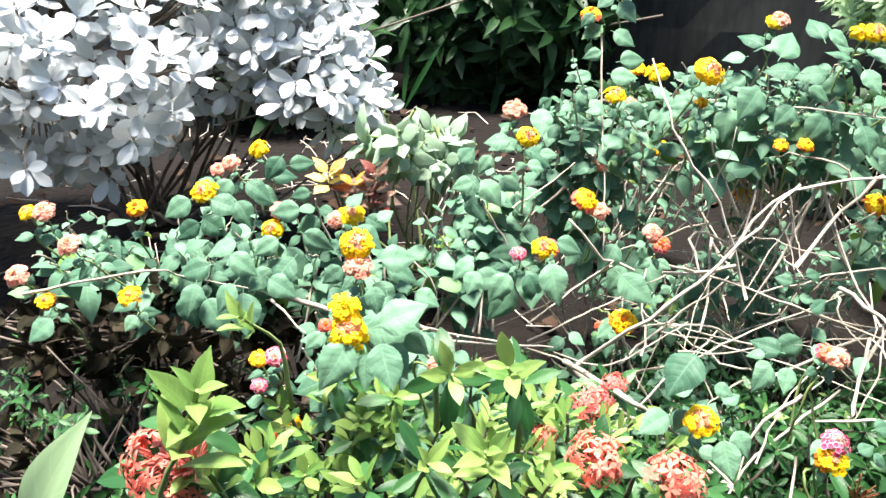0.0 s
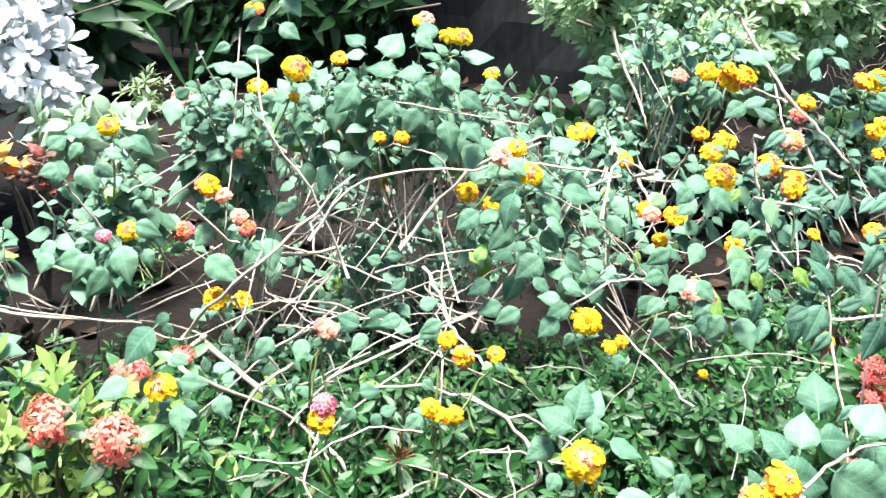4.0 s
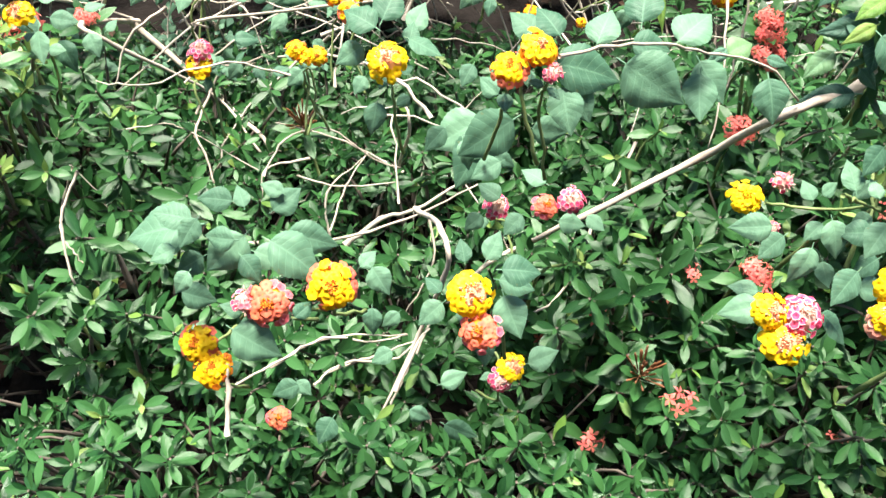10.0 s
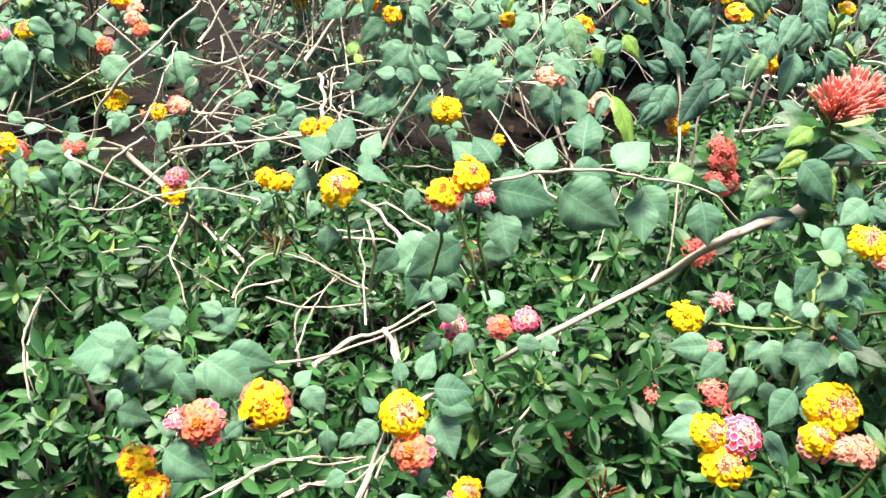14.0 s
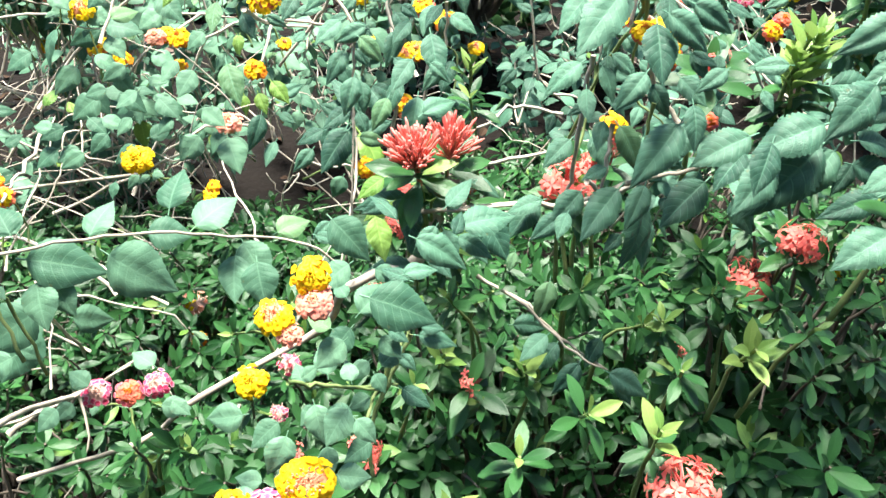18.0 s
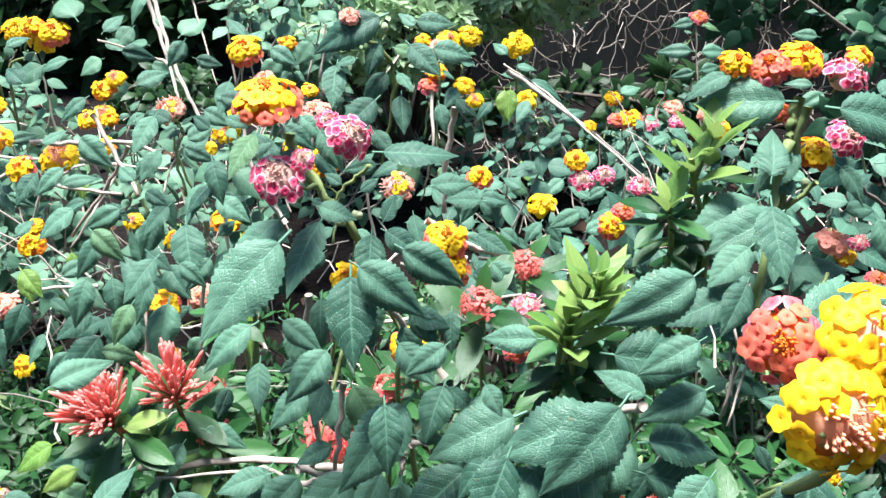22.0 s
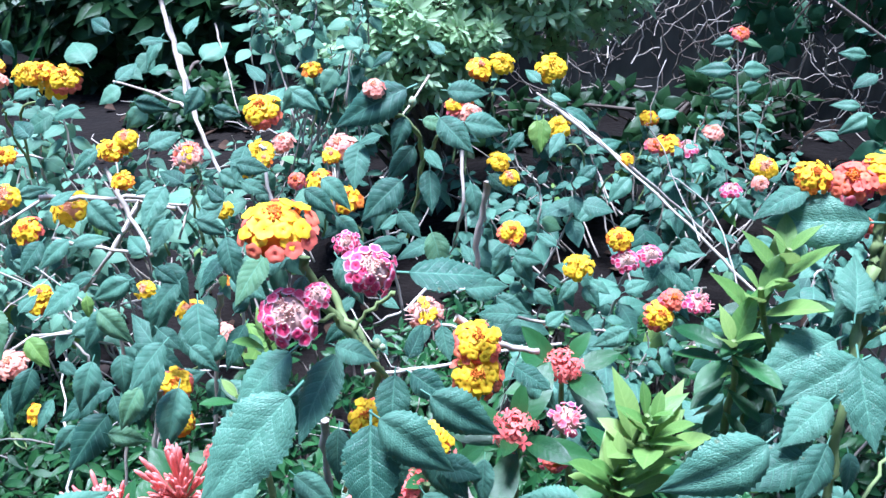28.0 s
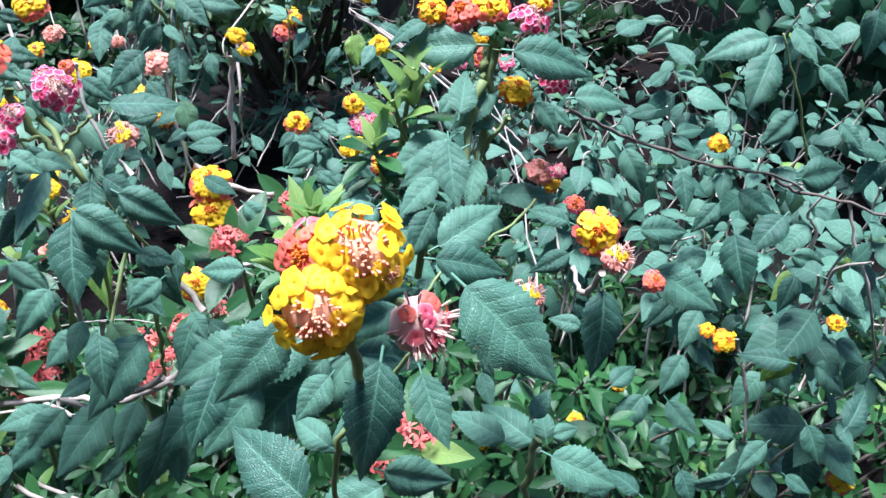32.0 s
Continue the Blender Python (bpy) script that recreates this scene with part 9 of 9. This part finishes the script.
hedge((1.35, 1.0, 0.12), (0.5, 0.3, 0.06), 345, 0.027)
hedge((-0.48, 0.85, 0.14), (0.3, 0.25, 0.08), 120, 0.022)
hedge((0.0, 0.95, 0.08), (0.22, 0.2, 0.06), 159, 0.026)
hedge((0.25, 0.95, 0.06), (0.35, 0.25, 0.05), 198, 0.026)
hedge((0.4, 1.0, 0.07), (0.35, 0.25, 0.06), 327, 0.017)
hedge((-0.25, 0.5, 0.2), (0.12, 0.1, 0.1), 45, 0.042, fresh=3)
clump((0.5, 1.15, 0.25), (0.25, 0.12, 0.1), 30, 0.034)
hedge((1.29, 0.35, 0.17), (0.1, 0.06, 0.06), 26, 0.04)
hedge((1.3, 0.5, 0.2), (0.16, 0.1, 0.09), 86, 0.030)
clump((0.58, 1.1, 0.5), (0.2, 0.12, 0.07), 16, 0.045)
clump((0.78, 1.12, 0.42), (0.14, 0.12, 0.1), 8, 0.045)
clump((1.0, 1.45, 0.42), (0.18, 0.1, 0.14), 20, 0.04)
clump((0.98, 1.3, 0.58), (0.16, 0.1, 0.1), 24, 0.04)
clump((1.35, 1.5, 0.3), (0.25, 0.12, 0.12), 24, 0.04)
clump((1.7, 1.45, 0.34), (0.2, 0.12, 0.14), 20, 0.042)
clump((1.45, 0.8, 0.3), (0.25, 0.14, 0.1), 16, 0.042)


def tangle(center, radii, count, seed):
    """Bare arching twigs of old lantana growth."""
    c = Vector(center)
    plant = nearest(LANTANA, c)
    rng = random.Random(seed)
    for _ in range(count):
        d = jig(rng, 0.6)
        p = c + Vector((d.x * radii[0], d.y * radii[1], d.z * radii[2]))
        way = Vector((rng.gauss(0, 1), rng.gauss(0, 0.5), rng.gauss(0.2, 0.6))).normalized()
        n = rng.uniform(0.06, 0.14)
        q = p + way * n + jig(rng, 0.008)
        r = p + way * n * 2 + Vector((0, 0, -rng.uniform(0, 0.06))) + jig(rng, 0.018)
        t = rng.choice((0.0006, 0.0009, 0.0012, 0.0016, 0.0022))
        plant.stem([p, q, r, r + (r - q) * 0.6 + jig(rng, 0.03)], t * 1.3, t * 0.7, M_DRYTWIG, "twig", True, 4, 0.002, 5)


tangle((0.45, 1.02, 0.28), (0.16, 0.14, 0.1), 26, 21)
tangle((0.28, 0.9, 0.2), (0.2, 0.14, 0.08), 10, 22)
tangle((0.6, 0.7, 0.18), (0.2, 0.14, 0.1), 20, 23)
tangle((0.85, 0.85, 0.3), (0.2, 0.12, 0.12), 10, 24)
tangle((1.25, 0.9, 0.3), (0.3, 0.2, 0.12), 8, 25)
for p in LANTANA:
    p.finish(M_CANE)
for p in IXORA:
    p.finish(M_BARK)


# ---------------------------------------------------------------- shrubs behind the bed
def rosette(soup, templates, rng, tip, axis, count, size, spread=1.0, slot=0):
    axis = axis.normalized()
    x = axis.orthogonal().normalized()
    y = axis.cross(x)
    for k in range(count):
        a = 2.4 * k + rng.gauss(0, 0.2)
        o = math.cos(a) * x + math.sin(a) * y
        lift = 1.1 - spread * 1.1 * k / count
        soup.add(rng.choice(templates), place(tip - axis * size * 0.5 * k / count, o + axis * lift + jig(rng, 0.1), axis - 0.4 * o, size * rng.uniform(0.7, 1.15)), slot)


def shrub(name, at, eggs, label, templates, material, per, size, wood, face, seed, leaf_mesh=None, own=0, spread=1.0, thick=0.009):
    """A shrub of leaf rosettes over several egg-shaped masses, on a few woody stems."""
    p = Plant(name, at, label, "shrub", [leaf_mesh or []], templates, [material])
    rng = random.Random(seed)
    done = 0
    for cx, cy, cz, rx, ry, rz, count in eggs:
        c = Vector((cx, cy, cz))
        for k in range(6):
            d = jig(rng, 0.6)
            p.stem([p.at + jig(rng, 0.03) * 1.0, (p.at + c) / 2 + jig(rng, 0.05), c + Vector((d.x * rx, d.y * ry, d.z * rz))], thick, thick / 3, wood, "branch")
        for _ in range(count):
            d = jig(rng, 1).normalized() * rng.uniform(0.62, 1.0)
            if d.y > 0.5:
                d.y *= -0.8
            tip = c + Vector((d.x * rx, d.y * ry, d.z * rz))
            axis = Vector(face) + d * 0.9 + jig(rng, 0.25)
            if own and done + per <= own and d.y < 0:
                ax = axis.normalized()
                x = ax.orthogonal().normalized()
                y = ax.cross(x)
                for k in range(per):
                    a = 2.4 * k + rng.gauss(0, 0.2)
                    o = math.cos(a) * x + math.sin(a) * y
                    part_at("leaf", rng.choice(leaf_mesh), p.ob, place(tip - ax * size * 0.5 * k / per, o + ax * (1.1 - spread * 1.1 * k / per) + jig(rng, 0.1), ax - 0.4 * o, size * rng.uniform(0.7, 1.15)))
                done += per
            else:
                rosette(p.rest, templates, rng, tip, axis, per, size, spread)
            back = (c - tip).normalized()
            p.twigs.add(tube_template([tip, tip + back * 0.05, tip + back * 0.12 + Vector((0, 0, -0.03))], [0.0015, 0.002, 0.003], 4), Matrix())
    p.finish(wood)
    return p


shrub("silver_shrub", (-0.62, 1.62, 0.11), [(-0.78, 1.55, 0.52, 0.5, 0.42, 0.26, 440), (-0.33, 1.6, 0.58, 0.20, 0.22, 0.2, 150), (-0.22, 1.48, 0.46, 0.12, 0.12, 0.12, 50), (-0.75, 1.75, 0.85, 0.5, 0.35, 0.2, 60)], "silver-white shrub with felted spoon-shaped leaves", SILVER_T, M_SILVER, 7, 0.047, M_BARK, (0, -0.4, 0.75), 11, SILVER_MESH, 300, thick=0.005)
shrub("pale_green_shrub", (1.15, 1.78, 0.12), [(1.05, 1.7, 0.62, 0.27, 0.2, 0.2, 470), (1.36, 1.66, 0.63, 0.24, 0.2, 0.2, 430), (1.15, 1.9, 0.9, 0.4, 0.16, 0.18, 120), (1.0, 1.6, 0.42, 0.08, 0.06, 0.05, 16), (1.14, 1.54, 0.5, 0.2, 0.1, 0.1, 170)], "dense pale green shrub with small narrow fleshy leaves", PALE_T, M_PALE, 15, 0.034, M_BARK, (0, -0.4, 0.7), 12, spread=0.9)
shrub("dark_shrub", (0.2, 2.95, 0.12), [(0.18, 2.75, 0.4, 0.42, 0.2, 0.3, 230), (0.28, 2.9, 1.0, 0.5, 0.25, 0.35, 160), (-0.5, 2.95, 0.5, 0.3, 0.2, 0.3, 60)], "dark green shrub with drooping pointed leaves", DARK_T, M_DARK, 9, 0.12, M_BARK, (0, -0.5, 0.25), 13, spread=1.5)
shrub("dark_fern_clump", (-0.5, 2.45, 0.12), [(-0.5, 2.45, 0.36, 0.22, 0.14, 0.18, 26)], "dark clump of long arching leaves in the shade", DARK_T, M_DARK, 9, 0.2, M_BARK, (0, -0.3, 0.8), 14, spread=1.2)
shrub("evergreen_hedge", (2.35, 1.5, 0.12), [(2.25, 1.35, 0.5, 0.35, 0.3, 0.4, 230), (2.0, 1.75, 0.75, 0.3, 0.2, 0.4, 120)], "deep green hedge of rounded leaves", LANTANA_LOW, M_HEDGE, 8, 0.055, M_BARK, (0, -0.5, 0.5), 15)

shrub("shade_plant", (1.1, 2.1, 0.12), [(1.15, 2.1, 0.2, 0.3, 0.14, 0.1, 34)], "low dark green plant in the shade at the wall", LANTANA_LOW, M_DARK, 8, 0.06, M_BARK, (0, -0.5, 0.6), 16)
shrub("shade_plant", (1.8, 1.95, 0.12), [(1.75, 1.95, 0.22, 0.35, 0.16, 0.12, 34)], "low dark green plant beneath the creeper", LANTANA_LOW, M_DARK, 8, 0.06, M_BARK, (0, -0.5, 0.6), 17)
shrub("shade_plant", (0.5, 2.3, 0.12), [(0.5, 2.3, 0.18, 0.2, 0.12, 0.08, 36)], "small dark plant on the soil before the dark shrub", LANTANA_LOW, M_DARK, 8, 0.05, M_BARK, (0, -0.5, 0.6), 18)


def dry_creeper():
    """Dead creeper stems that cling to the wall."""
    ob = thing("dry_creeper", (2.0, 2.1, 0.12), "tangle of dry grey creeper stems on the dark wall", "vine")
    rng = random.Random(5)
    for k in range(330):
        x = rng.uniform(1.3, 2.6)
        y = 2.45 - 0.404 * (x - 1.6) - rng.uniform(0.04, 0.55)
        pts = [Vector((x, y, rng.uniform(0.12, 0.8)))]
        way = Vector((rng.gauss(0, 0.5), 0, rng.uniform(0.3, 1.0)))
        for _ in range(8):
            way = (way + Vector((rng.gauss(0, 0.55), rng.gauss(0, 0.15), rng.gauss(0.1, 0.4)))).normalized()
            pts.append(pts[-1] + way * rng.uniform(0.025, 0.07))
        path = smooth_path(pts, 3, 0.004, rng)
        n = len(path)
        s = Soup()
        s.add(tube_template(path, [0.002 - 0.0014 * i / n for i in range(n)], 4), Matrix.Translation((-2.0, -2.1, -0.12)))
        part("dry_stem", s.mesh("dry_stem", [M_BARK if k % 2 else M_DRYTWIG]), ob)


dry_creeper()


# ---------------------------------------------------------------- litter
def litter():
    rng = random.Random(3)
    s = Soup()
    for _ in range(1000):
        x, y = rng.uniform(-1.3, 2.4), rng.uniform(0.2, 2.9)
        d = Vector((rng.gauss(0, 1), rng.gauss(0, 1), rng.gauss(0, 0.25)))
        if x > 0.3 and y < 1.15:
            continue
        s.add(rng.choice(DEAD_T), place(Vector((x, y, ground_z(x, y) + rng.uniform(0.006, 0.02))), d, Vector((rng.gauss(0, 0.35), rng.gauss(0, 0.35), 1)), rng.uniform(0.02, 0.05)))
    ob = new("leaf_litter", s.mesh("leaf_litter", [M_DEAD]))
    tagged(ob, "brown and greyish fallen leaves scattered on the soil", "leaf litter", kind="stuff")
    t = Soup()
    for _ in range(420):
        x, y = rng.uniform(-1.2, 2.3), rng.uniform(0.4, 2.5)
        a, n = rng.uniform(0, 6.3), rng.uniform(0.03, 0.12)
        p = Vector((x, y, ground_z(x, y) + rng.uniform(0.004, 0.03)))
        q = p + Vector((math.cos(a) * n, math.sin(a) * n, rng.uniform(0, 0.04)))
        t.add(tube_template([p, (p + q) / 2 + jig(rng, 0.006), q], [0.0013, 0.0016, 0.001], 4), Matrix())
    ob = new("fallen_twigs", t.mesh("fallen_twigs", [M_DRYTWIG]))
    tagged(ob, "thin dry twigs fallen on the soil", "twigs", kind="stuff")


litter()


# ---------------------------------------------------------------- small plants on the soil
def croton():
    p = Plant("croton", (-0.15, 1.26, 0.08), "small croton with yellow, orange and rust-brown leaves", "plant", CROTON_MESH, LANTANA_LOW, [M_CROTON, M_CROTON_ORANGE, M_CROTON_BROWN])
    rng = random.Random(8)
    # x, y, z of a rosette, its leaves, their length and colour, how far they open
    for cx, cy, cz, n, size, slot, wide in ((-0.183, 1.23, 0.365, 8, 0.043, 0, 0.9), (-0.142, 1.225, 0.352, 5, 0.032, 1, 0.9), (-0.163, 1.23, 0.335, 4, 0.034, 2, 1.3), (-0.106, 1.235, 0.362, 6, 0.036, 2, 0.7), (-0.104, 1.225, 0.322, 7, 0.038, 2, 1.3), (-0.12, 1.23, 0.335, 5, 0.034, 2, 1.1)):
        top = Vector((cx, cy, cz))
        p.stem([p.at, (p.at + top) / 2 + jig(rng, 0.01), top], 0.004, 0.002, M_BARK)
        for k in range(n):
            a = 2.4 * k + rng.gauss(0, 0.2)
            p.leaf(top - Vector((0, 0, 0.003 * k)), Vector((wide * math.cos(a), wide * math.sin(a) - 0.25, 1.0 - 0.9 * k / n)), (-math.cos(a), -math.sin(a) - 0.4, 0.8), size * rng.uniform(0.85, 1.1), True, slot)
    p.finish(M_BARK)


croton()


def blade_plant(x, y, z, label, blades):
    """A plant with a few long narrow arching blades."""
    p = Plant("grass_tuft", (x, y, ground_z(x, y)), label, "plant", [[]], LANTANA_LOW, [M_PALE])
    for dx, dy, top, width, sag in blades:
        s = Soup()
        s.add(leaf_template(width, 14, 4, 0.35, sag, 0.0, 0.0, "lance", 0.02), place(Vector((0, 0, z - p.at.z)), (dx, dy, 1.0), (-dx, -1.0, 0.3), top))
        part("blade", s.mesh("blade", [M_PALE if width > 0.1 else M_IXORA]), p.ob)
    if z > p.at.z + 0.01:
        p.stem([p.at, Vector((x, y, (z + p.at.z) / 2)), Vector((x, y, z))], 0.003, 0.002, M_GREENSTEM)
    p.finish(M_GREENSTEM)


blade_plant(-0.44, 0.66, 0.15, "plant with one broad pale green strap leaf", [(0.45, -0.1, 0.17, 0.16, 0.45)])
blade_plant(-0.13, 2.55, 0.12, "tuft of thin grass blades on the soil", [(0.5, 0, 0.3, 0.03, 0.3), (-0.5, 0.1, 0.3, 0.03, 0.3), (0.1, 0.2, 0.26, 0.03, 0.2)])
shrub("withered_undergrowth", (-0.45, 0.8, ground_z(-0.45, 0.8)), [(-0.45, 0.82, 0.1, 0.3, 0.25, 0.09, 150), (-0.4, 0.98, 0.22, 0.28, 0.1, 0.08, 90), (-0.1, 0.9, 0.16, 0.15, 0.1, 0.08, 45)], "withered brown undergrowth below the lantana, shade put into its leaf colour", DEAD_T, M_WITHERED_SHADED, 6, 0.03, M_BARK, (0, -0.5, -0.3), 36, spread=1.5, thick=0.0025)
shrub("green_seedling", (-0.06, 1.36, 0.09), [(-0.07, 1.32, 0.395, 0.07, 0.06, 0.04, 13), (0.0, 1.32, 0.36, 0.05, 0.05, 0.04, 8)], "small green plant with soft grey-green leaves", LANTANA_LOW, M_SEEDLING, 7, 0.05, M_GREENSTEM, (0, -0.5, 0.6), 31, thick=0.003)
shrub("weed_tuft", (-0.02, 1.35, 0.1), [(0.0, 1.3, 0.16, 0.12, 0.1, 0.06, 26)], "low weed with tiny green leaves on the soil", PALE_T, M_IXORA, 7, 0.02, M_GREENSTEM, (0, -0.3, 0.8), 32, thick=0.002)
shrub("weed_tuft", (-0.2, 2.3, 0.12), [(-0.2, 2.3, 0.2, 0.08, 0.06, 0.06, 14)], "small weed with narrow grey leaves on the soil", PALE_T, M_PALE, 8, 0.035, M_GREENSTEM, (0, -0.3, 0.8), 33, thick=0.002)
